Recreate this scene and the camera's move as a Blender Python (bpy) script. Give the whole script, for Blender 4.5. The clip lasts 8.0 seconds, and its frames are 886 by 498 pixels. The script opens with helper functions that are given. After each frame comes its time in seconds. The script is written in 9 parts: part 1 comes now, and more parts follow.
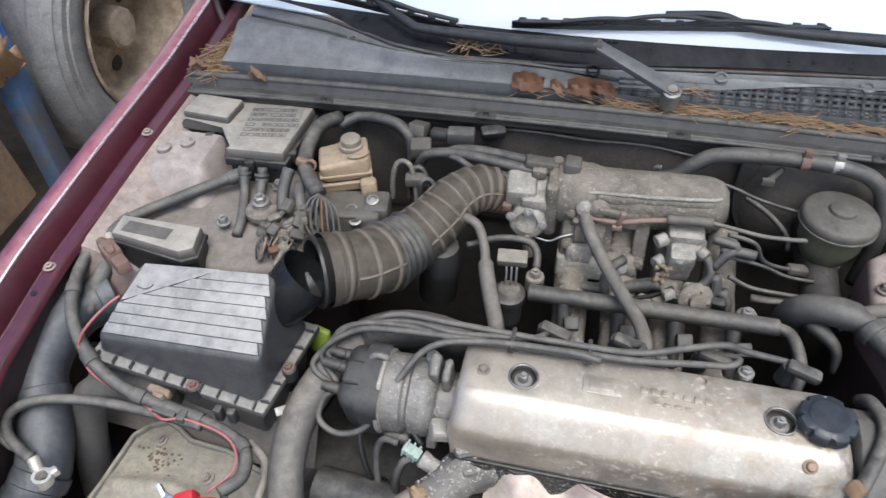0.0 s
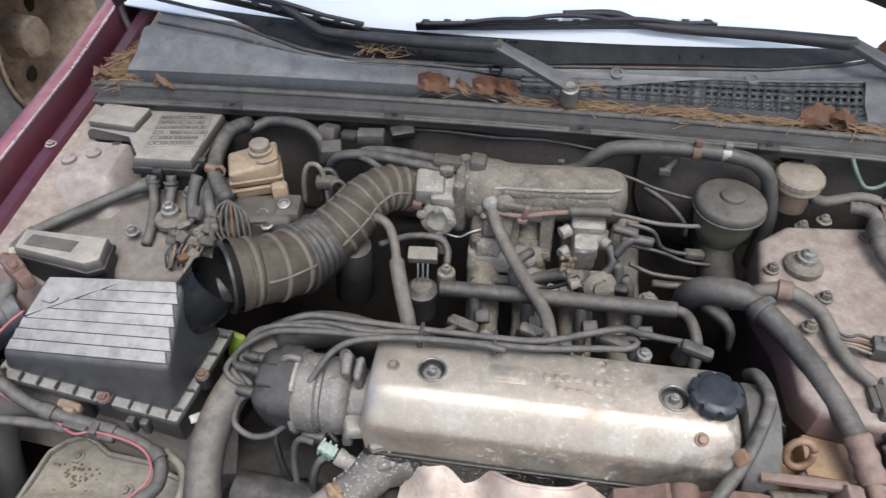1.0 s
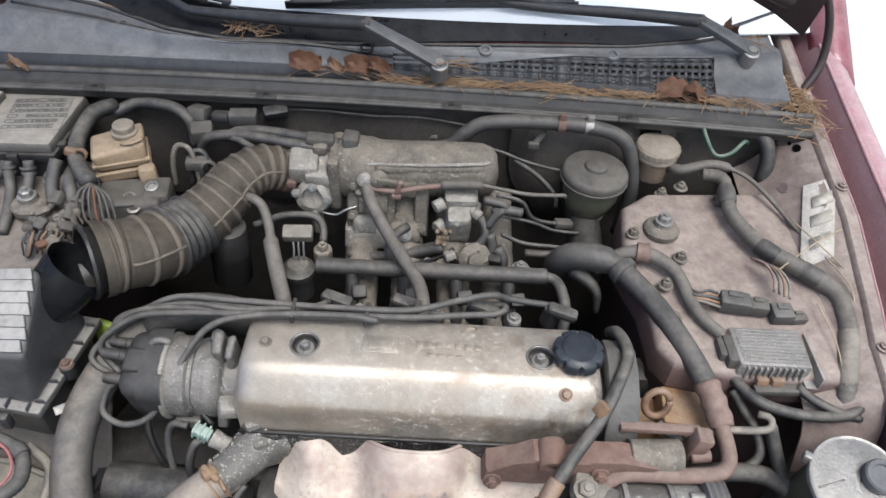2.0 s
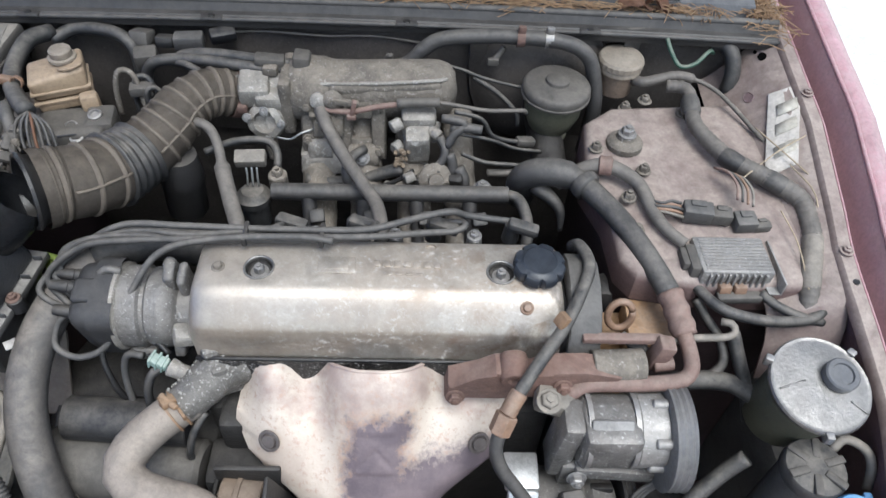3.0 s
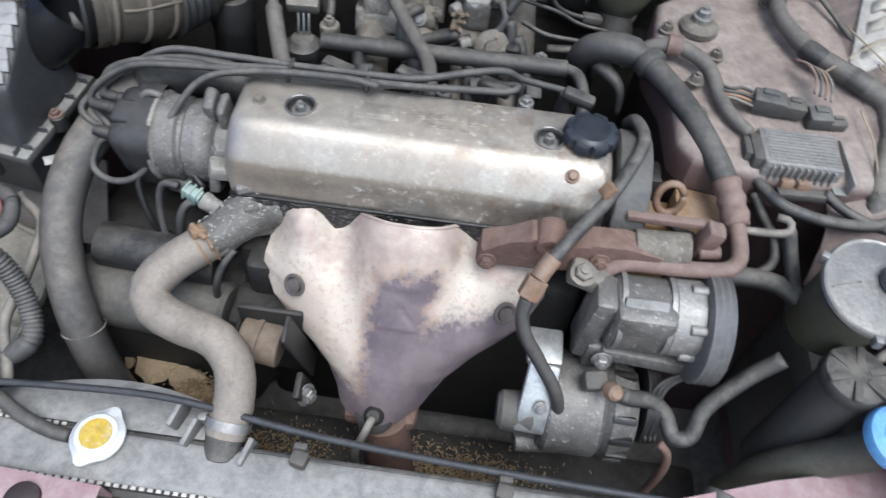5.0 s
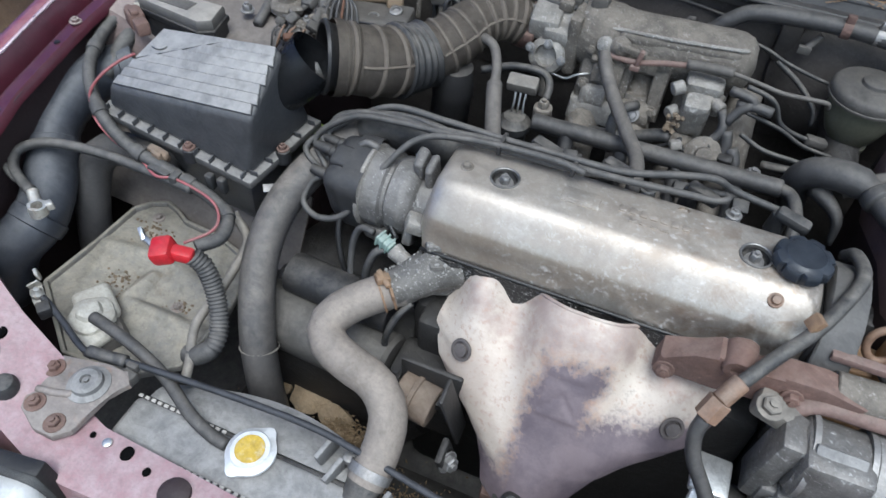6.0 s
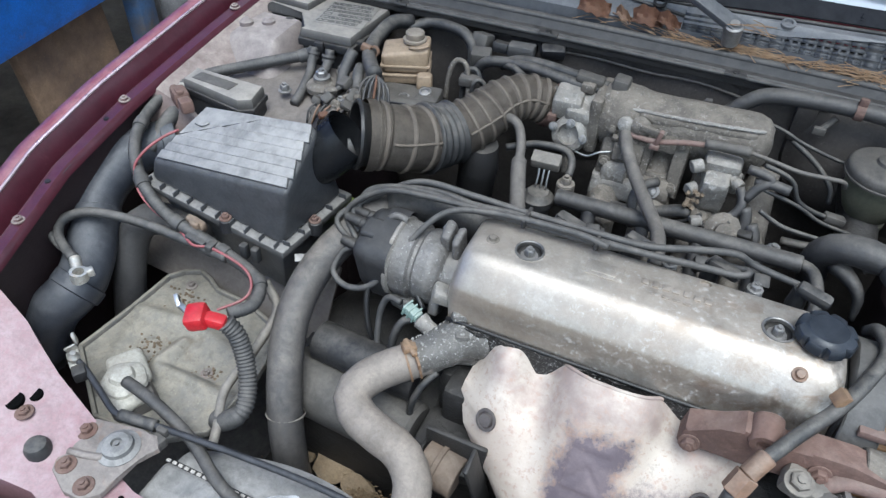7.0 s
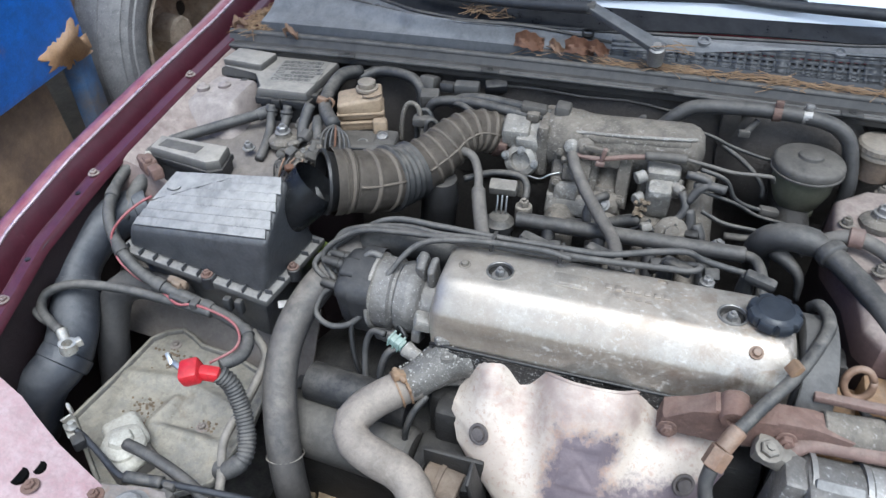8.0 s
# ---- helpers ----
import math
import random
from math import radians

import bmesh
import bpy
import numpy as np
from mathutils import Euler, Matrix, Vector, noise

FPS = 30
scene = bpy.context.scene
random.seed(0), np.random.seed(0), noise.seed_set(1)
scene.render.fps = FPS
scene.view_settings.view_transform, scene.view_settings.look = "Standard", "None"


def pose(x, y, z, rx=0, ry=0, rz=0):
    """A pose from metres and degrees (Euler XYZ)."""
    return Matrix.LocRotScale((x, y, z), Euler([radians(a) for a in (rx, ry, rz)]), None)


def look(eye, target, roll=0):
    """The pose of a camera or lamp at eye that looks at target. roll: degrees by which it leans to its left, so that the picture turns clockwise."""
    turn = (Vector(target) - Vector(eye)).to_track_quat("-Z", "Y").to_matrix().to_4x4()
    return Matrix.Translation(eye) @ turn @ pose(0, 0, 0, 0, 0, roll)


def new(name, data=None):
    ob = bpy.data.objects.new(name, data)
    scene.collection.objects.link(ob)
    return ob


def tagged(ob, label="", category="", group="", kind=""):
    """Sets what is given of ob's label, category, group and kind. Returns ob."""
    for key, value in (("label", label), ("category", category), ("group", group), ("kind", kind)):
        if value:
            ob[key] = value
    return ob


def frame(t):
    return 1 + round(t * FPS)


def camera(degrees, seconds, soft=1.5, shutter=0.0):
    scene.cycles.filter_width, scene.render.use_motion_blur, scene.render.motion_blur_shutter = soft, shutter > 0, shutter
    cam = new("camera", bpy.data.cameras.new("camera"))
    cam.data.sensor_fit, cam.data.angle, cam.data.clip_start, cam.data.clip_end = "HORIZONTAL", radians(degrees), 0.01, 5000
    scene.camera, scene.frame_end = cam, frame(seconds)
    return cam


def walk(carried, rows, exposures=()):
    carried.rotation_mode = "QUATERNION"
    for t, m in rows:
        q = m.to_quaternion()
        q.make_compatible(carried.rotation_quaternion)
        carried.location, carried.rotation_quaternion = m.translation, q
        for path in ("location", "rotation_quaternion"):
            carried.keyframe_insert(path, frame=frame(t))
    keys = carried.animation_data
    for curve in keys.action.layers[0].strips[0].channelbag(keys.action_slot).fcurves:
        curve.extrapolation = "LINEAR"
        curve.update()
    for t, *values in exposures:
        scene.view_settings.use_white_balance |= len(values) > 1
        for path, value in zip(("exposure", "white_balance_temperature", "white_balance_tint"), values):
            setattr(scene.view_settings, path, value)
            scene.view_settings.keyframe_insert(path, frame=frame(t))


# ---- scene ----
cam = camera(64.0, 8.0, soft=1.4, shutter=0.35)
PATH = [
    (0, (0.041, -0.52, 1.533), (-0.324, 0.863, 0.135), -2.3),
    (0.5, (0.075, -0.523, 1.535), (-0.217, 0.875, 0.136), -1.9),
    (1, (0.1, -0.526, 1.543), (-0.125, 0.886, 0.144), -0.8),
    (1.5, (0.132, -0.527, 1.543), (0.052, 0.899, 0.144), 1.8),
    (1.7, (0.145, -0.537, 1.54), (0.123, 0.897, 0.146), 3.3),
    (3, (0.196, -0.563, 1.484), (0.265, 0.761, -0.013), 3.5),
    (3.5, (0.215, -0.593, 1.453), (0.289, 0.709, -0.063), 2.8),
    (4, (0.232, -0.614, 1.415), (0.302, 0.601, -0.172), 2.2),
    (4.2, (0.232, -0.619, 1.408), (0.304, 0.549, -0.213), 2.7),
    (5.3, (0.194, -0.621, 1.393), (0.037, 0.598, -0.185), 7.2),
    (5.5, (0.181, -0.618, 1.394), (-0.114, 0.635, -0.136), 6.0),
    (6, (0.166, -0.634, 1.386), (-0.315, 0.624, -0.092), 3.1),
    (6.5, (0.169, -0.647, 1.396), (-0.398, 0.712, 0.043), 3.0),
    (7, (0.164, -0.656, 1.402), (-0.427, 0.711, 0.066), 2.1),
    (7.5, (0.163, -0.669, 1.406), (-0.396, 0.756, 0.119), 2.0),
    (8, (0.161, -0.716, 1.436), (-0.338, 0.758, 0.18), -1.5),
]
walk(cam, [(t, look(eye, target, roll)) for t, eye, target, roll in PATH],
     [(0, 1.14, 6350, 8), (1.5, 0.98, 6550, 9), (3.0, 1.02, 6150, 7), (3.5, 1.12, 6090, 7), (4.0, 1.18, 6040, 7), (5.5, 0.82, 5960, 6), (6, 0.80, 5850, 5), (6.5, 0.88, 5820, 4), (7, 0.98, 5820, 4), (8, 1.10, 5840, 5)])
from mathutils import noise as perlin

# ---- light ----
world = bpy.data.worlds.new("overcast_sky")
scene.world = world
world.use_nodes = True
wn = world.node_tree
sky = wn.nodes.new("ShaderNodeTexSky")
sky.sky_type = "NISHITA"
sky.sun_disc = False
sky.sun_elevation = radians(67)
sky.sun_rotation = radians(159)
sky.air_density = 1.0
sky.dust_density = 1.6
sky.ozone_density = 0.6
grey = wn.nodes.new("ShaderNodeHueSaturation")
grey.inputs["Saturation"].default_value = 0.55
wn.links.new(sky.outputs[0], grey.inputs["Color"])
wn.links.new(grey.outputs[0], wn.nodes["Background"].inputs[0])
wn.nodes["Background"].inputs[1].default_value = 0.15
sun = new("sun", bpy.data.lights.new("sun", "SUN"))
sun.data.energy = 1.8
sun.data.angle = radians(35)
sun.data.color = (1.0, 0.985, 0.96)
sun.matrix_world = look((0, 0, 0), (-0.22, 0.36, -1.0))

# ---- materials ----


def node(nt, kind, **inputs):
    n = nt.nodes.new(kind)
    for key, value in inputs.items():
        n.inputs[key.replace("_", " ")].default_value = value
    return n


def ramp(nt, source, stops):
    r = nt.nodes.new("ShaderNodeValToRGB")
    els = r.color_ramp.elements
    while len(els) < len(stops):
        els.new(0.5)
    for e, (p, c) in zip(els, stops):
        e.position = p
        e.color = (c, c, c, 1) if not hasattr(c, "__len__") else (*c, 1)
    nt.links.new(source, r.inputs[0])
    return r.outputs[0]


def mix(nt, fac, a, b):
    m = nt.nodes.new("ShaderNodeMix")
    m.data_type = "RGBA"
    for sock, v in ((m.inputs[0], fac), (m.inputs[6], a), (m.inputs[7], b)):
        if hasattr(v, "links"):
            nt.links.new(v, sock)
        elif hasattr(v, "__len__"):
            sock.default_value = (*v, 1)
        else:
            sock.default_value = v
    return m.outputs[2]


def mul(nt, a, b, op="MULTIPLY"):
    m = nt.nodes.new("ShaderNodeMath")
    m.operation = op
    for sock, v in zip(m.inputs, (a, b)):
        if hasattr(v, "links"):
            nt.links.new(v, sock)
        else:
            sock.default_value = v
    return m.outputs[0]


def noise_of(nt, coord, scale, detail=4, rough=0.6, dist=0.0):
    n = nt.nodes.new("ShaderNodeTexNoise")
    n.inputs["Scale"].default_value = scale
    n.inputs["Detail"].default_value = detail
    n.inputs["Roughness"].default_value = rough
    n.inputs["Distortion"].default_value = dist
    nt.links.new(coord, n.inputs["Vector"])
    return n.outputs[0]


DUST = (0.36, 0.322, 0.275)


def surface(name, base, rough=0.6, metal=0.0, dust=0.4, dustcol=DUST, spots=None, spot_amount=0.5, spot_scale=60,
            spot_metal=0.0, even=0.08, second=None, second_scale=14, bump=0.25, bump_scale=260, coat=0.0, spec=0.4, speckle=0.0, grit=0.5, spot_edge=0.14, mottle=0.45, spot_from=None):
    """A worn surface: two tones, flaky spots, and dust that settles on faces that look upwards."""
    m = bpy.data.materials.new(name)
    m.use_nodes = True
    nt = m.node_tree
    bs = nt.nodes["Principled BSDF"]
    tc = nt.nodes.new("ShaderNodeTexCoord").outputs["Object"]
    big = noise_of(nt, tc, second_scale, 6, 0.68)
    fine = noise_of(nt, tc, 190, 6, 0.75)
    mid = noise_of(nt, tc, 48, 6, 0.7)
    col = mix(nt, ramp(nt, big, [(0.35, 0.0), (0.65, 1.0)]), base, second or tuple(c * 0.72 for c in base))
    met, rgh = None, None
    if spots:
        sp = noise_of(nt, tc, spot_scale, 6, 0.68, 0.4)
        lo = 0.72 - 0.4 * spot_amount
        where = ramp(nt, noise_of(nt, tc, spot_scale * 0.22, 3, 0.6), [(0.38, 0.2), (0.66, 1.0)])
        fs = mul(nt, ramp(nt, sp, [(lo, 0.0), (lo + spot_edge, 1.0)]), where)
        if spot_from:
            sx = nt.nodes.new("ShaderNodeSeparateXYZ")
            nt.links.new(tc, sx.inputs[0])
            fs = mul(nt, fs, ramp(nt, mul(nt, sx.outputs[0], mul(nt, big, 0.2), "ADD"), [(spot_from, 0.12), (spot_from + 0.12, 1.0)]))
        col = mix(nt, fs, col, spots)
        met = mix(nt, fs, (metal,) * 3, (spot_metal,) * 3)
        rgh = mix(nt, fs, (rough,) * 3, (0.85,) * 3)
    if dust > 0:
        geo = nt.nodes.new("ShaderNodeNewGeometry")
        sep = nt.nodes.new("ShaderNodeSeparateXYZ")
        nt.links.new(geo.outputs["Normal"], sep.inputs[0])
        up = ramp(nt, sep.outputs[2], [(0.05, 0.07), (0.85, 1.0)])
        patch = ramp(nt, mul(nt, mul(nt, big, 0.35), mul(nt, mul(nt, mid, 0.42), mul(nt, fine, 0.30), "ADD"), "ADD"), [(0.44, even), (0.62, 1.0)])
        fd = mul(nt, mul(nt, up, patch), dust)
        col = mix(nt, fd, col, dustcol)
        rgh = mix(nt, fd, rgh if rgh is not None else (rough,) * 3, (0.92,) * 3)
        met = mix(nt, fd, met if met is not None else (metal,) * 3, (0.0,) * 3)
    if mottle:
        smear = noise_of(nt, tc, 27, 7, 0.72, 0.6)
        scuff = noise_of(nt, tc, 85, 5, 0.72, 1.2)
        col = mix(nt, ramp(nt, smear, [(0.47, 0.0), (0.66, mottle)]), col, tuple(c * 0.42 for c in base))
        col = mix(nt, ramp(nt, scuff, [(0.58, 0.0), (0.70, mottle * 0.55)]), col, tuple(min(0.8, c * 1.35 + 0.035) for c in base))
    col = mix(nt, ramp(nt, fine, [(0.42, 0.0), (0.74, grit)]), col, tuple(c * 0.35 for c in base))
    if speckle:
        sk = noise_of(nt, tc, 300, 4, 0.7)
        col = mix(nt, ramp(nt, sk, [(0.60, 0.0), (0.70, speckle)]), col, tuple(min(0.75, 0.10 + 1.5 * c) for c in dustcol))
        col = mix(nt, ramp(nt, noise_of(nt, tc, 95, 5, 0.75), [(0.56, 0.0), (0.70, speckle)]), col, tuple(c * 0.3 for c in base))
    nt.links.new(col, bs.inputs["Base Color"])
    if rgh is not None:
        nt.links.new(rgh, bs.inputs["Roughness"])
    else:
        bs.inputs["Roughness"].default_value = rough
    if met is not None:
        nt.links.new(met, bs.inputs["Metallic"])
    else:
        bs.inputs["Metallic"].default_value = metal
    bs.inputs["Specular IOR Level"].default_value = spec
    bs.inputs["Coat Weight"].default_value = coat
    bs.inputs["Coat Roughness"].default_value = 0.12
    if bump:
        b = nt.nodes.new("ShaderNodeBump")
        b.inputs["Strength"].default_value = bump
        b.inputs["Distance"].default_value = 0.002
        nt.links.new(noise_of(nt, tc, bump_scale, 4, 0.7), b.inputs["Height"])
        wide = nt.nodes.new("ShaderNodeBump")
        wide.inputs["Strength"].default_value = min(0.5, bump)
        wide.inputs["Distance"].default_value = 0.004
        nt.links.new(noise_of(nt, tc, 38, 5, 0.65), wide.inputs["Height"])
        nt.links.new(wide.outputs[0], b.inputs["Normal"])
        nt.links.new(b.outputs[0], bs.inputs["Normal"])
    return m


CAPBLUE = surface("blue_black_cap_plastic", (0.020, 0.025, 0.034), 0.34, dust=0.14, dustcol=(0.22, 0.23, 0.25), bump=0.1)
BLACK = surface("dusty_black_plastic", (0.016, 0.0165, 0.019), 0.45, dust=0.26)
# Pale top tone is dust plus painted sky sheen on the lid.
LIDBLACK = surface("dust_and_sheen_lid_plastic", (0.05, 0.052, 0.057), 0.36, dust=0.86, even=0.5, dustcol=(0.40, 0.382, 0.36), second=(0.07, 0.072, 0.078), second_scale=5, grit=0.2, bump=0.1, mottle=0.3)
LIDSIDE = surface("scuffed_lid_side", (0.040, 0.042, 0.047), 0.36, dust=0.55, even=0.3, dustcol=(0.25, 0.24, 0.225), second=(0.06, 0.062, 0.067), second_scale=8, mottle=0.5)
# Near-black paint for the shade inside mouths, openings and holes.
VOID = surface("hole_shade_black", (0.004, 0.004, 0.004), 0.95, dust=0.0, spec=0.05, bump=0)
# Black plastic parts, and the painted shade of small holes and slots.
CLEANBLACK = surface("black_plastic_and_hole_shade", (0.012, 0.012, 0.013), 0.35, dust=0.08)
FLANGEGREY = surface("dusty_flange_plastic", (0.07, 0.069, 0.068), 0.5, dust=0.75, even=0.6, dustcol=(0.33, 0.31, 0.285))
RUBBER = surface("grey_dusty_rubber", (0.028, 0.029, 0.031), 0.45, dust=0.46)
HOSEGREY = surface("grey_hose_rubber", (0.042, 0.041, 0.041), 0.42, dust=0.52, even=0.18, dustcol=(0.25, 0.225, 0.195), second=(0.032, 0.032, 0.034))
BYPASS = surface("brown_dusted_hose_rubber", (0.056, 0.053, 0.052), 0.45, dust=0.62, even=0.22, dustcol=(0.30, 0.26, 0.22), second=(0.042, 0.042, 0.045))
HOSEPALE = surface("pale_dusty_hose", (0.185, 0.168, 0.145), 0.55, dust=0.65, dustcol=(0.39, 0.345, 0.29), second=(0.10, 0.09, 0.078), second_scale=16)
INTAKE = surface("brown_dusty_rubber", (0.125, 0.105, 0.086), 0.55, dust=0.55, even=0.2, dustcol=(0.28, 0.232, 0.185), second=(0.085, 0.074, 0.064))
WIRE = surface("dusty_cable_rubber", (0.045, 0.045, 0.046), 0.5, dust=0.55, even=0.2, dustcol=(0.27, 0.245, 0.215))
RADHOSE = surface("beige_dusted_hose_rubber", (0.215, 0.182, 0.152), 0.6, dust=0.68, even=0.22, dustcol=(0.36, 0.305, 0.255), second=(0.17, 0.15, 0.132), second_scale=11, mottle=0.4, spots=(0.12, 0.11, 0.105), spot_amount=0.32, spot_scale=45)
HOSEMID = surface("brown_grey_hose_rubber", (0.115, 0.105, 0.094), 0.55, dust=0.5, dustcol=(0.29, 0.255, 0.22), second=(0.07, 0.064, 0.058), second_scale=20)
TIMINGTOP = surface("brown_grey_timing_plastic", (0.095, 0.090, 0.086), 0.5, dust=0.35, dustcol=(0.20, 0.185, 0.165), mottle=0.5)
TIMING = surface("dark_timing_plastic", (0.032, 0.032, 0.034), 0.5, dust=0.35, dustcol=(0.14, 0.13, 0.12))
# Dusty floor, its grey also lifted to carry the haze below.
FLOORHAZE = surface("hazy_dusty_floor", (0.10, 0.097, 0.096), 0.6, dust=0.65, dustcol=(0.25, 0.235, 0.215), spots=(0.36, 0.32, 0.27), spot_amount=0.24, spot_scale=150)
ELBOW = surface("crusted_dark_casting", (0.17, 0.16, 0.148), 0.5, 0.3, dust=0.3, dustcol=(0.34, 0.31, 0.27), spots=(0.66, 0.65, 0.63), spot_amount=0.40, spot_scale=330, spot_edge=0.10, second=(0.07, 0.066, 0.060), second_scale=30, bump=0.9, bump_scale=160)
CRUSTWHITE = surface("white_corrosion_crust", (0.40, 0.39, 0.365), 0.9, dust=0.2, second=(0.24, 0.225, 0.20), second_scale=90, bump=0.6, bump_scale=220)
CRUST = surface("black_oil_crust", (0.022, 0.02, 0.019), 0.5, 0.1, dust=0.15, spots=(0.62, 0.61, 0.59), spot_amount=0.40, spot_scale=360, spot_edge=0.08, bump=0.9, bump_scale=160)
# Hose rubber again, a touch darker for the moulded ribs.
INTAKERIB = surface("darker_brown_rubber_rib", (0.12, 0.10, 0.08), 0.65, dust=0.4, dustcol=(0.25, 0.208, 0.165))
SHIELDBOLT = surface("burnt_bolt_steel", (0.13, 0.11, 0.105), 0.5, 0.5, dust=0.4, dustcol=(0.30, 0.27, 0.24))
OUTLET = surface("scuffed_glossy_duct", (0.022, 0.024, 0.028), 0.20, dust=0.18, dustcol=(0.22, 0.215, 0.205), bump=0.3, bump_scale=60)
ALU = surface("dull_cover_aluminium", (0.53, 0.49, 0.435), 0.30, 0.80, dust=0.42, even=0.22, dustcol=(0.42, 0.36, 0.30), spots=(0.70, 0.69, 0.67),
              spot_amount=0.45, spot_scale=150, spot_edge=0.16, second=(0.36, 0.31, 0.26), second_scale=7, bump=0.08, grit=0.25, mottle=0.22, spot_from=0.06)
CAST = surface("corroded_cast_aluminium", (0.29, 0.275, 0.25), 0.55, 0.3, spot_edge=0.10, dust=0.45, dustcol=(0.42, 0.375, 0.32), spots=(0.60, 0.585, 0.555), spot_amount=0.47,
               spot_scale=190, second=(0.18, 0.165, 0.145), bump=0.9, bump_scale=150, speckle=0.3)
ALUCAST = surface("grey_cast_aluminium", (0.34, 0.33, 0.315), 0.45, 0.55, dust=0.35, dustcol=(0.40, 0.37, 0.33), spots=(0.66, 0.65, 0.63), spot_amount=0.34, spot_scale=300,
                  spot_edge=0.05, second=(0.24, 0.23, 0.22), bump=0.4, bump_scale=200)
DISTCAST = surface("dull_distributor_casting", (0.21, 0.20, 0.19), 0.5, 0.4, dust=0.4, dustcol=(0.33, 0.30, 0.26), spots=(0.64, 0.63, 0.61), spot_amount=0.33, spot_scale=230, spot_edge=0.06, second=(0.11, 0.105, 0.10), second_scale=26, bump=0.7, bump_scale=160, speckle=0.15)
DUCT = surface("dark_duct_plastic", (0.036, 0.040, 0.051), 0.34, dust=0.42, even=0.15, dustcol=(0.24, 0.24, 0.245))
DUCT2 = surface("brown_dusted_duct", (0.052, 0.050, 0.051), 0.5, dust=0.5, even=0.3, dustcol=(0.23, 0.21, 0.19))
DIRTYBLUE = surface("dirty_blue_paint", (0.045, 0.15, 0.34), 0.6, dust=0.3, second=(0.10, 0.085, 0.07), second_scale=5)
DULLCAST = surface("dusty_cast_metal", (0.16, 0.142, 0.12), 0.75, 0.2, dust=0.7, dustcol=(0.32, 0.278, 0.228), second=(0.075, 0.066, 0.056), second_scale=22, spots=(0.56, 0.53, 0.49), spot_amount=0.40, spot_scale=170, spot_edge=0.15, bump=0.9, bump_scale=180, speckle=0.25)
GREASE = surface("greasy_dark_metal", (0.032, 0.030, 0.029), 0.5, 0.2, dust=0.25, dustcol=(0.19, 0.172, 0.15), spots=(0.15, 0.137, 0.12), spot_amount=0.3, bump=0.6)
STEEL = surface("grey_zinc_steel", (0.38, 0.37, 0.36), 0.45, 0.8, dust=0.35, spots=(0.2, 0.1, 0.05), spot_amount=0.12)
PUMPGREY = surface("greasy_pump_casting", (0.22, 0.212, 0.20), 0.42, 0.5, dust=0.35, dustcol=(0.36, 0.32, 0.28), spots=(0.66, 0.65, 0.63), spot_amount=0.38, spot_scale=210, spot_edge=0.10, second=(0.10, 0.095, 0.09), second_scale=20, bump=0.5, bump_scale=200)
PULLEY = surface("grey_pulley_steel", (0.17, 0.17, 0.172), 0.45, 0.4, dust=0.3)
BRIGHT = surface("bright_zinc", (0.72, 0.72, 0.7), 0.35, 0.9, dust=0.15, spots=(0.5, 0.46, 0.4), spot_amount=0.2)
TIN = surface("bright_tinned_plate", (0.86, 0.86, 0.85), 0.4, 0.35, dust=0.1, bump=0.05, grit=0.1)
BRASSY = surface("corroded_terminal_metal", (0.62, 0.60, 0.55), 0.4, 0.7, dust=0.3, spots=(0.36, 0.22, 0.10), spot_amount=0.5, spot_scale=120)
DUSTPLATE = surface("dusty_stained_bracket", (0.24, 0.205, 0.185), 0.65, 0.1, dust=0.6, dustcol=(0.40, 0.355, 0.31), spots=(0.27, 0.15, 0.09), spot_amount=0.42, spot_scale=45)
RUST = surface("rusty_iron", (0.185, 0.108, 0.085), 0.85, 0.1, dust=0.4, dustcol=(0.34, 0.25, 0.205), spots=(0.21, 0.13, 0.10), spot_amount=0.4, second=(0.105, 0.066, 0.056), bump=0.5)
PINKRUST = surface("pinkish_rusty_steel", (0.22, 0.145, 0.122), 0.8, 0.1, dust=0.35, second=(0.16, 0.095, 0.08), bump=0.4)
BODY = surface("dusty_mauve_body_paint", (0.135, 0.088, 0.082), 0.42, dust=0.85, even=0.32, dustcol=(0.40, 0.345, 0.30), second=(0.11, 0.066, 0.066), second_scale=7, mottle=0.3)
HUMP = surface("dusty_pressed_steel", (0.23, 0.195, 0.18), 0.6, dust=0.75, dustcol=(0.45, 0.395, 0.35), second=(0.16, 0.128, 0.125), second_scale=9, mottle=0.25)
FUSELID = surface("warm_dusty_lid_plastic", (0.07, 0.068, 0.066), 0.45, dust=0.85, even=0.55, dustcol=(0.39, 0.352, 0.305), second=(0.06, 0.058, 0.055), second_scale=6, grit=0.25, bump=0.1, speckle=0.08, mottle=0.2)
CHART = surface("faded_fuse_chart", (0.24, 0.225, 0.20), 0.6, dust=0.5, dustcol=(0.36, 0.33, 0.285), mottle=0.2)
LIDSTEEL = surface("dull_lid_steel", (0.27, 0.262, 0.25), 0.3, 0.8, dust=0.35, dustcol=(0.30, 0.275, 0.25), spots=(0.16, 0.12, 0.09), spot_amount=0.2, second=(0.19, 0.185, 0.18), second_scale=16)
GRIME = surface("grimy_strut_tower_paint", (0.15, 0.13, 0.116), 0.6, dust=0.6, dustcol=(0.30, 0.262, 0.228), second=(0.11, 0.096, 0.088), second_scale=8, speckle=0.12, mottle=0.3)
# Red paint darkened to hold the deep shade low in the bay.
BODYDARK = surface("shade_darkened_red_paint", (0.028, 0.016, 0.017), 0.55, dust=0.2, dustcol=(0.16, 0.13, 0.12), second=(0.022, 0.014, 0.016))
# The pink dust tone also holds sky reflection on the fender's crown.
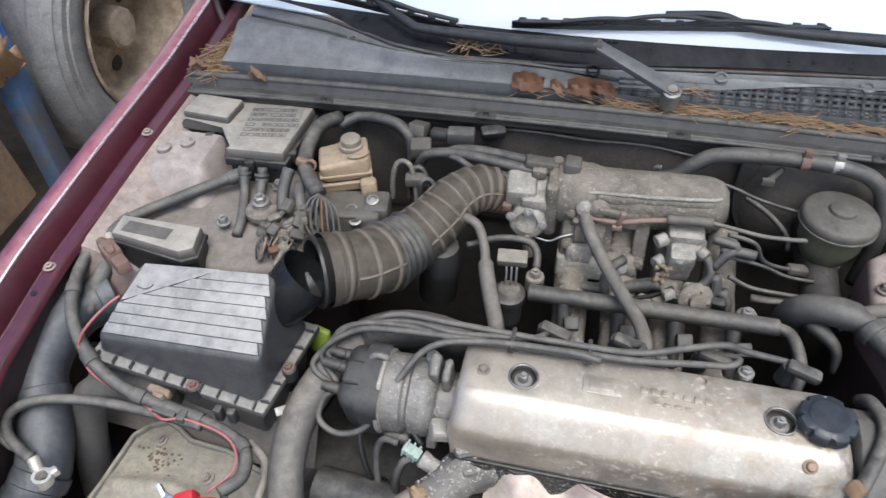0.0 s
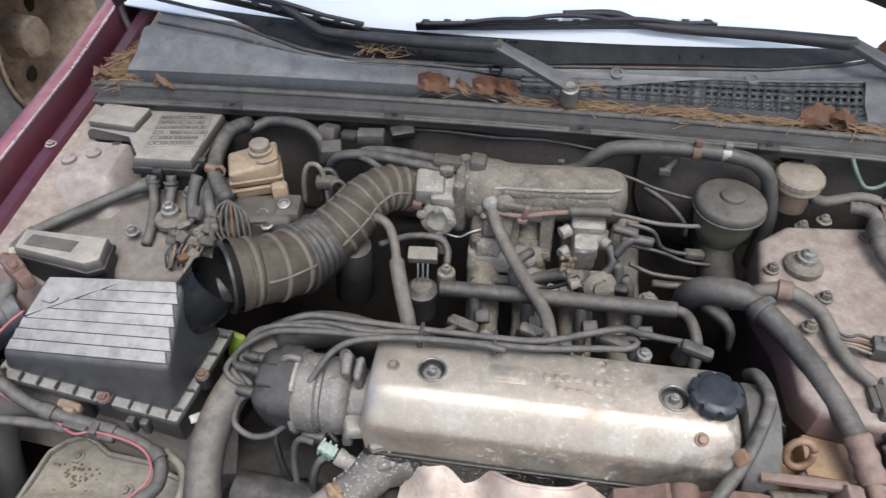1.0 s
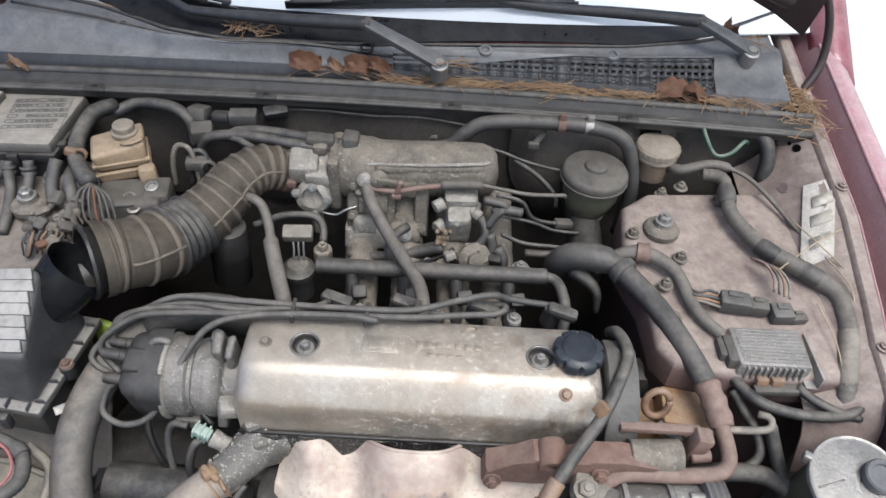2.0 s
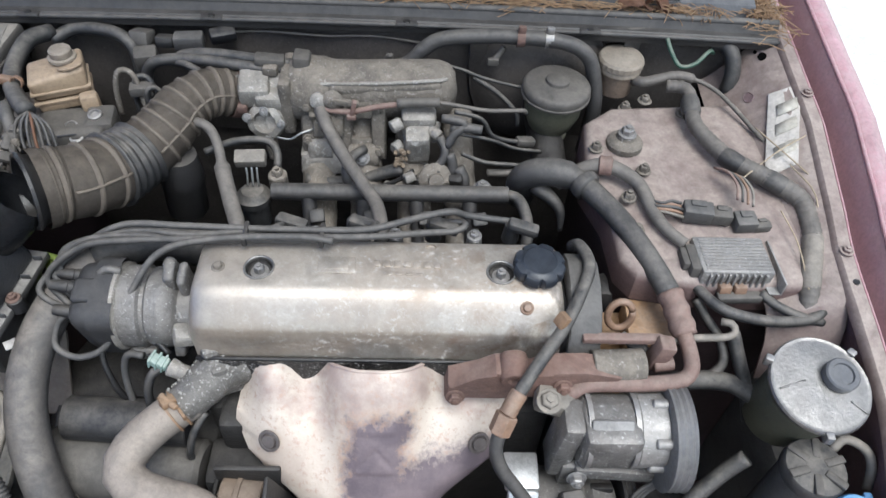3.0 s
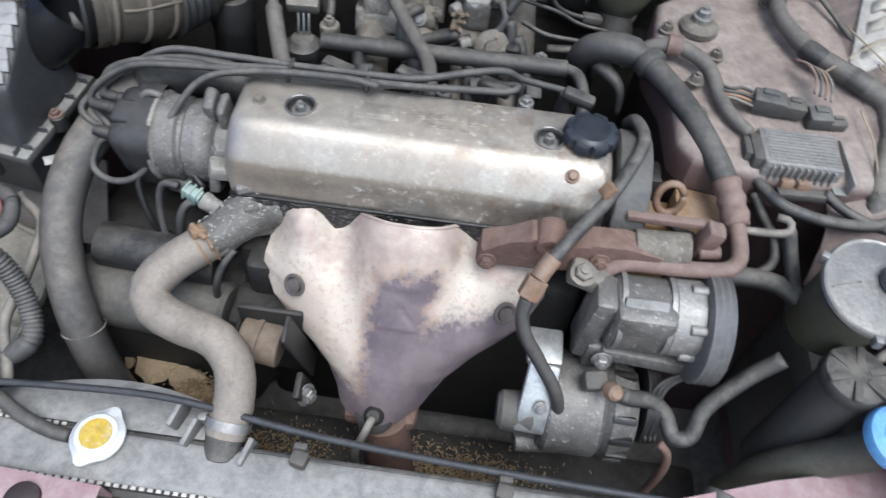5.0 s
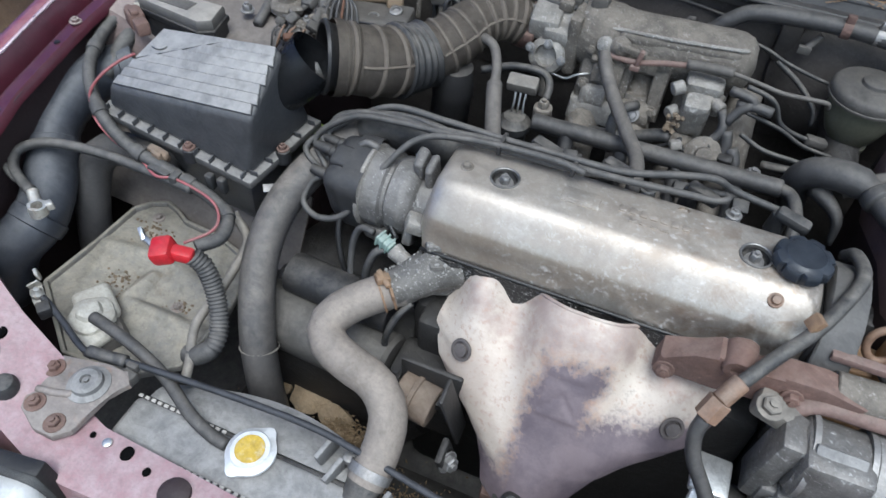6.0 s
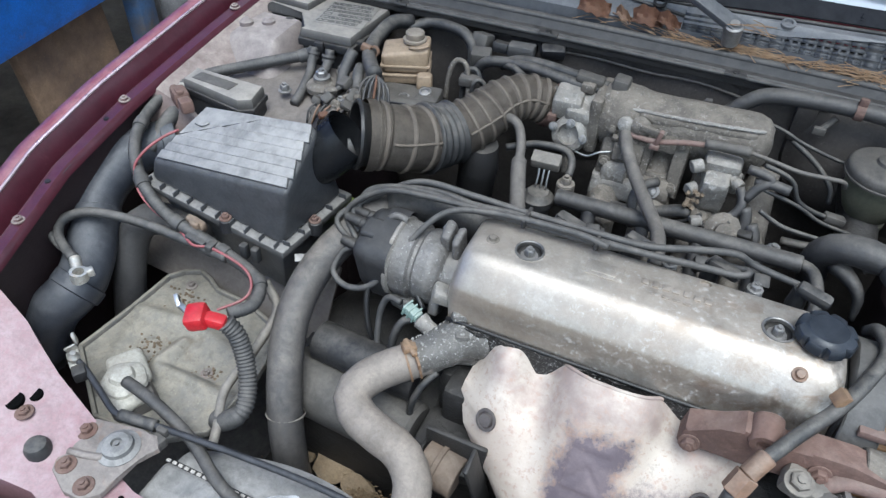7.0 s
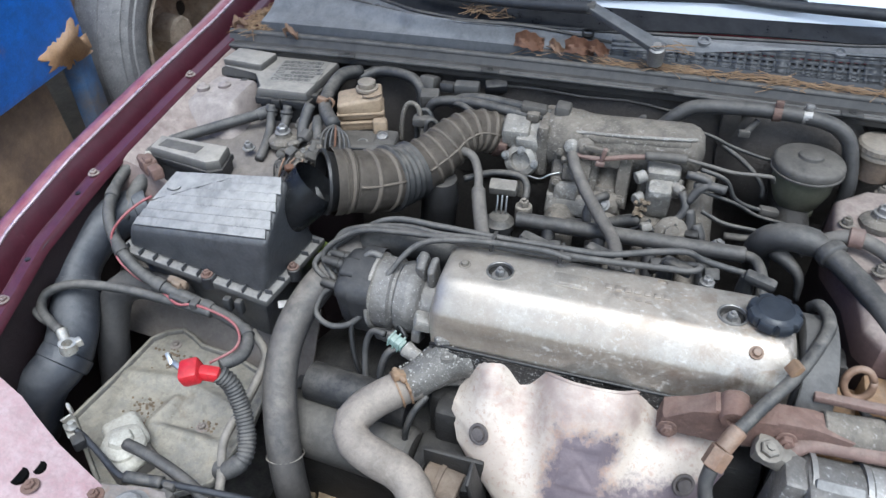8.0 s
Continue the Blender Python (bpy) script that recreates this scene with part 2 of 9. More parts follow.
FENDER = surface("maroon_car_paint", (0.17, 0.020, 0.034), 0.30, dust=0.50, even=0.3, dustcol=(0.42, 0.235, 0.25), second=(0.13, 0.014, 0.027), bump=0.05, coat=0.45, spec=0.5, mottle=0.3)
# Highlight line of the fender fold, put into a pale metallic colour.
EDGE = surface("painted_edge_highlight", (0.80, 0.62, 0.64), 0.25, 0.85, dust=0.1, dustcol=(0.6, 0.5, 0.5), bump=0.05, grit=0.1, mottle=0.2)
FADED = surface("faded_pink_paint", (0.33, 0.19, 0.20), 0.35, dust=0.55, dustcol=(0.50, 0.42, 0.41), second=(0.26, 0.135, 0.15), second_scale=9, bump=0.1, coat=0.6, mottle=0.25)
GUTTERDUST = surface("dusty_mauve_wing_paint", (0.16, 0.10, 0.105), 0.45, dust=0.45, dustcol=(0.33, 0.27, 0.26), second=(0.11, 0.065, 0.07), second_scale=6)
RAILGREY = surface("dull_rail_paint", (0.04, 0.038, 0.037), 0.4, dust=0.40, dustcol=(0.19, 0.176, 0.16))
# Cowl grey raised to hold the sky sheen in its colour.
COWL = surface("grey_cowl_plastic", (0.155, 0.158, 0.166), 0.38, dust=0.40, dustcol=(0.33, 0.322, 0.312), second=(0.13, 0.132, 0.138), second_scale=4, bump=0.1)
GREYPLASTIC = surface("grey_moulded_plastic", (0.095, 0.098, 0.106), 0.36, dust=0.36, dustcol=(0.26, 0.255, 0.25), bump=0.1)
GLOSSCOWL = surface("dark_cowl_plastic", (0.045, 0.047, 0.052), 0.30, dust=0.34, dustcol=(0.22, 0.215, 0.207), bump=0.08)
# Fender maroon darkened to hold the shade down in the gutter.
GUTTER = surface("shaded_maroon_gutter", (0.075, 0.014, 0.024), 0.32, dust=0.10, dustcol=(0.30, 0.19, 0.20), second=(0.05, 0.010, 0.018), second_scale=6, bump=0.08, coat=0.35)
FIREWALL = surface("dusty_firewall", (0.062, 0.054, 0.049), 0.75, dust=0.45, dustcol=(0.20, 0.172, 0.148), second=(0.045, 0.040, 0.036), bump=0.6, bump_scale=90, speckle=0.15)
BEIGE = surface("yellowed_reservoir_plastic", (0.36, 0.27, 0.18), 0.5, dust=0.6, even=0.3, dustcol=(0.32, 0.25, 0.185), second=(0.27, 0.195, 0.13))
CANGREY = surface("smoky_grey_plastic", (0.075, 0.074, 0.073), 0.4, dust=0.3, dustcol=(0.17, 0.16, 0.15))
NECK = surface("dark_olive_bottle", (0.11, 0.105, 0.082), 0.5, dust=0.3, dustcol=(0.20, 0.185, 0.16), second=(0.07, 0.067, 0.055))
GREENISH = surface("olive_translucent_plastic", (0.10, 0.098, 0.070), 0.45, dust=0.4, dustcol=(0.19, 0.174, 0.146), second=(0.065, 0.066, 0.046))
CAPGREY = surface("dusty_cap_plastic", (0.082, 0.076, 0.069), 0.6, dust=0.5, dustcol=(0.215, 0.192, 0.166))
CAPPLUG = surface("dusty_plug_plastic", (0.07, 0.068, 0.066), 0.55, dust=0.55, dustcol=(0.27, 0.25, 0.225))
CAPPALE = surface("pale_beige_cap_plastic", (0.26, 0.22, 0.175), 0.6, dust=0.5, dustcol=(0.34, 0.30, 0.25))
CLAMPTAN = surface("tan_rusted_wire", (0.30, 0.19, 0.11), 0.65, 0.2, dust=0.4, dustcol=(0.40, 0.33, 0.25), second=(0.17, 0.095, 0.055), second_scale=60)
TANDULL = surface("tan_dusty_tube", (0.21, 0.15, 0.105), 0.75, dust=0.5, dustcol=(0.30, 0.245, 0.19), second=(0.11, 0.085, 0.07), bump=0.5)
CAPDARK = surface("dusty_tank_plastic", (0.16, 0.158, 0.155), 0.5, dust=0.72, even=0.35, dustcol=(0.43, 0.41, 0.385))
REDPLASTIC = surface("red_boot_plastic", (0.55, 0.02, 0.03), 0.35, dust=0.1, bump=0.05)
BLUEPLASTIC = surface("light_blue_cap_plastic", (0.16, 0.42, 0.78), 0.45, dust=0.18, dustcol=(0.5, 0.55, 0.6), bump=0.05)
YELLOW = surface("worn_yellow_sticker", (0.62, 0.42, 0.05), 0.5, dust=0.1, spots=(0.6, 0.5, 0.32), spot_amount=0.55, spot_scale=90)
TRAY = surface("dirty_battery_tray", (0.215, 0.198, 0.165), 0.5, dust=0.72, even=0.2, dustcol=(0.40, 0.355, 0.275), second=(0.115, 0.118, 0.128), second_scale=11, spots=(0.19, 0.12, 0.07), spot_amount=0.36, spot_scale=26, speckle=0.2)
TEAL = surface("faded_teal_connector", (0.27, 0.38, 0.34), 0.6, dust=0.6, dustcol=(0.5, 0.5, 0.44))
CRUMBPLATE = surface("crumbling_tan_rust", (0.28, 0.205, 0.125), 0.9, dust=0.3, dustcol=(0.5, 0.41, 0.29), spots=(0.12, 0.085, 0.06), spot_amount=0.5, spot_scale=110, second=(0.22, 0.15, 0.09), second_scale=30, bump=1.0, bump_scale=120)
TANRUST = surface("tan_rusty_casting", (0.40, 0.24, 0.12), 0.75, 0.1, dust=0.45, second=(0.30, 0.17, 0.09), bump=0.5)
ORANGE = surface("orange_copper", (0.26, 0.155, 0.10), 0.6, 0.1, dust=0.4)
PAPER = surface("faded_label_paper", (0.62, 0.58, 0.53), 0.8, dust=0.35)
STRAW = surface("dry_straw", (0.42, 0.34, 0.24), 0.8, dust=0.0, bump=0)
# Maroon paled to carry the daylight on the left fender.
LEFTDAYLIT = surface("daylit_dusty_maroon_paint", (0.42, 0.23, 0.25), 0.35, dust=0.55, dustcol=(0.46, 0.39, 0.38), second=(0.28, 0.11, 0.13), second_scale=6, bump=0.08, coat=0.5)
INK = surface("grey_print", (0.12, 0.115, 0.11), 0.8, dust=0.3)
CRUMB = surface("brown_grit", (0.20, 0.15, 0.10), 0.9, dust=0.0, second=(0.11, 0.08, 0.055), second_scale=90, bump=0)
NEEDLE = surface("dry_pine_needle", (0.29, 0.195, 0.115), 0.8, dust=0.0, second=(0.20, 0.115, 0.06), second_scale=60, bump=0)
LITTER = surface("dry_leaf_litter", (0.42, 0.31, 0.19), 0.85, dust=0.0, second=(0.20, 0.13, 0.07), second_scale=90, bump=0)
LEAF = surface("dry_brown_leaf", (0.155, 0.078, 0.045), 0.8, dust=0.1, second=(0.10, 0.042, 0.024), second_scale=40, bump=0.5, bump_scale=90)
DIRT = surface("brown_dirt_ground", (0.27, 0.21, 0.15), 0.95, dust=0.0, spots=(0.24, 0.18, 0.12), spot_amount=0.5, spot_scale=9, second=(0.09, 0.068, 0.047),
               second_scale=2.5, bump=0.9, bump_scale=60)
PALEGROUND = surface("pale_concrete", (0.74, 0.73, 0.71), 0.9, dust=0.0, second=(0.58, 0.57, 0.54), second_scale=3)
TYRE = surface("old_tyre_rubber", (0.22, 0.215, 0.215), 0.8, dust=0.45, dustcol=(0.42, 0.40, 0.375), second=(0.12, 0.12, 0.125), second_scale=9, bump=0.9, bump_scale=40, speckle=0.5)
RIMRUST = surface("rusted_wheel_steel", (0.46, 0.38, 0.29), 0.85, 0.1, dust=0.2, spots=(0.16, 0.09, 0.05), spot_amount=0.4, second=(0.2, 0.14, 0.1))
BLUE = surface("blue_truck_paint", (0.012, 0.20, 0.78), 0.4, dust=0.06, spots=(0.28, 0.14, 0.07), spot_amount=0.12, spot_scale=7, bump=0.05, coat=0.3)
BROWNRUST = surface("deep_brown_rust", (0.30, 0.20, 0.125), 0.9, dust=0.2, second=(0.12, 0.08, 0.06), second_scale=6)
GREENLIQ = surface("faded_lime_plastic", (0.30, 0.42, 0.06), 0.5, dust=0.2)
WHITEPL = surface("grimy_white_plastic", (0.50, 0.475, 0.41), 0.5, dust=0.5)
REDWIRE = surface("faded_red_wire", (0.36, 0.09, 0.10), 0.5, dust=0.45)
GREENWIRE = surface("green_wire", (0.045, 0.12, 0.085), 0.5, dust=0.5)
# Near-white base colour holds the sky's reflection in the windscreen.
GLASSPALE = surface("sky_white_windscreen_glass", (0.76, 0.79, 0.83), 0.18, dust=0.0, second=(0.66, 0.70, 0.755), second_scale=2.0, bump=0.0, mottle=0.0, grit=0.06, coat=1.0, spec=0.6)
FRIT = surface("black_glass_border", (0.012, 0.013, 0.016), 0.25, dust=0.2, dustcol=(0.12, 0.12, 0.13), bump=0)
WIPER = surface("weathered_wiper_black", (0.028, 0.029, 0.033), 0.45, dust=0.35, dustcol=(0.13, 0.13, 0.14))


def shield_material():
    m = bpy.data.materials.new("heat_stained_shield_steel")
    m.use_nodes = True
    nt = m.node_tree
    bs = nt.nodes["Principled BSDF"]
    tc = nt.nodes.new("ShaderNodeTexCoord").outputs["Object"]
    sep = nt.nodes.new("ShaderNodeSeparateXYZ")
    nt.links.new(tc, sep.inputs[0])
    n1 = noise_of(nt, tc, 11, 6, 0.65)
    n2 = noise_of(nt, tc, 120, 5, 0.7)
    wob = mul(nt, mul(nt, n1, -0.5, "ADD"), 0.09)
    speck = mul(nt, mul(nt, n2, -0.5, "ADD"), 0.05)
    # the burnt middle: a blot that widens towards the flange
    dx = mul(nt, mul(nt, sep.outputs[0], -0.149, "ADD"), 1.0)
    dz = mul(nt, sep.outputs[2], -0.684, "ADD")
    spread = mul(nt, mul(nt, dz, -0.10), 0.034, "ADD")
    d = mul(nt, mul(nt, dx, 0, "ABSOLUTE"), spread, "SUBTRACT")
    upper = mul(nt, dz, 1.0)
    d = mul(nt, d, mul(nt, upper, 0.0, "ADD"), "MAXIMUM")
    d = mul(nt, mul(nt, d, wob, "ADD"), speck, "ADD")
    burnt = ramp(nt, mul(nt, d, 0.5, "ADD"), [(0.488, 1.0), (0.508, 0.0)])
    low = ramp(nt, mul(nt, mul(nt, sep.outputs[2], wob, "ADD"), speck, "ADD"), [(0.548, 1.0), (0.572, 0.0)])
    burnt = mul(nt, burnt, low, "MAXIMUM")
    slant = mul(nt, mul(nt, sep.outputs[2], -0.642, "ADD"), mul(nt, mul(nt, sep.outputs[0], -0.20, "ADD"), 0.12), "SUBTRACT")
    slant = mul(nt, mul(nt, slant, wob, "ADD"), speck, "ADD")
    edge = mul(nt, ramp(nt, mul(nt, slant, 0.5, "ADD"), [(0.485, 1.0), (0.505, 0.0)]), ramp(nt, mul(nt, sep.outputs[0], wob, "ADD"), [(0.125, 0.0), (0.140, 1.0)]))
    burnt = mul(nt, burnt, edge, "MAXIMUM")
    cream = mix(nt, ramp(nt, n1, [(0.4, 0.0), (0.62, 1.0)]), (0.53, 0.465, 0.395), (0.43, 0.355, 0.295))
    singe = ramp(nt, mul(nt, mul(nt, sep.outputs[2], wob, "ADD"), speck, "ADD"), [(0.664, 0.0), (0.702, 0.8)])
    cream = mix(nt, mul(nt, singe, ramp(nt, n1, [(0.36, 0.1), (0.6, 1.0)])), cream, (0.27, 0.205, 0.185))
    cream = mix(nt, ramp(nt, n2, [(0.54, 0.0), (0.66, 0.8)]), cream, (0.36, 0.25, 0.20))
    fringe = ramp(nt, mul(nt, d, 0.5, "ADD"), [(0.500, 0.85), (0.520, 0.0)])
    cream = mix(nt, mul(nt, fringe, ramp(nt, n2, [(0.40, 0.1), (0.58, 1.0)])), cream, (0.30, 0.185, 0.125))
    purple = mix(nt, ramp(nt, n1, [(0.4, 0.0), (0.6, 1.0)]), (0.098, 0.076, 0.086), (0.170, 0.132, 0.138))
    nt.links.new(mix(nt, burnt, cream, purple), bs.inputs["Base Color"])
    bs.inputs["Roughness"].default_value = 0.6
    bs.inputs["Metallic"].default_value = 0.15
    b = nt.nodes.new("ShaderNodeBump")
    b.inputs["Strength"].default_value = 0.35
    b.inputs["Distance"].default_value = 0.003
    nt.links.new(noise_of(nt, tc, 60, 5, 0.65), b.inputs["Height"])
    nt.links.new(b.outputs[0], bs.inputs["Normal"])
    return m


def stain(m, col, scale, lo, hi, start, width):
    """Lay blots of another colour over a finished surface, growing from x = start on."""
    nt = m.node_tree
    sock = nt.nodes["Principled BSDF"].inputs["Base Color"]
    src = sock.links[0].from_socket
    tc = nt.nodes.new("ShaderNodeTexCoord").outputs["Object"]
    sep = nt.nodes.new("ShaderNodeSeparateXYZ")
    nt.links.new(tc, sep.inputs[0])
    n = noise_of(nt, tc, scale, 6, 0.66, 0.5)
    f = mul(nt, ramp(nt, n, [(lo, 0.0), (hi, 1.0)]), ramp(nt, sep.outputs[0], [(start, 0.0), (start + width, 0.55)]))
    nt.links.new(mix(nt, f, src, col), sock)


SHIELD = shield_material()
stain(ALU, (0.24, 0.165, 0.11), 34, 0.52, 0.64, 0.10, 0.22)
stain(ALU, (0.09, 0.075, 0.065), 22, 0.50, 0.60, 0.27, 0.09)

# ---- mesh helpers ----


def weather(bm, amp=0.0015, freq=70, cuts=3):
    """Give a casting an uneven skin."""
    for _ in range(cuts):
        long = [e for e in bm.edges if e.calc_length() > 0.009]
        if not long:
            break
        bmesh.ops.subdivide_edges(bm, edges=long, cuts=1, use_grid_fill=True)
    bm.normal_update()
    for v in bm.verts:
        v.co += v.normal * amp * (perlin.noise(v.co * freq) + 0.6 * perlin.noise(v.co * freq * 2.7))
    return bm



def thing(name, base, label, category, group="", kind=""):
    ob = new(name)
    ob.empty_display_size = 0.02
    ob.location = base
    return tagged(ob, label, category, group, kind)


def part(name, bm, mat, parent=None, label="", flat=False):
    for f in bm.faces:
        f.smooth = not flat
    for e in bm.edges:
        e.smooth = len(e.link_faces) == 2 and e.calc_face_angle(0.0) < 0.62
    me = bpy.data.meshes.new(name)
    bm.to_mesh(me)
    bm.free()
    me.materials.append(mat)
    ob = new(name, me)
    if parent is not None:
        ob.parent = parent
        if parent.type == "EMPTY":
            ob.matrix_parent_inverse = Matrix.Translation(-Vector(parent.location))
    return tagged(ob, label)


def single(name, bm, mat, label, category, group="", kind="", flat=False):
    return tagged(part(name, bm, mat, flat=flat), label, category, group, kind)


def B():
    return bmesh.new()


def turn(rot):
    return Euler([radians(a) for a in rot]).to_matrix().to_4x4()


def rbox(bm, c, size, bevel=0.003, rot=(0, 0, 0), seg=2, taper=1.0):
    """A box with rounded edges; taper scales its top."""
    made = bmesh.ops.create_cube(bm, size=1.0)["verts"]
    for v in made:
        k = taper if v.co.z > 0 else 1.0
        v.co = Vector((v.co.x * size[0] * k, v.co.y * size[1] * k, v.co.z * size[2]))
    edges = list({e for v in made for e in v.link_edges})
    faces = list({f for v in made for f in v.link_faces})
    if bevel:
        res = bmesh.ops.bevel(bm, geom=edges, offset=bevel, segments=seg, affect="EDGES", profile=0.5)
        made = list({v for f in res["faces"] for v in f.verts} | {v for v in made if v.is_valid} | {v for f in faces if f.is_valid for v in f.verts})
    m = Matrix.Translation(c) @ turn(rot)
    for v in made:
        v.co = m @ v.co
    return bm


def frame_of(axis):
    a = Vector(axis).normalized()
    side = a.cross(Vector((0, 0, 1)) if abs(a.z) < 0.9 else Vector((1, 0, 0))).normalized()
    return a, side, a.cross(side)


def lathe(bm, origin, axis, profile, seg=20, squash=1.0, wave=None):
    """Revolve (radius, height) pairs round an axis; ends with radius 0 close themselves."""
    o = Vector(origin)
    a, s, u = frame_of(axis)
    rings = []
    for r, h in profile:
        if r < 1e-6:
            rings.append([bm.verts.new(o + a * h)])
            continue
        ring = []
        for i in range(seg):
            t = 2 * math.pi * i / seg
            rr = r * (wave(t, h) if wave else 1.0)
            ring.append(bm.verts.new(o + a * h + (s * math.cos(t) + u * math.sin(t) * squash) * rr))
        rings.append(ring)
    for p, q in zip(rings, rings[1:]):
        for i in range(seg):
            j = (i + 1) % seg
            if len(p) == 1 and len(q) == 1:
                continue
            if len(p) == 1:
                bm.faces.new((p[0], q[i], q[j]))
            elif len(q) == 1:
                bm.faces.new((p[i], q[0], p[j]))
            else:
                bm.faces.new((p[i], q[i], q[j], p[j]))
    bmesh.ops.recalc_face_normals(bm, faces=bm.faces)
    return bm


def cyl(bm, p0, p1, r0, r1=None, seg=18, edge=0.0015):
    p0, p1 = Vector(p0), Vector(p1)
    h = (p1 - p0).length
    r1 = r0 if r1 is None else r1
    e = min(edge, h * 0.3, r0 * 0.4)
    return lathe(bm, p0, p1 - p0, [(0, 0), (r0 - e, 0), (r0, e), (r1, h - e), (r1 - e, h), (0, h)], seg)


def spline(pts, n):
    """n points evenly on a smooth curve through pts."""
    P = [Vector(p) for p in pts]
    P = [P[0] * 2 - P[1]] + P + [P[-1] * 2 - P[-2]]
    out = []
    for i in range(1, len(P) - 2):
        for k in range(12):
            t = k / 12
            a, b, c, d = P[i - 1:i + 3]
            out.append(0.5 * ((2 * b) + (c - a) * t + (2 * a - 5 * b + 4 * c - d) * t * t + (3 * b - a - 3 * c + d) * t ** 3))
    out.append(P[-2])
    cum = [0.0]
    for a, b in zip(out, out[1:]):
        cum.append(cum[-1] + (b - a).length)
    res, j = [], 0
    for k in range(n):
        s = cum[-1] * k / (n - 1)
        while j < len(cum) - 2 and cum[j + 1] < s:
            j += 1
        w = (s - cum[j]) / max(1e-9, cum[j + 1] - cum[j])
        res.append(out[j].lerp(out[j + 1], w))
    return res, cum[-1]


def tube(bm, pts, r, seg=10, step=None, radius=None, closed=True):
    """A round tube along a smooth curve. radius(w, s): its radius at the share w, s metres along."""
    _, length = spline(pts, 8)
    step = step or max(0.006, r * 0.7)
    n = max(6, int(length / step) + 1)
    line, length = spline(pts, n)
    side = None
    rings = []
    for i, p in enumerate(line):
        tangent = (line[min(i + 1, n - 1)] - line[max(i - 1, 0)]).normalized()
        if side is None:
            side = frame_of(tangent)[1]
        side = (side - tangent * side.dot(tangent)).normalized()
        up = tangent.cross(side)
        rr = radius(i / (n - 1), length * i / (n - 1)) if radius else r
        rings.append([bm.verts.new(p + (side * math.cos(2 * math.pi * k / seg) + up * math.sin(2 * math.pi * k / seg)) * rr) for k in range(seg)])
    for p, q in zip(rings, rings[1:]):
        for k in range(seg):
            j = (k + 1) % seg
            bm.faces.new((p[k], p[j], q[j], q[k]))
    if closed:
        bm.faces.new(rings[0][::-1])
        bm.faces.new(rings[-1])
    return bm


def hexa(bm, corners, bevel=0.004, seg=2):
    """A solid with eight corners: four below (anticlockwise from above), then four above."""
    v = [bm.verts.new(c) for c in corners]
    fs = [bm.faces.new([v[i] for i in q]) for q in ((3, 2, 1, 0), (4, 5, 6, 7), (0, 1, 5, 4), (1, 2, 6, 5), (2, 3, 7, 6), (3, 0, 4, 7))]
    if bevel:
        bmesh.ops.bevel(bm, geom=list({e for f in fs for e in f.edges}), offset=bevel, segments=seg, affect="EDGES", profile=0.5)
    return bm


def slab(bm, outline, z0, z1, bevel=0.003, m=None):
    """An outline in the plane (anticlockwise), extruded from z0 to z1 and bevelled."""
    lo = [bm.verts.new((x, y, z0)) for x, y in outline]
    hi = [bm.verts.new((x, y, z1)) for x, y in outline]
    n = len(outline)
    top = bm.faces.new(hi)
    bottom = bm.faces.new(lo[::-1])
    for i in range(n):
        j = (i + 1) % n
        bm.faces.new((lo[i], lo[j], hi[j], hi[i]))
    verts = set(lo + hi)
    if bevel:
        res = bmesh.ops.bevel(bm, geom=list(top.edges), offset=bevel, segments=2, affect="EDGES", profile=0.5)
        verts = {v for v in verts if v.is_valid} | {v for f in res["faces"] for v in f.verts}
    if m is not None:
        for v in verts:
            v.co = m @ v.co
    return bm


def sheet(bm, fn, nu, nv, thick=0.0):
    """A surface fn(u, v) with u and v from 0 to 1, given thickness along its normals."""
    g = [[bm.verts.new(fn(i / nu, j / nv)) for j in range(nv + 1)] for i in range(nu + 1)]
    fs = []
    for i in range(nu):
        for j in range(nv):
            fs.append(bm.faces.new((g[i][j], g[i + 1][j], g[i + 1][j + 1], g[i][j + 1])))
    if thick:
        bmesh.ops.recalc_face_normals(bm, faces=fs)
        bmesh.ops.solidify(bm, geom=fs, thickness=thick)
    return bm


def bolt(bm, p, axis=(0, 0, 1), r=0.007, h=0.006, washer=1.45):
    """A hexagon head on its washer, with the stud's end."""
    p = Vector(p)
    a = Vector(axis).normalized()
    if washer:
        cyl(bm, p, p + a * 0.0025, r * washer, seg=14, edge=0.0006)
    lathe(bm, p + a * 0.002, a, [(r, 0), (r, h * 0.8), (r * 0.82, h), (0, h)], 6)
    return lathe(bm, p + a * (h + 0.002), a, [(r * 0.45, 0), (r * 0.45, h * 0.35), (0, h * 0.4)], 8)


def interp(table, y):
    for (a, va), (b, vb) in zip(table, table[1:]):
        if y <= b or (b, vb) == table[-1]:
            w = (y - a) / (b - a)
            return va + (vb - va) * w


# ---- setting: ground and car body ----
bm = B()
for x0, x1 in ((-400.0, 400.0),):
    vs = [bm.verts.new(c) for c in ((-400, -400, 0), (400, -400, 0), (400, 400, 0), (-400, 400, 0))]
    bm.faces.new(vs)
single("ground", bm, DIRT, "brown trodden dirt ground under the car", "ground", kind="structure")
bm = B()
rbox(bm, (6.2, 1.0, 0.02), (10.0, 16.0, 0.06), 0.01)
single("pavement", bm, PALEGROUND, "pale sunlit concrete pavement beside the car", "pavement", kind="structure")

MID = 0.05
FMID = 0.066


def centre(side):
    return FMID if side < 0 else 0.034


FLANGE_X = [(-0.50, 0.655), (-0.32, 0.72), (-0.10, 0.755), (0.04, 0.750), (0.25, 0.725), (0.45, 0.70), (0.75, 0.70)]
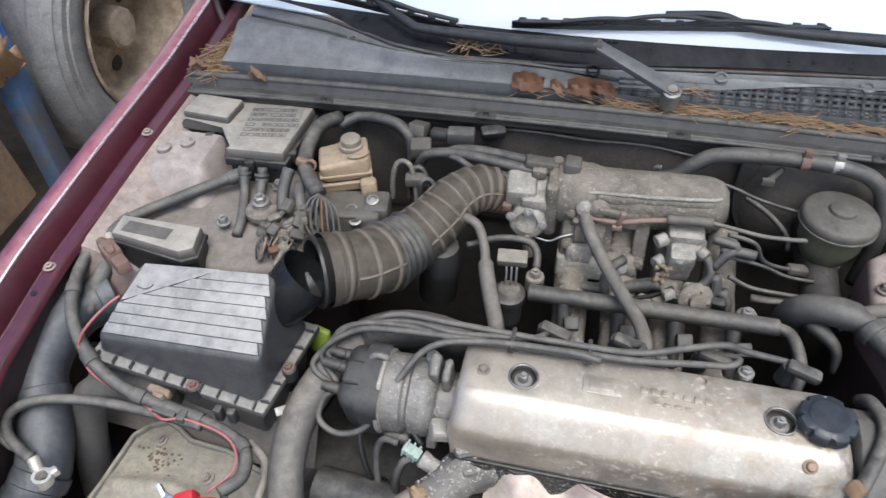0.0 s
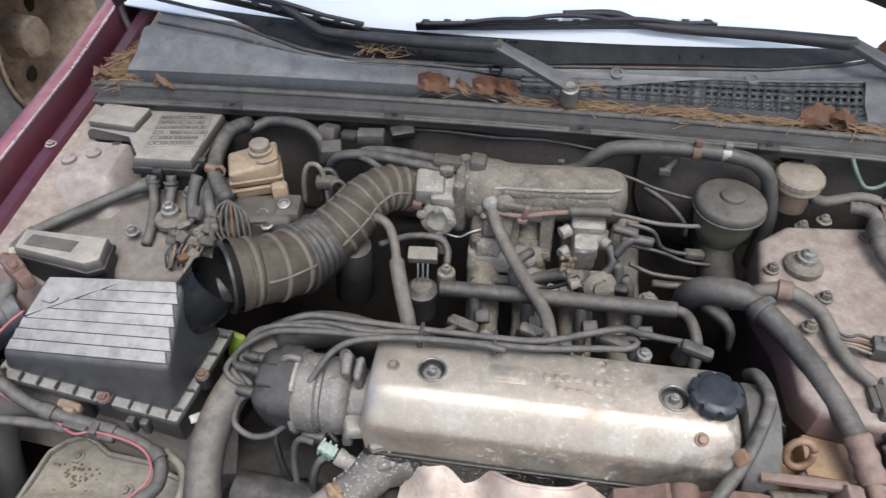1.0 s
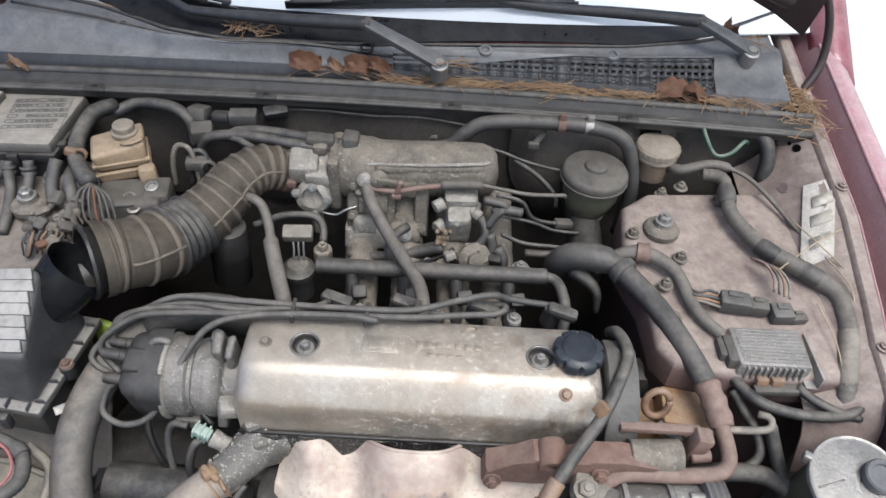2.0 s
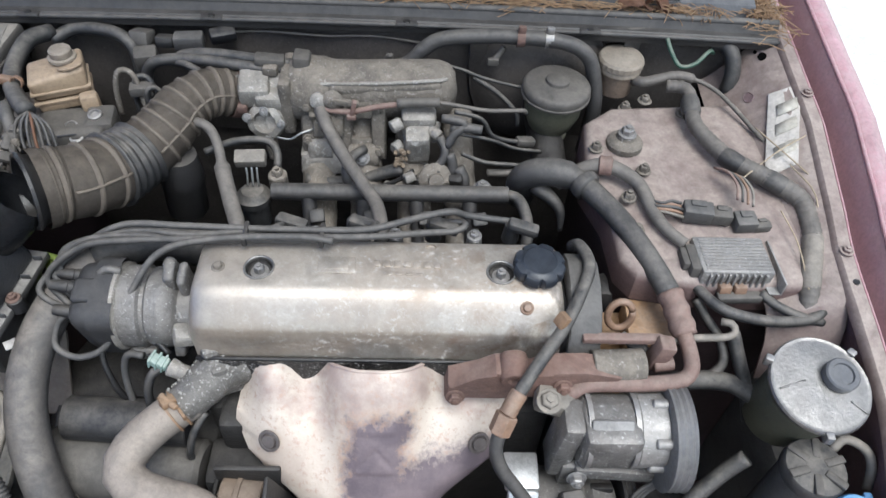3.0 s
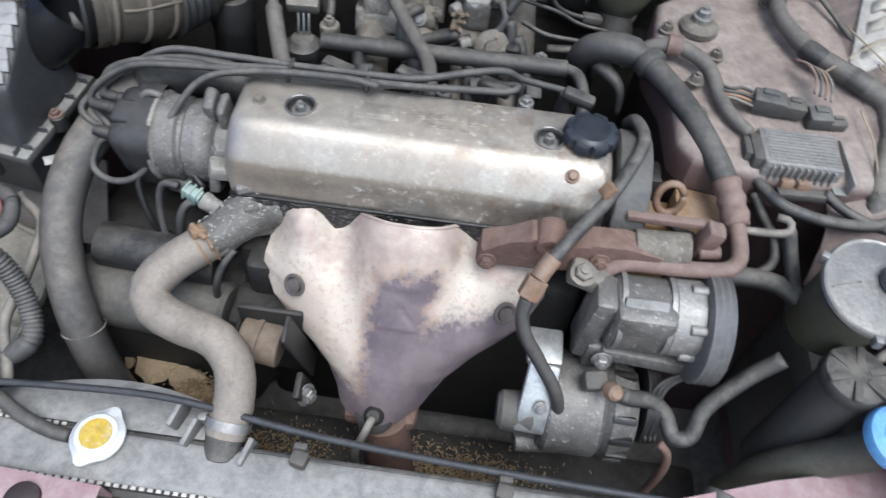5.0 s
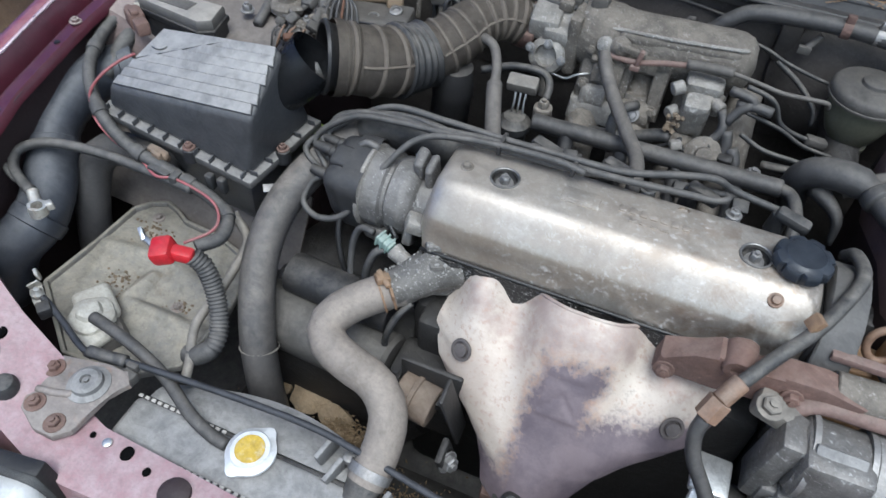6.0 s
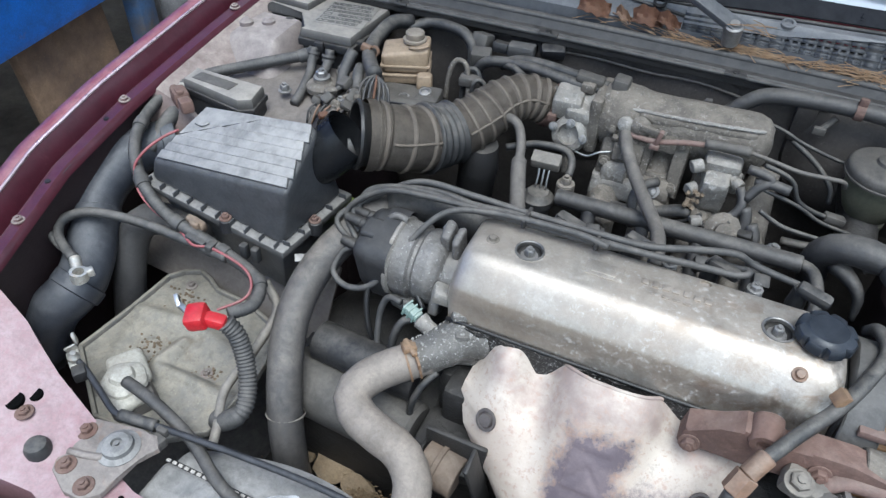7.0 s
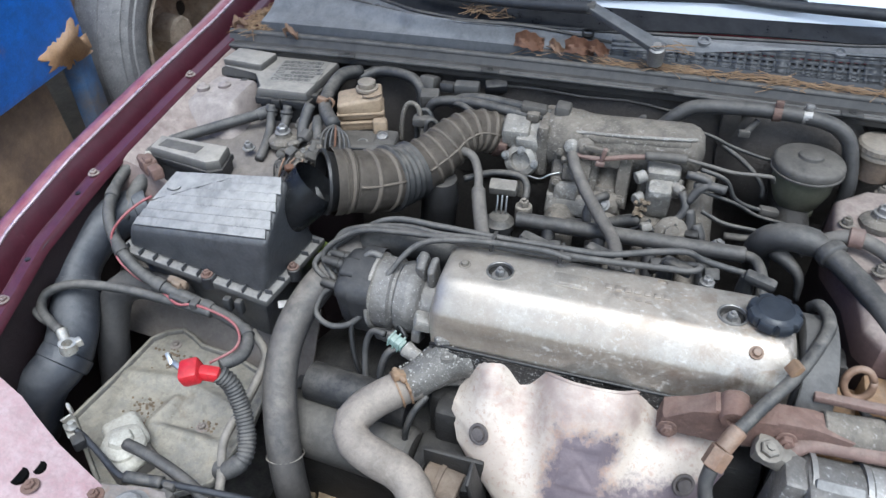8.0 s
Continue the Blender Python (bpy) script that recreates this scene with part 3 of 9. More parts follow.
FLANGE_LEFT = [(-0.50, 0.60), (-0.34, 0.665), (-0.288, 0.687), (-0.228, 0.703), (-0.15, 0.713), (-0.05, 0.710), (0.04, 0.705), (0.10, 0.711), (0.25, 0.720), (0.45, 0.711), (0.75, 0.711)]
FLANGE_Z = [(-0.50, 0.66), (-0.32, 0.715), (-0.10, 0.775), (0.04, 0.812), (0.25, 0.862), (0.45, 0.905), (0.75, 0.955)]
FLANGE = [(-0.002, -0.014), (0.0, -0.004), (0.004, 0.0), (0.020, 0.0), (0.024, -0.006)]
WALL = [(0.024, -0.006), (0.026, -0.030), (0.033, -0.038), (0.042, -0.032), (0.049, -0.010), (0.055, 0.008), (0.058, 0.0145)]
LIP = [(0.058, 0.0145), (0.062, 0.0175), (0.070, 0.020), (0.077, 0.019), (0.094, 0.010), (0.106, -0.012), (0.116, -0.06), (0.122, -0.22), (0.120, -0.40)]


def flange_x(side, y):
    """How far the flange's inner edge lies from the car's middle."""
    return interp(FLANGE_X if side < 0 else FLANGE_LEFT, y)


def fender(side, name, label):
    MID = centre(side)
    root = thing(name, (MID + side * 0.80, 0.1, 0.0), label, "fender")
    ys = [-0.50 + i * 0.05 for i in range(26)]
    # the left side takes paler paint copies that hold its bright daylight
    for name, profile, mat, text in (("panel", LIP, FENDER if side < 0 else LEFTDAYLIT, ""), ("gutter", WALL, GUTTER if side < 0 else FADED, "deep hood gutter"),
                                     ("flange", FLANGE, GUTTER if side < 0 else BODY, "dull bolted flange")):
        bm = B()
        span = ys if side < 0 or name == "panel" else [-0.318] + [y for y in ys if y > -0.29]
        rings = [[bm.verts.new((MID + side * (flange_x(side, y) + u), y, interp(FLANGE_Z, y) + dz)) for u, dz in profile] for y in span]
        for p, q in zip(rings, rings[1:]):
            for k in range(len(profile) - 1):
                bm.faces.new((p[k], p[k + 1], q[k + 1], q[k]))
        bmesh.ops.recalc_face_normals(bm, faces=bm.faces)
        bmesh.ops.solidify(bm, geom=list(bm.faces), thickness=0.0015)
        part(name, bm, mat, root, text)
    # the outer bead carries the painted highlight line
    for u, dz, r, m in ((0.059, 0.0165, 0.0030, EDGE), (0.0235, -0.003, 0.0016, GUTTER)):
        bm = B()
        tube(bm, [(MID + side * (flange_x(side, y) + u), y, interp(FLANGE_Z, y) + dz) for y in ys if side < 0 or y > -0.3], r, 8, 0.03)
        part("folded_edge", bm, m if side < 0 else LEFTDAYLIT, root)
    for y in (0.042, 0.30, -0.2):
        bm = B()
        bolt(bm, (MID + side * (flange_x(side, y) + 0.013), y, interp(FLANGE_Z, y)), r=0.0065, h=0.005)
        part("bolt", bm, BODY, root)
    for y in (0.0, -0.13):
        bm = B()
        # disc painted black for the hole's shade
        cyl(bm, (MID + side * (flange_x(side, y) + 0.013), y, interp(FLANGE_Z, y) - 0.002), (MID + side * (flange_x(side, y) + 0.013), y, interp(FLANGE_Z, y) + 0.0012), 0.0045, seg=12, edge=0)
        part("bolt_hole", bm, CLEANBLACK, root, "black disc painted as an empty bolt hole")
    return root


fender(-1, "fender", "dark maroon glossy fender with a deep hood gutter")
fender(1, "fender", "maroon fender with a dusty gutter, bright daylight painted into its colour")


def wing(side, name):
    """Inner wing: a wall under the fender flange, down to the bay floor."""
    MID = centre(side)
    bm = B()

    def fn(u, v):
        y = -0.42 + u * 0.90 if side < 0 else -0.270 + u * 0.75
        x = flange_x(side, y) + 0.006
        z = interp(FLANGE_Z, y) - 0.002
        return Vector((MID + side * (x + 0.03 * math.sin(v * 3.1)), y, z * (1 - v) + 0.12 * v))
    sheet(bm, fn, 18, 6, 0.004)
    # the right wall's paint is darkened for the bay's shade
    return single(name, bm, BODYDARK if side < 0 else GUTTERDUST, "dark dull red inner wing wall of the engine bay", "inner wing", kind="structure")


wing(-1, "wall_right")


def apron(side):
    """Sloping sheet between the fender's flange and the strut tower."""
    bm = B()

    def fn(u, v):
        y = (0.06 + 0.37 * u) if side < 0 else (-0.06 + 0.49 * u)
        x0, z0 = flange_x(side, y) + 0.003, interp(FLANGE_Z, y) - 0.007
        x1, z1 = 0.62, (0.755 if side < 0 else 0.745) + 0.055 * u
        w = v * v * (3 - 2 * v)
        return Vector((centre(side) + side * (x0 + (x1 - x0) * v), y, z0 + (z1 - z0) * (0.4 * v + 0.6 * w) - 0.08 * max(0.0, (0.10 - u) / 0.10) ** 2))
    sheet(bm, fn, 24, 14, 0.003)
    return single("apron", bm, BODY, "dusty mauve sloping apron beside the strut tower", "apron", "strut tower aprons")


apron(-1)
apron_left = apron(1)
# holes are raised discs with their shade put into the colour
for p, n, r, m in (((0.728, 0.397, 0.871), (-0.71, -0.16, 0.69), 0.0080, VOID), ((0.722, 0.412, 0.869), (-0.71, -0.16, 0.69), 0.0035, VOID), ((0.704, 0.341, 0.833), (-0.73, -0.13, 0.67), 0.0100, GUTTERDUST)):
    bm = B()
    lathe(bm, p, n, [(r, -0.003), (r, 0.0008), (r * 0.92, 0.0014), (r * 0.86, 0.0006), (0, 0.0006)], 20, 0.8)
    part("hole" if m == VOID else "plug", bm, m, apron_left)
wing(1, "wall_left")

# strut towers: a raised platform with rounded edges beside each wing
TOWER = [(0.412, 0.045), (0.408, 0.13), (0.385, 0.20), (0.395, 0.30), (0.44, 0.335), (0.56, 0.345), (0.66, 0.35), (0.69, 0.30), (0.70, 0.12), (0.655, -0.055), (0.56, -0.060), (0.495, -0.045), (0.43, 0.005)]


def tower(side, mat, label, front=-0.07):
    root = thing("strut_tower", (MID + side * 0.5, 0.18, 0.2), label, "strut tower")
    bm = B()
    pts = [(MID + side * x, max(y, front + 0.25 * (y + 0.07))) for x, y in TOWER]
    if side > 0:
        pts = pts[::-1]
    ring_top = [bm.verts.new((x, y, 0.785 + 0.09 * (y - 0.0) + 0.05 * max(0, abs(x - MID) - 0.6))) for x, y in pts]
    n = len(pts)
    cx, cy = sum(p[0] for p in pts) / n, sum(p[1] for p in pts) / n
    low = [bm.verts.new((x, y, 0.735)) for x, y in pts]
    top = bm.faces.new(ring_top)
    for a, b in ((low, ring_top),):
        for i in range(n):
            j = (i + 1) % n
            bm.faces.new((a[i], a[j], b[j], b[i]))
    bmesh.ops.recalc_face_normals(bm, faces=bm.faces)
    bmesh.ops.bevel(bm, geom=list(top.edges), offset=0.014, segments=4, affect="EDGES", profile=0.5)
    part("tower_top", bm, mat, root)
    bm = B()
    slab(bm, [(cx + (x - cx) * 0.995, cy + (y - cy) * 0.995) for x, y in (pts if side > 0 else pts[::-1])][::(-1 if side > 0 else 1)][::-1], 0.14, 0.742, 0)
    bmesh.ops.recalc_face_normals(bm, faces=bm.faces)
    # wall painted darker than the tower top, as its shade
    part("tower_wall", bm, BODYDARK, root, "tower wall with shade in its dark paint")
    c = Vector((0.498, 0.250, 0.810)) if side > 0 else Vector((-0.437, 0.214, 0.818))
    bm = B()
    lathe(bm, c, (0, 0.05, 1), [(0.027, -0.004), (0.027, 0.004), (0.024, 0.008), (0.022, 0.010), (0.015, 0.012), (0.013, 0.018), (0, 0.018)], 24)
    part("strut_cap", bm, DULLCAST, root, "round steel strut cap with a nut")
    bm = B()
    bolt(bm, c + Vector((0, 0, 0.018)), r=0.0095, h=0.010)
    part("strut_nut", bm, STEEL, root)
    for dx, dy in ((-0.05, -0.035), (0.052, -0.03), (0.0, 0.062)) if side < 0 else ((0.018, -0.058), (-0.044, -0.012), (0.016, 0.086), (-0.014, -0.114)):
        bm = B()
        bolt(bm, c + Vector((dx, dy, -0.002)), r=0.0075, h=0.009)
        part("nut", bm, STEEL if side < 0 else DULLCAST, root)
    return root


tower(-1, GRIME, "grimy grey brown strut tower with studs and a cap", 0.10)
tower(1, BODY, "dusty mauve strut tower platform with rusty nuts", 0.0)

# firewall, scuttle rail and cowl
bm = B()
rbox(bm, (MID, 0.462, 0.50), (1.42, 0.02, 0.78), 0.004)
wall = single("wall_firewall", bm, FIREWALL, "dusty dark firewall at the back of the engine bay", "firewall", kind="structure")
bm = B()
sheet(bm, lambda u, v: Vector((MID - 0.7 + 1.4 * u, 0.452 - 0.012 * math.sin(v * 3.14) - 0.004 * math.sin(u * 37), 0.66 + 0.21 * v)), 40, 8, 0.004)
part("insulation_mat", bm, FIREWALL, wall, "dusty brown insulation mat")


def rail_y(x):
    return 0.440 - 0.014 * ((x - MID) / 0.6) ** 2


RAIL = [(-0.016, -0.020), (-0.018, -0.008), (-0.012, -0.002), (-0.002, -0.001), (0.001, 0.004), (0.004, 0.010), (0.012, 0.012), (0.019, 0.008), (0.021, -0.004), (0.028, -0.010), (0.030, -0.04)]
rail = thing("cowl_rail", (MID, 0.43, 0.86), "dusty grey rail with rubber hood seal along the firewall", "cowl rail")
bm = B()
xs = [MID - 0.70 + 1.40 * i / 60 for i in range(61)]
rings = [[bm.verts.new((x, rail_y(x) + dy, 0.897 + dz)) for dy, dz in RAIL] for x in xs]
for p, q in zip(rings, rings[1:]):
    for k in range(len(RAIL) - 1):
        bm.faces.new((p[k], q[k], q[k + 1], p[k + 1]))
bmesh.ops.recalc_face_normals(bm, faces=bm.faces)
part("seal_channel", bm, RAILGREY, rail)
bm = B()
tube(bm, [(x, rail_y(x) + 0.010, 0.908) for x in xs[::6]], 0.0065, 10, 0.03)
part("rubber_seal", bm, HOSEGREY, rail, "grey dusty rubber seal strip")
bm = B()
tube(bm, [(x, rail_y(x) - 0.0165, 0.890) for x in xs[::6]], 0.0042, 10, 0.03)
part("lower_lip", bm, HOSEGREY, rail, "rounded lower lip of the rail")
for x in (-0.40, -0.128, 0.17, 0.455):
    bm = B()
    y = rail_y(x) - 0.016
    rbox(bm, (x, y, 0.893), (0.034, 0.016, 0.006), 0.003)
    part("tab", bm, RAILGREY, rail)
    bm = B()
    # black disc laid on the tab as the screw hole's shade
    cyl(bm, (x, y, 0.8955), (x, y, 0.8975), 0.0055, seg=12)
    part("screw_hole", bm, CLEANBLACK, rail)

GLASS_EDGE = [(-0.75, 0.70), (-0.61, 0.632), (-0.43, 0.578), (-0.30, 0.514), (-0.20, 0.492), (0.0, 0.500), (0.16, 0.517), (0.46, 0.548), (0.60, 0.585), (0.71, 0.645), (0.85, 0.72)]


def cowl_edge(x):
    return interp(GLASS_EDGE, x)


cowl = thing("cowl", (MID, 0.5, 0.89), "grey dusty plastic cowl below the windscreen", "cowl", kind="structure")


def cowl_surface(x, v):
    """v from 0 at the rail to 1 at the glass."""
    y0, y1 = rail_y(x) + 0.028, cowl_edge(x)
    ridge = 0.5
    if v < 0.16:
        w = v / 0.16
        return Vector((x, y0 + 0.012 * w, 0.893 + 0.028 * w))
    w = (v - 0.16) / 0.84
    lift = 0.016 * math.exp(-((w - ridge) / 0.16) ** 2)
    return Vector((x, y0 + 0.012 + (y1 - y0 - 0.012) * w, 0.921 + 0.030 * w + lift))


X0, X1, GR0, GR1 = -0.60, 0.72, 0.07, 0.60


def panel_low(x):
    """Where the plain upper panel of the cowl begins."""
    if x < GR0:
        return 0.60
    w = max(0.0, min(1.0, (x - GR0) / 0.40))
    return 0.36 + 0.24 * w * w * (3 - 2 * w)


bm = B()
sheet(bm, lambda u, v: cowl_surface(X0 + (X1 - X0) * u, panel_low(X0 + (X1 - X0) * u) * (1 - v) + v), 110, 12, 0.003)
part("upper_panel", bm, COWL, cowl)
bm = B()
sheet(bm, lambda u, v: cowl_surface(X0 + (GR0 - X0) * u, 0.155 + 0.445 * v), 40, 10, 0.003)
part("lower_panel", bm, COWL, cowl)
bm = B()
sheet(bm, lambda u, v: cowl_surface(X0 + (GR1 - X0) * u, 0.155 * v), 70, 4, 0.003)
part("front_step", bm, GLOSSCOWL, cowl, "dark upright front edge of the cowl")
bm = B()
sheet(bm, lambda u, v: cowl_surface(GR1 + (X1 - GR1) * u, 0.60 * v), 8, 12, 0.003)
part("end_panel", bm, GREYPLASTIC, cowl)
# strips added where highlight lines run along the cowl's edges
for name, line, r in (("glass_edge", [cowl_surface(X0 + (X1 - X0) * i / 40, 0.985) for i in range(41)], 0.0035), ("step_edge", [cowl_surface(-0.59 + 0.66 * i / 24, 0.78 - 0.33 * (i / 24) ** 2) for i in range(25)], 0.0030)):
    bm = B()
    tube(bm, [p + Vector((0, 0, 0.001)) for p in line], r, 8, 0.02)
    part(name, bm, HOSEGREY, cowl, "moulded edge strip set for a highlight line")
# the intake grille: a plate pierced by small square holes over a shade-black sheet
bm = B()
nx, nv = 46, 7
DROP = Vector((0, 0, 0.0045))


def bar(a, b, n, depth=0.004):
    d = Vector((0, 0, -depth))
    vs = [bm.verts.new(c - DROP) for c in (a - n, a + n, b + n, b - n, a - n + d, a + n + d, b + n + d, b - n + d)]
    for f in ((0, 1, 2, 3), (0, 4, 5, 1), (1, 5, 6, 2), (2, 6, 7, 3), (3, 7, 4, 0)):
        bm.faces.new([vs[k] for k in f])


for i in range(nx + 1):
    x = GR0 + (GR1 - GR0) * i / nx
    half = 0.0026 if i % 12 else 0.0090
    for j in range(4):
        bar(cowl_surface(x, 0.165 + 0.45 * j / 4), cowl_surface(x, 0.165 + 0.45 * (j + 1) / 4), Vector((half, 0, 0)))
for j in range(nv + 1):
    v = 0.165 + 0.44 * j / nv
    for i in range(24):
        a, b = (cowl_surface(GR0 + (GR1 - GR0) * k / 24, v) - Vector((0, 0, 0.0004)) for k in (i, i + 1))
        bar(a, b, Vector((0, 0.0026, 0.0008)))
part("grille", bm, GLOSSCOWL, cowl, "grey plastic plate with rows of small square holes")
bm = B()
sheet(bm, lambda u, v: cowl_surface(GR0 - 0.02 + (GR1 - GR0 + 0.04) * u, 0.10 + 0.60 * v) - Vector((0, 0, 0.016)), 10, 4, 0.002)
part("duct", bm, VOID, cowl, "sheet painted black for the shade under the grille")
for x, v in ((0.028, 0.55), (-0.38, 0.72), (0.22, 0.62), (0.43, 0.66)):
    p = cowl_surface(x, v)
    bm = B()
    lathe(bm, p, (0, -0.3, 1), [(0.011, -0.002), (0.011, 0.002), (0.007, 0.003), (0.006, -0.001), (0, -0.001)], 16)
    part("fixing_plug", bm, CLEANBLACK if x == 0.028 else COWL, cowl)

# windscreen
screen = thing("windscreen", (MID, 0.6, 0.94), "windscreen with white sky reflection painted into its pale glass", "windscreen", kind="structure")


def glass(x, s):
    y0 = 0.475 + 0.19 * (x - MID) ** 2
    return Vector((x, y0 + s * 0.86, 0.936 + s * 0.50 - 0.03 * (x - MID) ** 2))


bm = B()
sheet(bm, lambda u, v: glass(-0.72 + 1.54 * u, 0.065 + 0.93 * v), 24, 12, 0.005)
part("pane", bm, GLASSPALE, screen)
bm = B()


def border(u, v):
    x = -0.74 + 1.58 * u
    low = (cowl_edge(x) - 0.004 - 0.475 - 0.19 * (x - MID) ** 2) / 0.86
    return glass(x, low + (max(0.080, low + 0.006) - low) * v) + Vector((0, 0, 0.003))


sheet(bm, border, 48, 4, 0.003)
part("glass_border", bm, FRIT, screen, "black printed lower border of the glass")


def pillar(side):
    bm = B()
    p = [glass(MID + side * 0.78, s) for s in ((0.16 if side < 0 else -0.05), 0.3, 0.7, 1.0)]
    tube(bm, p, 0.035, 10, 0.05)
    return part("pillar", bm, FENDER, screen, "dark red windscreen pillar")


pillar(-1)
pillar(1)
bm = B()
rbox(bm, (MID, 1.9, 1.4), (1.5, 1.1, 0.06), 0.03)
rbox(bm, (MID, 1.9, 0.75), (1.5, 1.0, 0.9), 0.05)
single("car_cabin", bm, FENDER, "maroon car cabin and roof behind the windscreen", "car body", kind="structure")

# raised hood, hinged behind the cowl; only one rear corner of it dips into view
hood = thing("hood", (MID, 0.55, 1.05), "raised dark maroon hood with brown dusty underside", "hood")


def hood_point(u, v):
    x = -0.70 + 1.40 * u
    edge = 0.02 * math.cos((x) / 0.70 * 1.57)
    return Vector((MID + x * (1 - 0.08 * v), 0.575 - 0.42 * v, 1.10 + edge + 1.02 * v - 0.11 * (x / 0.7) ** 4))


bm = B()
sheet(bm, hood_point, 24, 12, 0.02)
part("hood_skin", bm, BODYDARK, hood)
for side in (-1, 1):
    bm = B()
    back = 0.09 if side < 0 else 0.0
    tube(bm, [(MID + side * 0.70, 0.50 + back, 0.90), (MID + side * 0.735, 0.54 + back, 0.95), (MID + side * 0.72, 0.56 + back, 1.03), (MID + side * 0.66, 0.57 + 0.3 * back, 1.12)], 0.007, 8)
    part("hinge_arm", bm, BODYDARK, hood, "dark curved hinge arm")
bm = B()
for v in (0.04, 0.5, 0.96):
    tube(bm, [hood_point(0.04 + 0.92 * i / 8, v) + Vector((0, -0.02, -0.01)) for i in range(9)], 0.018, 8, 0.06)
part("hood_frame", bm, BODYDARK, hood, "pressed inner frame of the hood")

# floor of the bay: undertray and subframe, all dark
bm = B()
rbox(bm, (MID, -0.02, 0.13), (1.5, 0.98, 0.03), 0.01)
undertray = single("undertray", bm, FLOORHAZE, "dark greasy undertray under the engine", "undertray")
frame_low = thing("subframe", (0.1, -0.1, 0.14), "rusty brown subframe low in the engine bay", "subframe")
bm = B()
rbox(bm, (0.10, -0.20, 0.20), (1.1, 0.10, 0.12), 0.02)
part("front_beam", bm, GREASE, frame_low)
bm = B()
rbox(bm, (-0.34, 0.05, 0.20), (0.12, 0.6, 0.12), 0.02)
part("side_beam", bm, GREASE, frame_low)
rnd = random.Random(31)
verts, faces = [], []
for c, sx, sy, n in (((0.26, -0.24, 0.262), 0.10, 0.05, 2600), ((-0.06, -0.25, 0.262), 0.12, 0.05, 2600), ((-0.13, -0.225, 0.405), 0.035, 0.025, 2200), ((-0.27, -0.235, 0.40), 0.04, 0.02, 700)):
    for _ in range(n):
        p = Vector((c[0] + rnd.gauss(0, sx * 0.6), c[1] + rnd.gauss(0, sy * 0.6), c[2] + rnd.uniform(0, 0.012)))
        a, s = rnd.uniform(0, 6.28), rnd.uniform(0.0015, 0.0045)
        d, e = Vector((math.cos(a), math.sin(a), rnd.uniform(-0.5, 0.5))) * s, Vector((-math.sin(a), math.cos(a), rnd.uniform(-0.5, 0.5))) * s * 0.4
        k = len(verts)
        verts.extend((p - d, p - e, p + d, p + e, p + Vector((0, 0, 0.002))))
        faces.extend(((k, k + 1, k + 4), (k + 1, k + 2, k + 4), (k + 2, k + 3, k + 4), (k + 3, k, k + 4)))
me = bpy.data.meshes.new("leaf_litter")
me.from_pydata([tuple(v) for v in verts], [], faces)
me.materials.append(LITTER)
tagged(new("leaf_litter", me), "dry golden leaf litter low in the engine bay", "leaf litter", kind="stuff")

PANEL_RIM = [(-0.72, -0.262, 0.715), (-0.60, -0.295, 0.675), (-0.569, -0.309, 0.658), (-0.529, -0.325, 0.635), (-0.452, -0.348, 0.606), (-0.40, -0.385, 0.594), (-0.35, -0.398, 0.586), (-0.25, -0.401, 0.581), (-0.15, -0.405, 0.578)]
PANEL_OUT = [(-0.72, -0.47, 0.672), (-0.60, -0.47, 0.640), (-0.569, -0.47, 0.628), (-0.529, -0.465, 0.614), (-0.452, -0.455, 0.599), (-0.40, -0.470, 0.590), (-0.35, -0.476, 0.584), (-0.25, -0.470, 0.578), (-0.15, -0.470, 0.575)]


def panel_z(x, y):
    ry, rz = interp([(p[0], p[1]) for p in PANEL_RIM], x), interp([(p[0], p[2]) for p in PANEL_RIM], x)
    oy, oz = interp([(p[0], p[1]) for p in PANEL_OUT], x), interp([(p[0], p[2]) for p in PANEL_OUT], x)
    w = (y - ry) / (oy - ry)
    return rz + (oz - rz) * w + 0.004 * (1 - abs(2 * w - 1)) + 0.0015


# front panel ends: faded pink sheet metal on both sides of the radiator
def front_panel(side):
    root = thing("front_panel", (MID + side * 0.6, -0.38, 0.5), "faded pink front panel with bolts and holes", "body panel", "front panel ends")
    bm = B()
    if side < 0:
        rim, out = PANEL_RIM, PANEL_OUT
    else:
        rim = [(0.28, -0.41, 0.575), (0.42, -0.372, 0.578), (0.49, -0.332, 0.58), (0.616, -0.293, 0.588), (0.70, -0.274, 0.595), (0.77, -0.262, 0.605), (0.88, -0.24, 0.66)]
        out = [(0.28, -0.50, 0.555), (0.42, -0.50, 0.56), (0.49, -0.50, 0.565), (0.616, -0.50, 0.57), (0.70, -0.50, 0.58), (0.77, -0.50, 0.595), (0.88, -0.50, 0.62)]
    a = [bm.verts.new(Vector(p) - Vector((0, -0.002, 0.04))) for p in rim]
    b = [bm.verts.new(p) for p in rim]
    c = [bm.verts.new(Vector(p).lerp(Vector(q), 0.5) + Vector((0, 0, 0.004))) for p, q in zip(rim, out)]
    d = [bm.verts.new(p) for p in out]
    e = [bm.verts.new(Vector(p) - Vector((0, 0.006, 0.06))) for p in out]
    for p, q in ((a, b), (b, c), (c, d), (d, e)):
        for k in range(len(rim) - 1):
            bm.faces.new((p[k], p[k + 1], q[k + 1], q[k]))
    bmesh.ops.recalc_face_normals(bm, faces=bm.faces)
    bmesh.ops.solidify(bm, geom=list(bm.faces), thickness=0.003)
    part("sheet", bm, FADED, root)
    return root


fp = front_panel(-1)
# round holes are black discs on the sheet, shade painted in
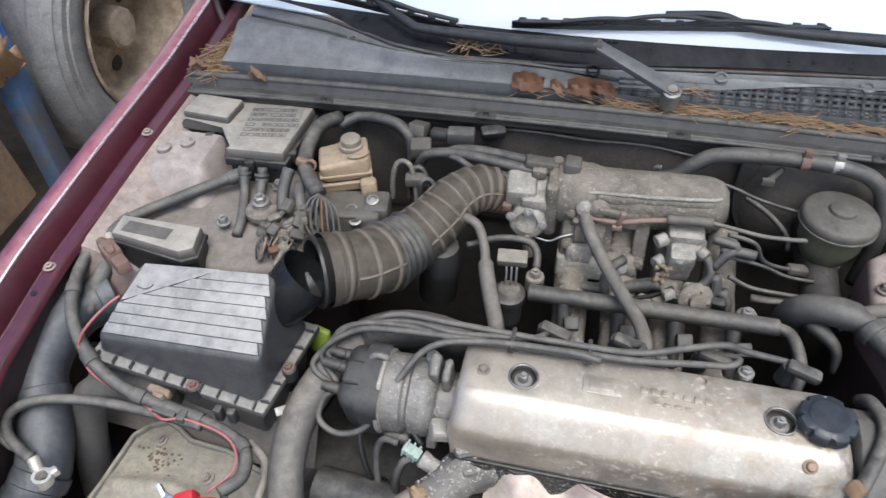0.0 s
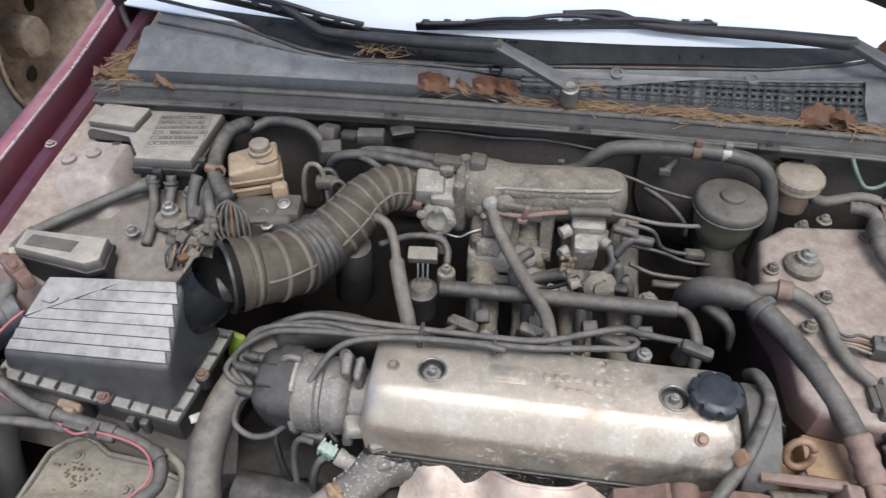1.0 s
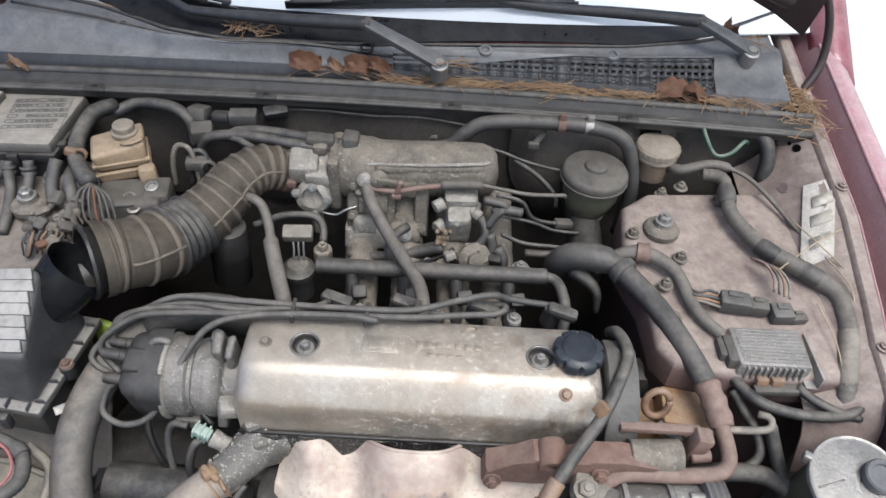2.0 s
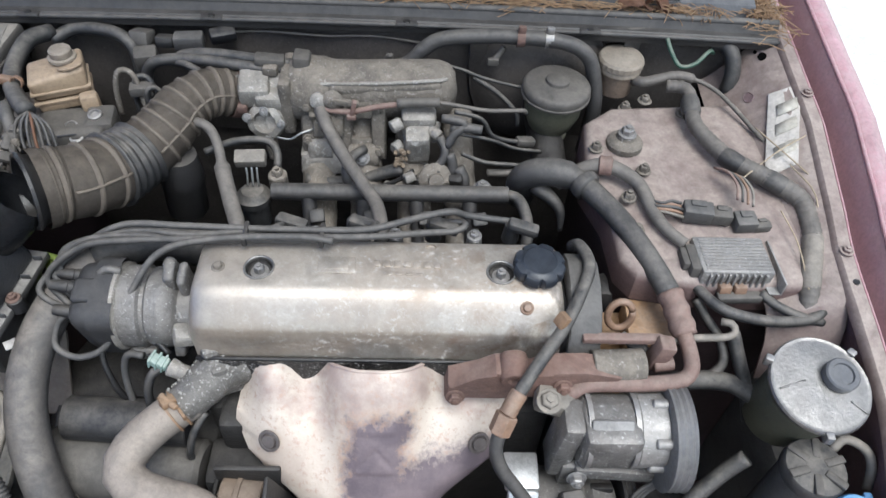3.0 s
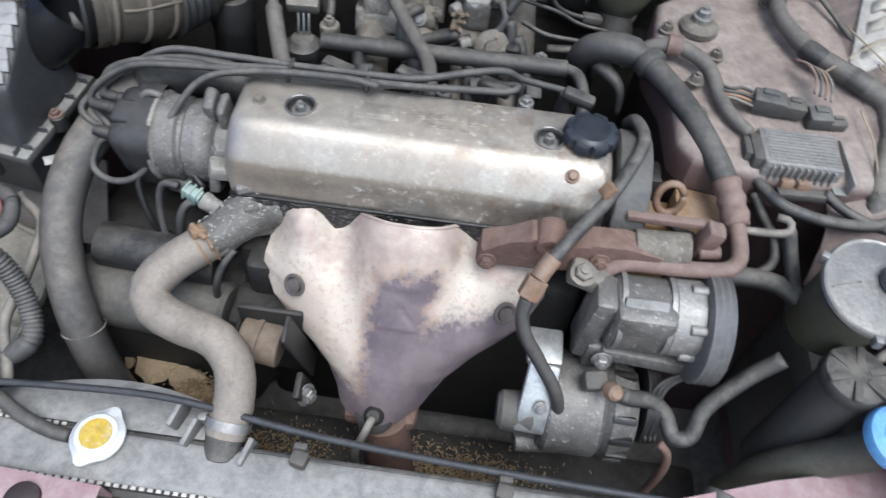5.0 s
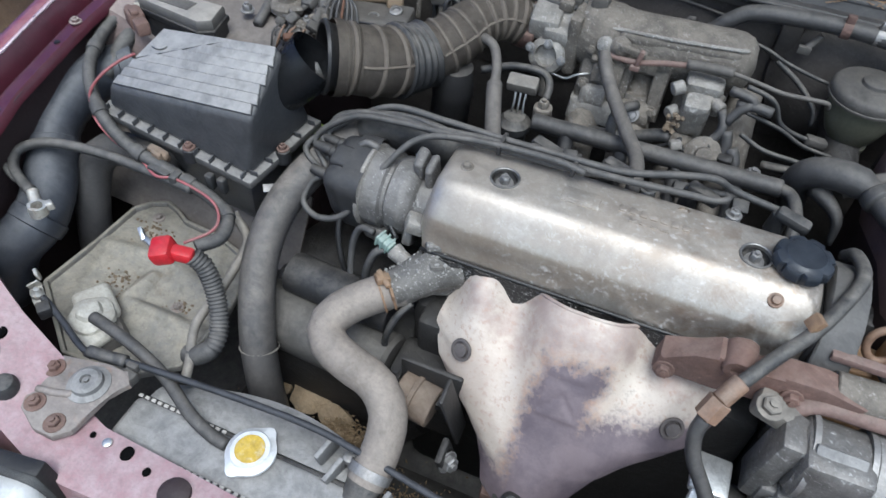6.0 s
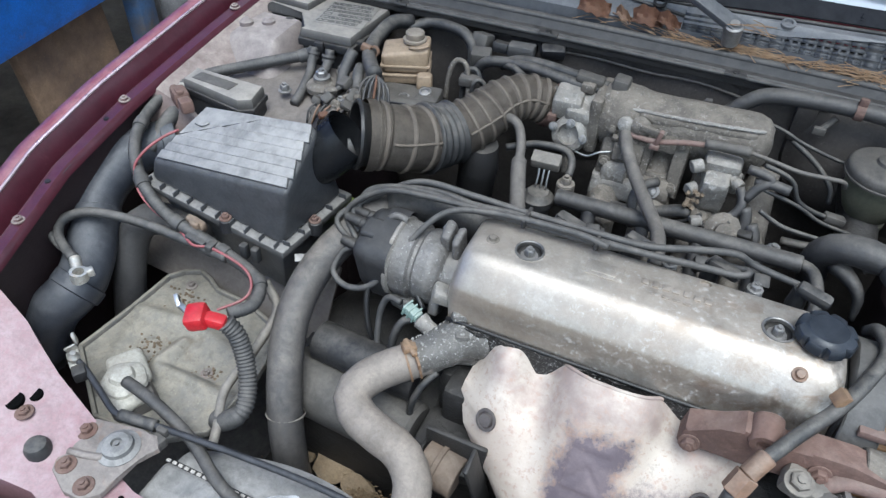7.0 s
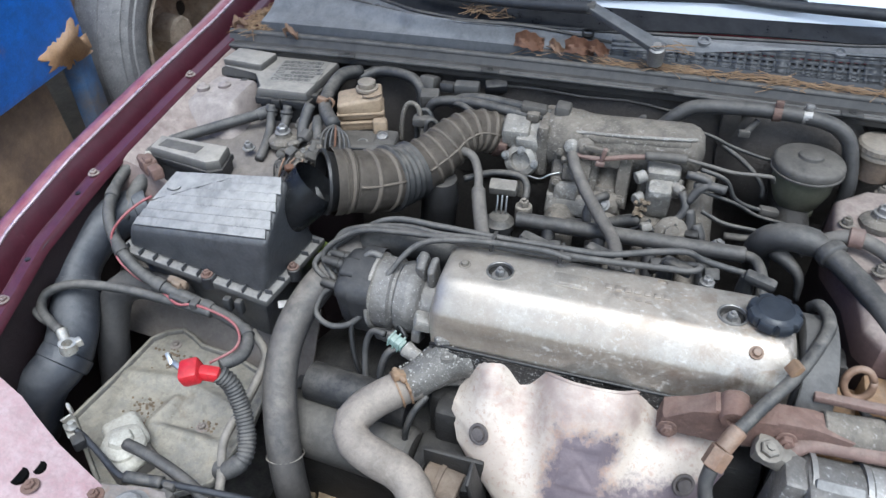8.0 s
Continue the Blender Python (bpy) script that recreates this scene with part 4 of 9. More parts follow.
for x, y, r in ((-0.543, -0.382, 0.012), (-0.530, -0.362, 0.009), (-0.305, -0.415, 0.009), (-0.270, -0.424, 0.0055), (-0.356, -0.413, 0.004)):
    z = panel_z(x, y)
    bm = B()
    lathe(bm, (x, y, z), (0.0, -0.1, 1), [(r, -0.012), (r, 0.0006), (r * 0.94, 0.0010), (r * 0.90, 0.0004), (0, 0.0004)], 20, 0.85)
    part("hole", bm, VOID, fp, "black disc painted as a round hole")
bm = B()
lathe(bm, (-0.334, -0.414, panel_z(-0.334, -0.414)), (0, 0, 1), [(0.006, 0), (0.006, 0.002), (0.004, 0.003), (0, 0.003)], 12)
part("panel_screw", bm, BRIGHT, fp, "small bright screw")
for x, y in ((-0.524, -0.387), (-0.60, -0.36)):
    bm = B()
    bolt(bm, (x, y, panel_z(x, y)), r=0.0075, h=0.006, washer=1.6)
    part("bolt", bm, RUST, fp, "rusty flange bolt")
bm = B()
lathe(bm, (-0.480, -0.413, panel_z(-0.480, -0.413)), (0, 0, 1), [(0.016, -0.006), (0.016, 0.004), (0.013, 0.011), (0.008, 0.013), (0, 0.013)], 18)
part("rubber_stop", bm, RUBBER, fp, "grey rubber hood stop")
bm = B()
lathe(bm, (-0.225, -0.432, panel_z(-0.225, -0.432)), (0, 0, 1), [(0.020, -0.006), (0.019, 0.003), (0.012, 0.006), (0, 0.006)], 18)
part("rubber_stop", bm, BODYDARK, fp, "brown rubber hood stop")
lamp = thing("headlamp", (-0.5, -0.56, 0.50), "pale headlamp lens below the front panel", "headlamp")
bm = B()
rbox(bm, (-0.53, -0.545, 0.50), (0.34, 0.11, 0.14), 0.03, (0, -6, 6), 3)
part("lens", bm, TIN, lamp)
bm = B()
rbox(bm, (-0.53, -0.495, 0.52), (0.36, 0.02, 0.16), 0.004, (0, -6, 6))
part("lamp_housing", bm, CLEANBLACK, lamp, "black lamp housing")
bracket = thing("radiator_bracket", (-0.42, -0.37, 0.59), "dusty radiator mount bracket with rubber grommet", "bracket")
bm = B()
slab(bm, [(-0.463, -0.398), (-0.450, -0.424), (-0.415, -0.440), (-0.388, -0.440), (-0.372, -0.424), (-0.366, -0.370), (-0.352, -0.345), (-0.366, -0.330), (-0.390, -0.336), (-0.420, -0.338), (-0.456, -0.344), (-0.466, -0.366), (-0.448, -0.386)], 0.597, 0.606, 0.003)
part("plate", weather(bm, 0.0008, 60, 2), DUSTPLATE, bracket)
bm = B()
tube(bm, [(-0.450, -0.396, 0.605), (-0.425, -0.392, 0.607), (-0.405, -0.385, 0.606)], 0.005, 8)
part("pressed_rib", bm, DUSTPLATE, bracket)
bm = B()
lathe(bm, (-0.397, -0.366, 0.604), (0, 0, 1), [(0.027, 0), (0.027, 0.003), (0.020, 0.006), (0.019, 0.012), (0.015, 0.015), (0.007, 0.015), (0.006, 0.011), (0.003, 0.011), (0.003, 0.014), (0, 0.014)], 26)
part("grommet", bm, CAPDARK, bracket, "grey rubber grommet")
for x, y in ((-0.452, -0.364), (-0.438, -0.412), (-0.397, -0.424)):
    bm = B()
    bolt(bm, (x, y, 0.605), r=0.0078, h=0.007, washer=1.7)
    part("bolt", bm, RUST, bracket, "rusty flange bolt")
fq = front_panel(1)
# black discs paint the shade of the panel's holes
for x, y, r in ((0.731, -0.321, 0.011), (0.760, -0.334, 0.011), (0.56, -0.40, 0.006)):
    bm = B()
    lathe(bm, (x, y, 0.606 if x > 0.6 else 0.582), (0, 0, 1), [(r, -0.002), (r, 0.004), (r * 0.9, 0.0045), (r * 0.85, -0.0005), (0, -0.0005)], 18)
    part("hole", bm, CLEANBLACK, fq, "black disc painted as a round hole")
bm = B()
bolt(bm, (0.693, -0.321, 0.597), r=0.0085, h=0.006, washer=1.6)
part("bolt", bm, RUST, fq, "rusty flange bolt")
bm = B()
lathe(bm, (0.757, -0.298, 0.602), (0, 0, 1), [(0.018, 0), (0.018, 0.006), (0.014, 0.014), (0.008, 0.016), (0, 0.016)], 18)
part("rubber_stop", bm, GREYPLASTIC, fq, "grey rubber hood stop")
bm = B()
rbox(bm, (0.606, -0.334, 0.5925), (0.046, 0.024, 0.003), 0.001, (0, 3, 14))
part("sticker", bm, PAPER, fq, "pale worn sticker")

# ---- engine ----
engine = thing("engine_block", (0.15, 0.02, 0.15), "greasy dark engine block and cylinder head", "engine")
bm = B()
rbox(bm, (0.15, 0.015, 0.68), (0.46, 0.15, 0.10), 0.008)
part("cylinder_head", bm, GREASE, engine, "grey corroded cylinder head")
bm = B()
rbox(bm, (0.15, 0.015, 0.42), (0.46, 0.24, 0.44), 0.02)
part("block", bm, GREASE, engine)
bm = B()
rbox(bm, (-0.20, -0.02, 0.40), (0.26, 0.30, 0.30), 0.05, seg=3)
cyl(bm, (-0.33, 0.0, 0.40), (-0.05, 0.0, 0.42), 0.15, 0.17, 24, 0.02)
part("gearbox_housing", bm, GREASE, engine, "dirty cast gearbox housing")
bm = B()
sheet(bm, lambda u, v: Vector((-0.075 + 0.45 * u, -0.078 - 0.006 * v + 0.003 * math.sin(u * 60), 0.715 - 0.05 * v)), 60, 3, 0.01)
part("head_edge", weather(bm, 0.003, 90, 1), CRUST, engine, "black oily crust along the head")

cover = thing("valve_cover", (0.15, 0.0, 0.72), "dull stained aluminium valve cover with flaking patches", "valve cover")


def cover_profile(s):
    """y, z round the cover, from the front foot over the top to the back foot."""
    pts = [(-0.0718, 0.712), (-0.0718, 0.721), (-0.0708, 0.7235), (-0.0695, 0.745), (-0.0675, 0.762), (-0.065, 0.768), (-0.060, 0.775), (-0.050, 0.788), (-0.042, 0.797), (-0.035, 0.8025), (-0.026, 0.8052),
           (0.02, 0.806), (0.042, 0.805), (0.052, 0.800), (0.058, 0.785), (0.061, 0.74), (0.066, 0.724), (0.070, 0.712)]
    return pts


bm = B()
prof = cover_profile(0)
stations = [(-0.080, 0.42, 0.90), (-0.0795, 0.55, 0.925), (-0.077, 0.68, 0.95), (-0.072, 0.80, 0.97), (-0.065, 0.89, 0.985), (-0.056, 0.955, 0.994), (-0.045, 0.99, 0.999)]
stations += [(-0.035 + 0.385 * i / 20, 1.0, 1.0) for i in range(21)]
stations += [(0.358, 0.99, 0.993), (0.368, 0.96, 0.975), (0.374, 0.90, 0.95), (0.376, 0.80, 0.93)]
rings = []
for x, ky, kz in stations:
    ring = []
    for y, z in prof:
        if z <= 0.7245:
            ring.append(bm.verts.new((x, y * (0.90 + 0.10 * ky), z)))
        else:
            ring.append(bm.verts.new((x + (0.0 if ky == 1 else (0.805 - z) * (-0.10 if x < 0 else 0.10)), y * (0.66 + 0.34 * ky), 0.722 + (z - 0.722) * (1 - (1 - kz) * 1.6))))
    rings.append(ring)
for p, q in zip(rings, rings[1:]):
    for k in range(len(prof) - 1):
        bm.faces.new((p[k], q[k], q[k + 1], p[k + 1]))
bm.faces.new(rings[0])
bm.faces.new(rings[-1][::-1])
for p, q in zip(rings, rings[1:]):
    bm.faces.new((p[-1], q[-1], q[0], p[0]))
bmesh.ops.recalc_face_normals(bm, faces=bm.faces)
body = part("cover_body", bm, ALU, cover)


def drill(ob, holes):
    """Cut round wells (place, axis, radius, depth) into a closed mesh."""
    bm = B()
    for p, axis, r, depth in holes:
        a = Vector(axis).normalized()
        cyl(bm, Vector(p) - a * depth, Vector(p) + a * 0.02, r, seg=28, edge=0)
    me = bpy.data.meshes.new("drill")
    bm.to_mesh(me)
    bm.free()
    tool = new("drill", me)
    mod = ob.modifiers.new("drill", "BOOLEAN")
    mod.object, mod.operation, mod.solver = tool, "DIFFERENCE", "EXACT"
    done = bpy.data.meshes.new_from_object(ob.evaluated_get(bpy.context.evaluated_depsgraph_get()))
    ob.modifiers.clear()
    bpy.data.objects.remove(tool)
    bm = B()
    bm.from_mesh(done)
    for f in bm.faces:
        f.smooth = True
    for e in bm.edges:
        e.smooth = len(e.link_faces) == 2 and e.calc_face_angle(0.0) < 0.62
    bm.to_mesh(done)
    bm.free()
    ob.data = done


drill(body, [((0.0, 0.0, 0.806), (0, 0, 1), 0.0165, 0.010), ((0.30, 0.0, 0.806), (0, 0, 1), 0.0165, 0.010), ((0.212, 0.040, 0.806), (0, 0, 1), 0.007, 0.006)])
for x in (0.0, 0.30):
    bm = B()
    lathe(bm, (x, 0.0, 0.8062), (0, 0, 1), [(0.0195, -0.001), (0.0190, 0.0010), (0.0175, 0.0014), (0.0163, 0.0004), (0.0160, -0.004)], 28)
    part("bolt_well", bm, LIDSTEEL, cover, "raised rim of the nut's recess")
    bm = B()
    bolt(bm, (x, 0, 0.7965), r=0.0068, h=0.010, washer=1.7)
    bm2 = B()
    lathe(bm2, (x, 0.0, 0.7962), (0, 0, 1), [(0, 0.0008), (0.0145, 0.0010), (0.0160, 0.0030), (0.0164, 0.0085)], 24)
    part("well_lining", bm2, GREASE, cover, "dark lining in the recess")
    part("cap_nut", bm, STEEL, cover, "steel cap nut")
# raised badge and lettering too worn to read
bm = B()
rbox(bm, (0.095, 0.006, 0.8063), (0.046, 0.026, 0.0018), 0.0008)
rbox(bm, (0.095, 0.006, 0.8075), (0.030, 0.015, 0.0014), 0.0006)
part("badge", bm, ALU, cover, "worn raised badge plate")
for i in range(7):
    bm = B()
    rbox(bm, (0.145 + i * 0.0125, 0.010 - 0.0003 * i, 0.8065), (0.0085, 0.0095, 0.002), 0.0006)
    part("raised_bar", bm, ALU, cover)
for i in range(4):
    bm = B()
    rbox(bm, (0.16 + i * 0.0125, -0.006, 0.8063), (0.0085, 0.0045, 0.0014), 0.0004)
    part("raised_bar", bm, ALU, cover)
for x, y in ((-0.05, 0.0), (0.33, -0.045)):
    bm = B()
    lathe(bm, (x, y, 0.804 if y > -0.04 else 0.793), (0, -0.1 if y > -0.04 else -0.7, 1), [(0.009, -0.001), (0.0085, 0.002), (0.006, 0.003), (0.0045, 0.007), (0, 0.0075)], 12)
    part("stud", bm, ORANGE if x > 0.2 else DULLCAST, cover)
bm = B()
tube(bm, [(-0.079, -0.075, 0.7165), (0.1, -0.0755, 0.7165), (0.372, -0.075, 0.7165)], 0.003, 8, 0.03)
part("gasket", bm, CLEANBLACK, cover, "black rubber gasket edge")

bm = B()
cyl(bm, (0.346, 0.003, 0.795), (0.346, 0.003, 0.811), 0.026, 0.025, 24)
neck = part("filler_neck", bm, ALU, cover, "aluminium filler neck")
bm = B()
lathe(bm, (0.346, 0.003, 0.809), (0.02, -0.02, 1), [(0.0, 0), (0.029, 0), (0.0325, 0.003), (0.0325, 0.012), (0.0305, 0.015), (0.023, 0.0165), (0.021, 0.0185), (0.0, 0.019)], 96,
      wave=lambda t, h: 1.0 - 0.14 * (max(0.0, math.cos(8 * t)) ** 4) if 0.001 < h < 0.0155 else 1.0)
part("oil_cap", bm, CAPBLUE, neck, "black scalloped plastic oil cap")

timing = thing("timing_cover", (0.40, -0.01, 0.4), "grey plastic timing belt cover at the engine's end", "timing cover")
bm = B()
arc = [(0.055, 0.60), (0.062, 0.70), (0.058, 0.765), (0.043, 0.795), (0.02, 0.806), (-0.01, 0.804), (-0.04, 0.792), (-0.065, 0.770), (-0.082, 0.735), (-0.088, 0.69), (-0.09, 0.60)]
rings = []
for x, k in ((0.384, 0.985), (0.386, 1.0), (0.418, 1.0), (0.424, 0.985), (0.426, 0.95)):
    rings.append([bm.verts.new((x, -0.015 + (y + 0.015) * k, 0.6 + (z - 0.6) * k)) for y, z in arc])
for p, q in zip(rings, rings[1:]):
    for k in range(len(arc) - 1):
        bm.faces.new((p[k], q[k], q[k + 1], p[k + 1]))
bm.faces.new(rings[0])
bm.faces.new(rings[-1][::-1])
bmesh.ops.recalc_face_normals(bm, faces=bm.faces)
part("upper_cover", bm, TIMINGTOP, timing)
bm = B()
rbox(bm, (0.405, -0.02, 0.44), (0.045, 0.2, 0.34), 0.02)
part("lower_cover", bm, BLACK, timing)
bm = B()
rbox(bm, (0.379, -0.01, 0.70), (0.006, 0.12, 0.17), 0.002)
part("gap_strip", bm, CLEANBLACK, timing, "black strip in the gap behind the cover")

# exhaust heat shield: a bulged plate narrowing down to the flange
shield = thing("heat_shield", (0.15, -0.2, 0.45), "cream heat shield burnt purple and brown in the middle", "heat shield")
LEFT = [(0.0, -0.020), (0.10, -0.026), (0.20, -0.032), (0.35, -0.035), (0.50, -0.019), (0.65, 0.018), (0.80, 0.061), (0.90, 0.075), (1.0, 0.083)]
RIGHT = [(0.0, 0.318), (0.10, 0.322), (0.20, 0.326), (0.35, 0.326), (0.50, 0.305), (0.65, 0.258), (0.80, 0.215), (0.90, 0.198), (1.0, 0.183)]
SETBACK = [(0.0, 0.045), (0.15, 0.055), (0.4, 0.060), (0.7, 0.050), (1.0, 0.022)]


def bell(x, c, w, p=2):
    return math.exp(-abs((x - c) / w) ** p)


def shield_point(u, v):
    """u across, v from the top edge down to the flange."""
    xl, xr = interp(LEFT, v), interp(RIGHT, v)
    x = xl + (xr - xl) * u
    d = 0.20 * v
    z = 0.712 - d
    y = -0.098 - 0.165 * (1 - (1 - min(1, d * 3.61)) ** 2) - 0.055 * d + interp(SETBACK, v) * abs(2 * u - 1) ** 2.2
    k = max(0.0, 1 - v / 0.62)
    k = k * k * (3 - 2 * k)
    # pressed lobe, valley, plateau and second valley, fading towards the flange
    y -= 0.016 * bell(x, 0.008, 0.034) * k
    y += 0.030 * bell(x, 0.058 + 0.06 * v, 0.024) * k
    y -= 0.010 * bell(x, 0.148, 0.052, 4) * k
    y += 0.024 * bell(x, 0.232 - 0.03 * v, 0.024) * k
    y -= 0.010 * bell(x, 0.285, 0.028) * k
    t = max(0.0, 1 - v / 0.30)
    z += t * t * (0.002 * bell(x, 0.008, 0.040) - 0.020 * bell(x, 0.056, 0.024) + 0.012 * bell(x, 0.148, 0.056, 4) - 0.018 * max(0.0, min(1.0, (x - 0.20) / 0.04)))
    # the lobe rounds off towards its outer edge
    z -= t * 0.030 * max(0.0, (0.010 - x) / 0.034) ** 2
    y += t * 0.010 * max(0.0, (0.004 - x) / 0.03) ** 2
    # rolled lip along the top and the folded spine of the spout
    y += 0.010 * max(0.0, 1 - v / 0.07) ** 2
    y -= 0.012 * bell(x, 0.140, 0.026) * max(0.0, v - 0.45)
    y += 0.010 * bell(x, 0.205 - 0.03 * v, 0.018) * max(0.0, v - 0.35)
    # pressed square stamp with a peaked mark in it
    sx, sz = abs(x - 0.148), abs(z - 0.655)
    side = max(sx - 0.027, sz - 0.025)
    y -= 0.0022 * max(0.0, min(1.0, -side / 0.004))
    peak = abs((z - 0.642) - 0.9 * (0.016 - sx))
    if side < -0.004:
        y += 0.0020 * bell(peak, 0, 0.0028) + 0.0014 * bell(z, 0.668, 0.003)
    dent = 0.0016 * perlin.noise(Vector((x, 0.3, z)) * 28) + 0.0004 * perlin.noise(Vector((x, 0.7, z)) * 75)
    return Vector((x, y + dent, z))


bm = B()
sheet(bm, shield_point, 120, 80, 0.002)
part("plate", bm, SHIELD, shield)
for u, v in ((0.135, 0.335), (0.865, 0.345)):
    p = shield_point(u, v)
    bm = B()
    nrm = (shield_point(u + 0.02, v) - shield_point(u - 0.02, v)).cross(shield_point(u, v - 0.04) - shield_point(u, v + 0.04)).normalized()
    lathe(bm, p + nrm * 0.002, nrm, [(0.0150, 0), (0.0145, 0.002), (0.0115, 0.0022), (0.0095, 0.0005), (0.0085, 0.004), (0, 0.0045)], 20)
    part("bolt", bm, SHIELDBOLT, shield, "dark washered bolt")
bm = B()
tube(bm, [shield_point(0.02 + 0.70 * k / 60, 0.0) + Vector((0, 0.002, 0)) for k in range(61)], 0.0025, 8, 0.005)
part("rolled_edge", bm, SHIELD, shield, "rolled top edge")
flange = thing("oxygen_sensor", (0.145, -0.26, 0.50), "grey steel sensor with wire below the heat shield", "sensor")
bm = B()
lathe(bm, (0.131, -0.252, 0.520), (0, -0.5, 0.85), [(0.026, -0.02), (0.026, 0.0), (0.022, 0.003), (0.014, 0.004), (0.013, 0.018), (0.008, 0.024), (0, 0.025)], 18)
part("sensor_body", bm, GREASE, flange)
bm = B()
tube(bm, [(0.131, -0.266, 0.541), (0.124, -0.284, 0.535), (0.112, -0.296, 0.49), (0.11, -0.29, 0.40)], 0.0055, 8)
part("sensor_wire", bm, HOSEPALE, flange)
bm = B()
rbox(bm, (0.135, -0.225, 0.48), (0.10, 0.05, 0.03), 0.010)
cyl(bm, (0.138, -0.235, 0.49), (0.15, -0.25, 0.34), 0.036, 0.036)
cyl(bm, (0.15, -0.25, 0.345), (0.16, -0.22, 0.13), 0.035, 0.035)
single("exhaust_pipe", bm, RUST, "rusty exhaust downpipe under the heat shield", "exhaust pipe")

# ---- air intake side ----


def tube_thing(name, pts, r, mat, label, category, group="", seg=10, radius=None, step=None, partname=None):
    bm = B()
    tube(bm, pts, r, seg, step, radius)
    return single(name, bm, mat, label, category, group)


def ring_clamp(name, p, axis, r, mat, parent, label="", wide=0.012):
    bm = B()
    a = Vector(axis).normalized()
    lathe(bm, Vector(p) - a * wide / 2, a, [(r, 0), (r + 0.0022, 0), (r + 0.0022, wide), (r, wide), (r, 0)], 24)
    s = frame_of(a)[1]
    rbox(bm, Vector(p) + s * (r + 0.006), (0.014, 0.012, 0.012), 0.002)
    return part(name, bm, mat, parent, label)


airbox = thing("air_filter_box", (-0.48, 0.04, 0.40), "black plastic air filter box with dusty ribbed lid", "air filter")
LF = [Vector(p) for p in ((-0.590, -0.042, 0.750), (-0.342, -0.063, 0.726), (-0.318, 0.070, 0.738), (-0.584, 0.100, 0.754))]
LT = [Vector(p) for p in ((-0.577, -0.040, 0.790), (-0.318, -0.060, 0.831), (-0.343, 0.055, 0.861), (-0.560, 0.068, 0.825))]
bm = B()
hexa(bm, LF + LT, 0.010, 4)
lid = part("lid", bm, LIDSIDE, airbox)


def lid_top(u, v, h=0.0):
    a = LT[0].lerp(LT[1], u)
    b = LT[3].lerp(LT[2], u)
    n = (LT[1] - LT[0]).cross(LT[3] - LT[0]).normalized()
    return a.lerp(b, v) + n * h


nrib = 7
for i in range(nrib):
    v0, v1 = 0.03 + 0.95 * i / nrib, 0.03 + 0.95 * (i + 0.93) / nrib
    a0, a1 = (0.03 + max(0.0, (v - 0.46) / 0.52 * 0.60) for v in (v0, v1))
    u1 = 0.985 + 0.016 * (i % 2)
    bm = B()
    hexa(bm, [lid_top(a0, v0, -0.002), lid_top(u1, v0, -0.002), lid_top(u1 - 0.012, v1, -0.002), lid_top(a1, v1, -0.002),
              lid_top(a0, v0, 0.0022), lid_top(u1, v0, 0.0022), lid_top(u1 - 0.012, v1, 0.0046), lid_top(a1, v1, 0.0046)], 0.0014)
    part("lid_rib", bm, LIDBLACK, lid)
bm = B()
corner = [(0.030, 0.452), (0.645, 0.985), (0.045, 0.985)]
low, high = ([bm.verts.new(lid_top(u, v, h)) for u, v in corner] for h in (-0.002, 0.0032))
bm.faces.new(high)
bm.faces.new(low[::-1])
for i in range(3):
    bm.faces.new((low[i], low[(i + 1) % 3], high[(i + 1) % 3], high[i]))
bmesh.ops.bevel(bm, geom=list(bm.edges), offset=0.0016, segments=2, affect="EDGES", profile=0.5)
part("lid_corner", bm, LIDBLACK, lid, "smooth raised corner of the lid")
bm = B()
tube(bm, [lid_top(0.10, 0.66, 0.005), lid_top(0.17, 0.64, 0.005), lid_top(0.20, 0.70, 0.005)], 0.0018, 6)
part("lid_mark", bm, LIDBLACK, lid, "small raised moulded mark")
# flange round the seam with ribs
bm = B()
grow = [LF[0] + Vector((-0.009, -0.010, 0)), LF[1] + Vector((0.009, -0.011, 0)), LF[2] + Vector((0.011, 0.006, 0)), LF[3] + Vector((-0.009, 0.006, 0))]
dn = Vector((0, 0, -0.012))
hexa(bm, [p + dn for p in grow] + grow, 0.002)
part("seam_flange", bm, FLANGEGREY, airbox)
for k in range(10):
    p = grow[0].lerp(grow[1], (k + 0.5) / 10) + Vector((0, 0.0052, 0.005))
    bm = B()
    rbox(bm, p, (0.0018, 0.012, 0.008), 0.0005)
    part("flange_rib", bm, LIDSIDE, airbox)
for k in range(5):
    p = grow[1].lerp(grow[2], (k + 0.5) / 5) + Vector((-0.0052, 0, 0.005))
    bm = B()
    rbox(bm, p, (0.012, 0.0018, 0.008), 0.0005)
    part("flange_rib", bm, LIDSIDE, airbox)
bm = B()
hexa(bm, [Vector((-0.565, -0.008, 0.615)), Vector((-0.365, -0.040, 0.610)), Vector((-0.35, 0.08, 0.61)), Vector((-0.56, 0.10, 0.62))] + [p + dn * 0.5 for p in LF], 0.006)
part("lower_box", bm, LIDSIDE, airbox)
for p in ((-0.436, -0.062, 0.735), (-0.321, -0.006, 0.732)):
    bm = B()
    cyl(bm, Vector(p) - Vector((0, 0, 0.014)), Vector(p) + Vector((0, 0, 0.008)), 0.011, 0.010, 14)
    part("screw_boss", bm, BLACK, airbox)
    bm = B()
    bolt(bm, Vector(p) + Vector((0, 0, 0.008)), r=0.006, h=0.006, washer=1.5)
    part("screw", bm, RUST, airbox, "rusty hexagon screw")
bm = B()
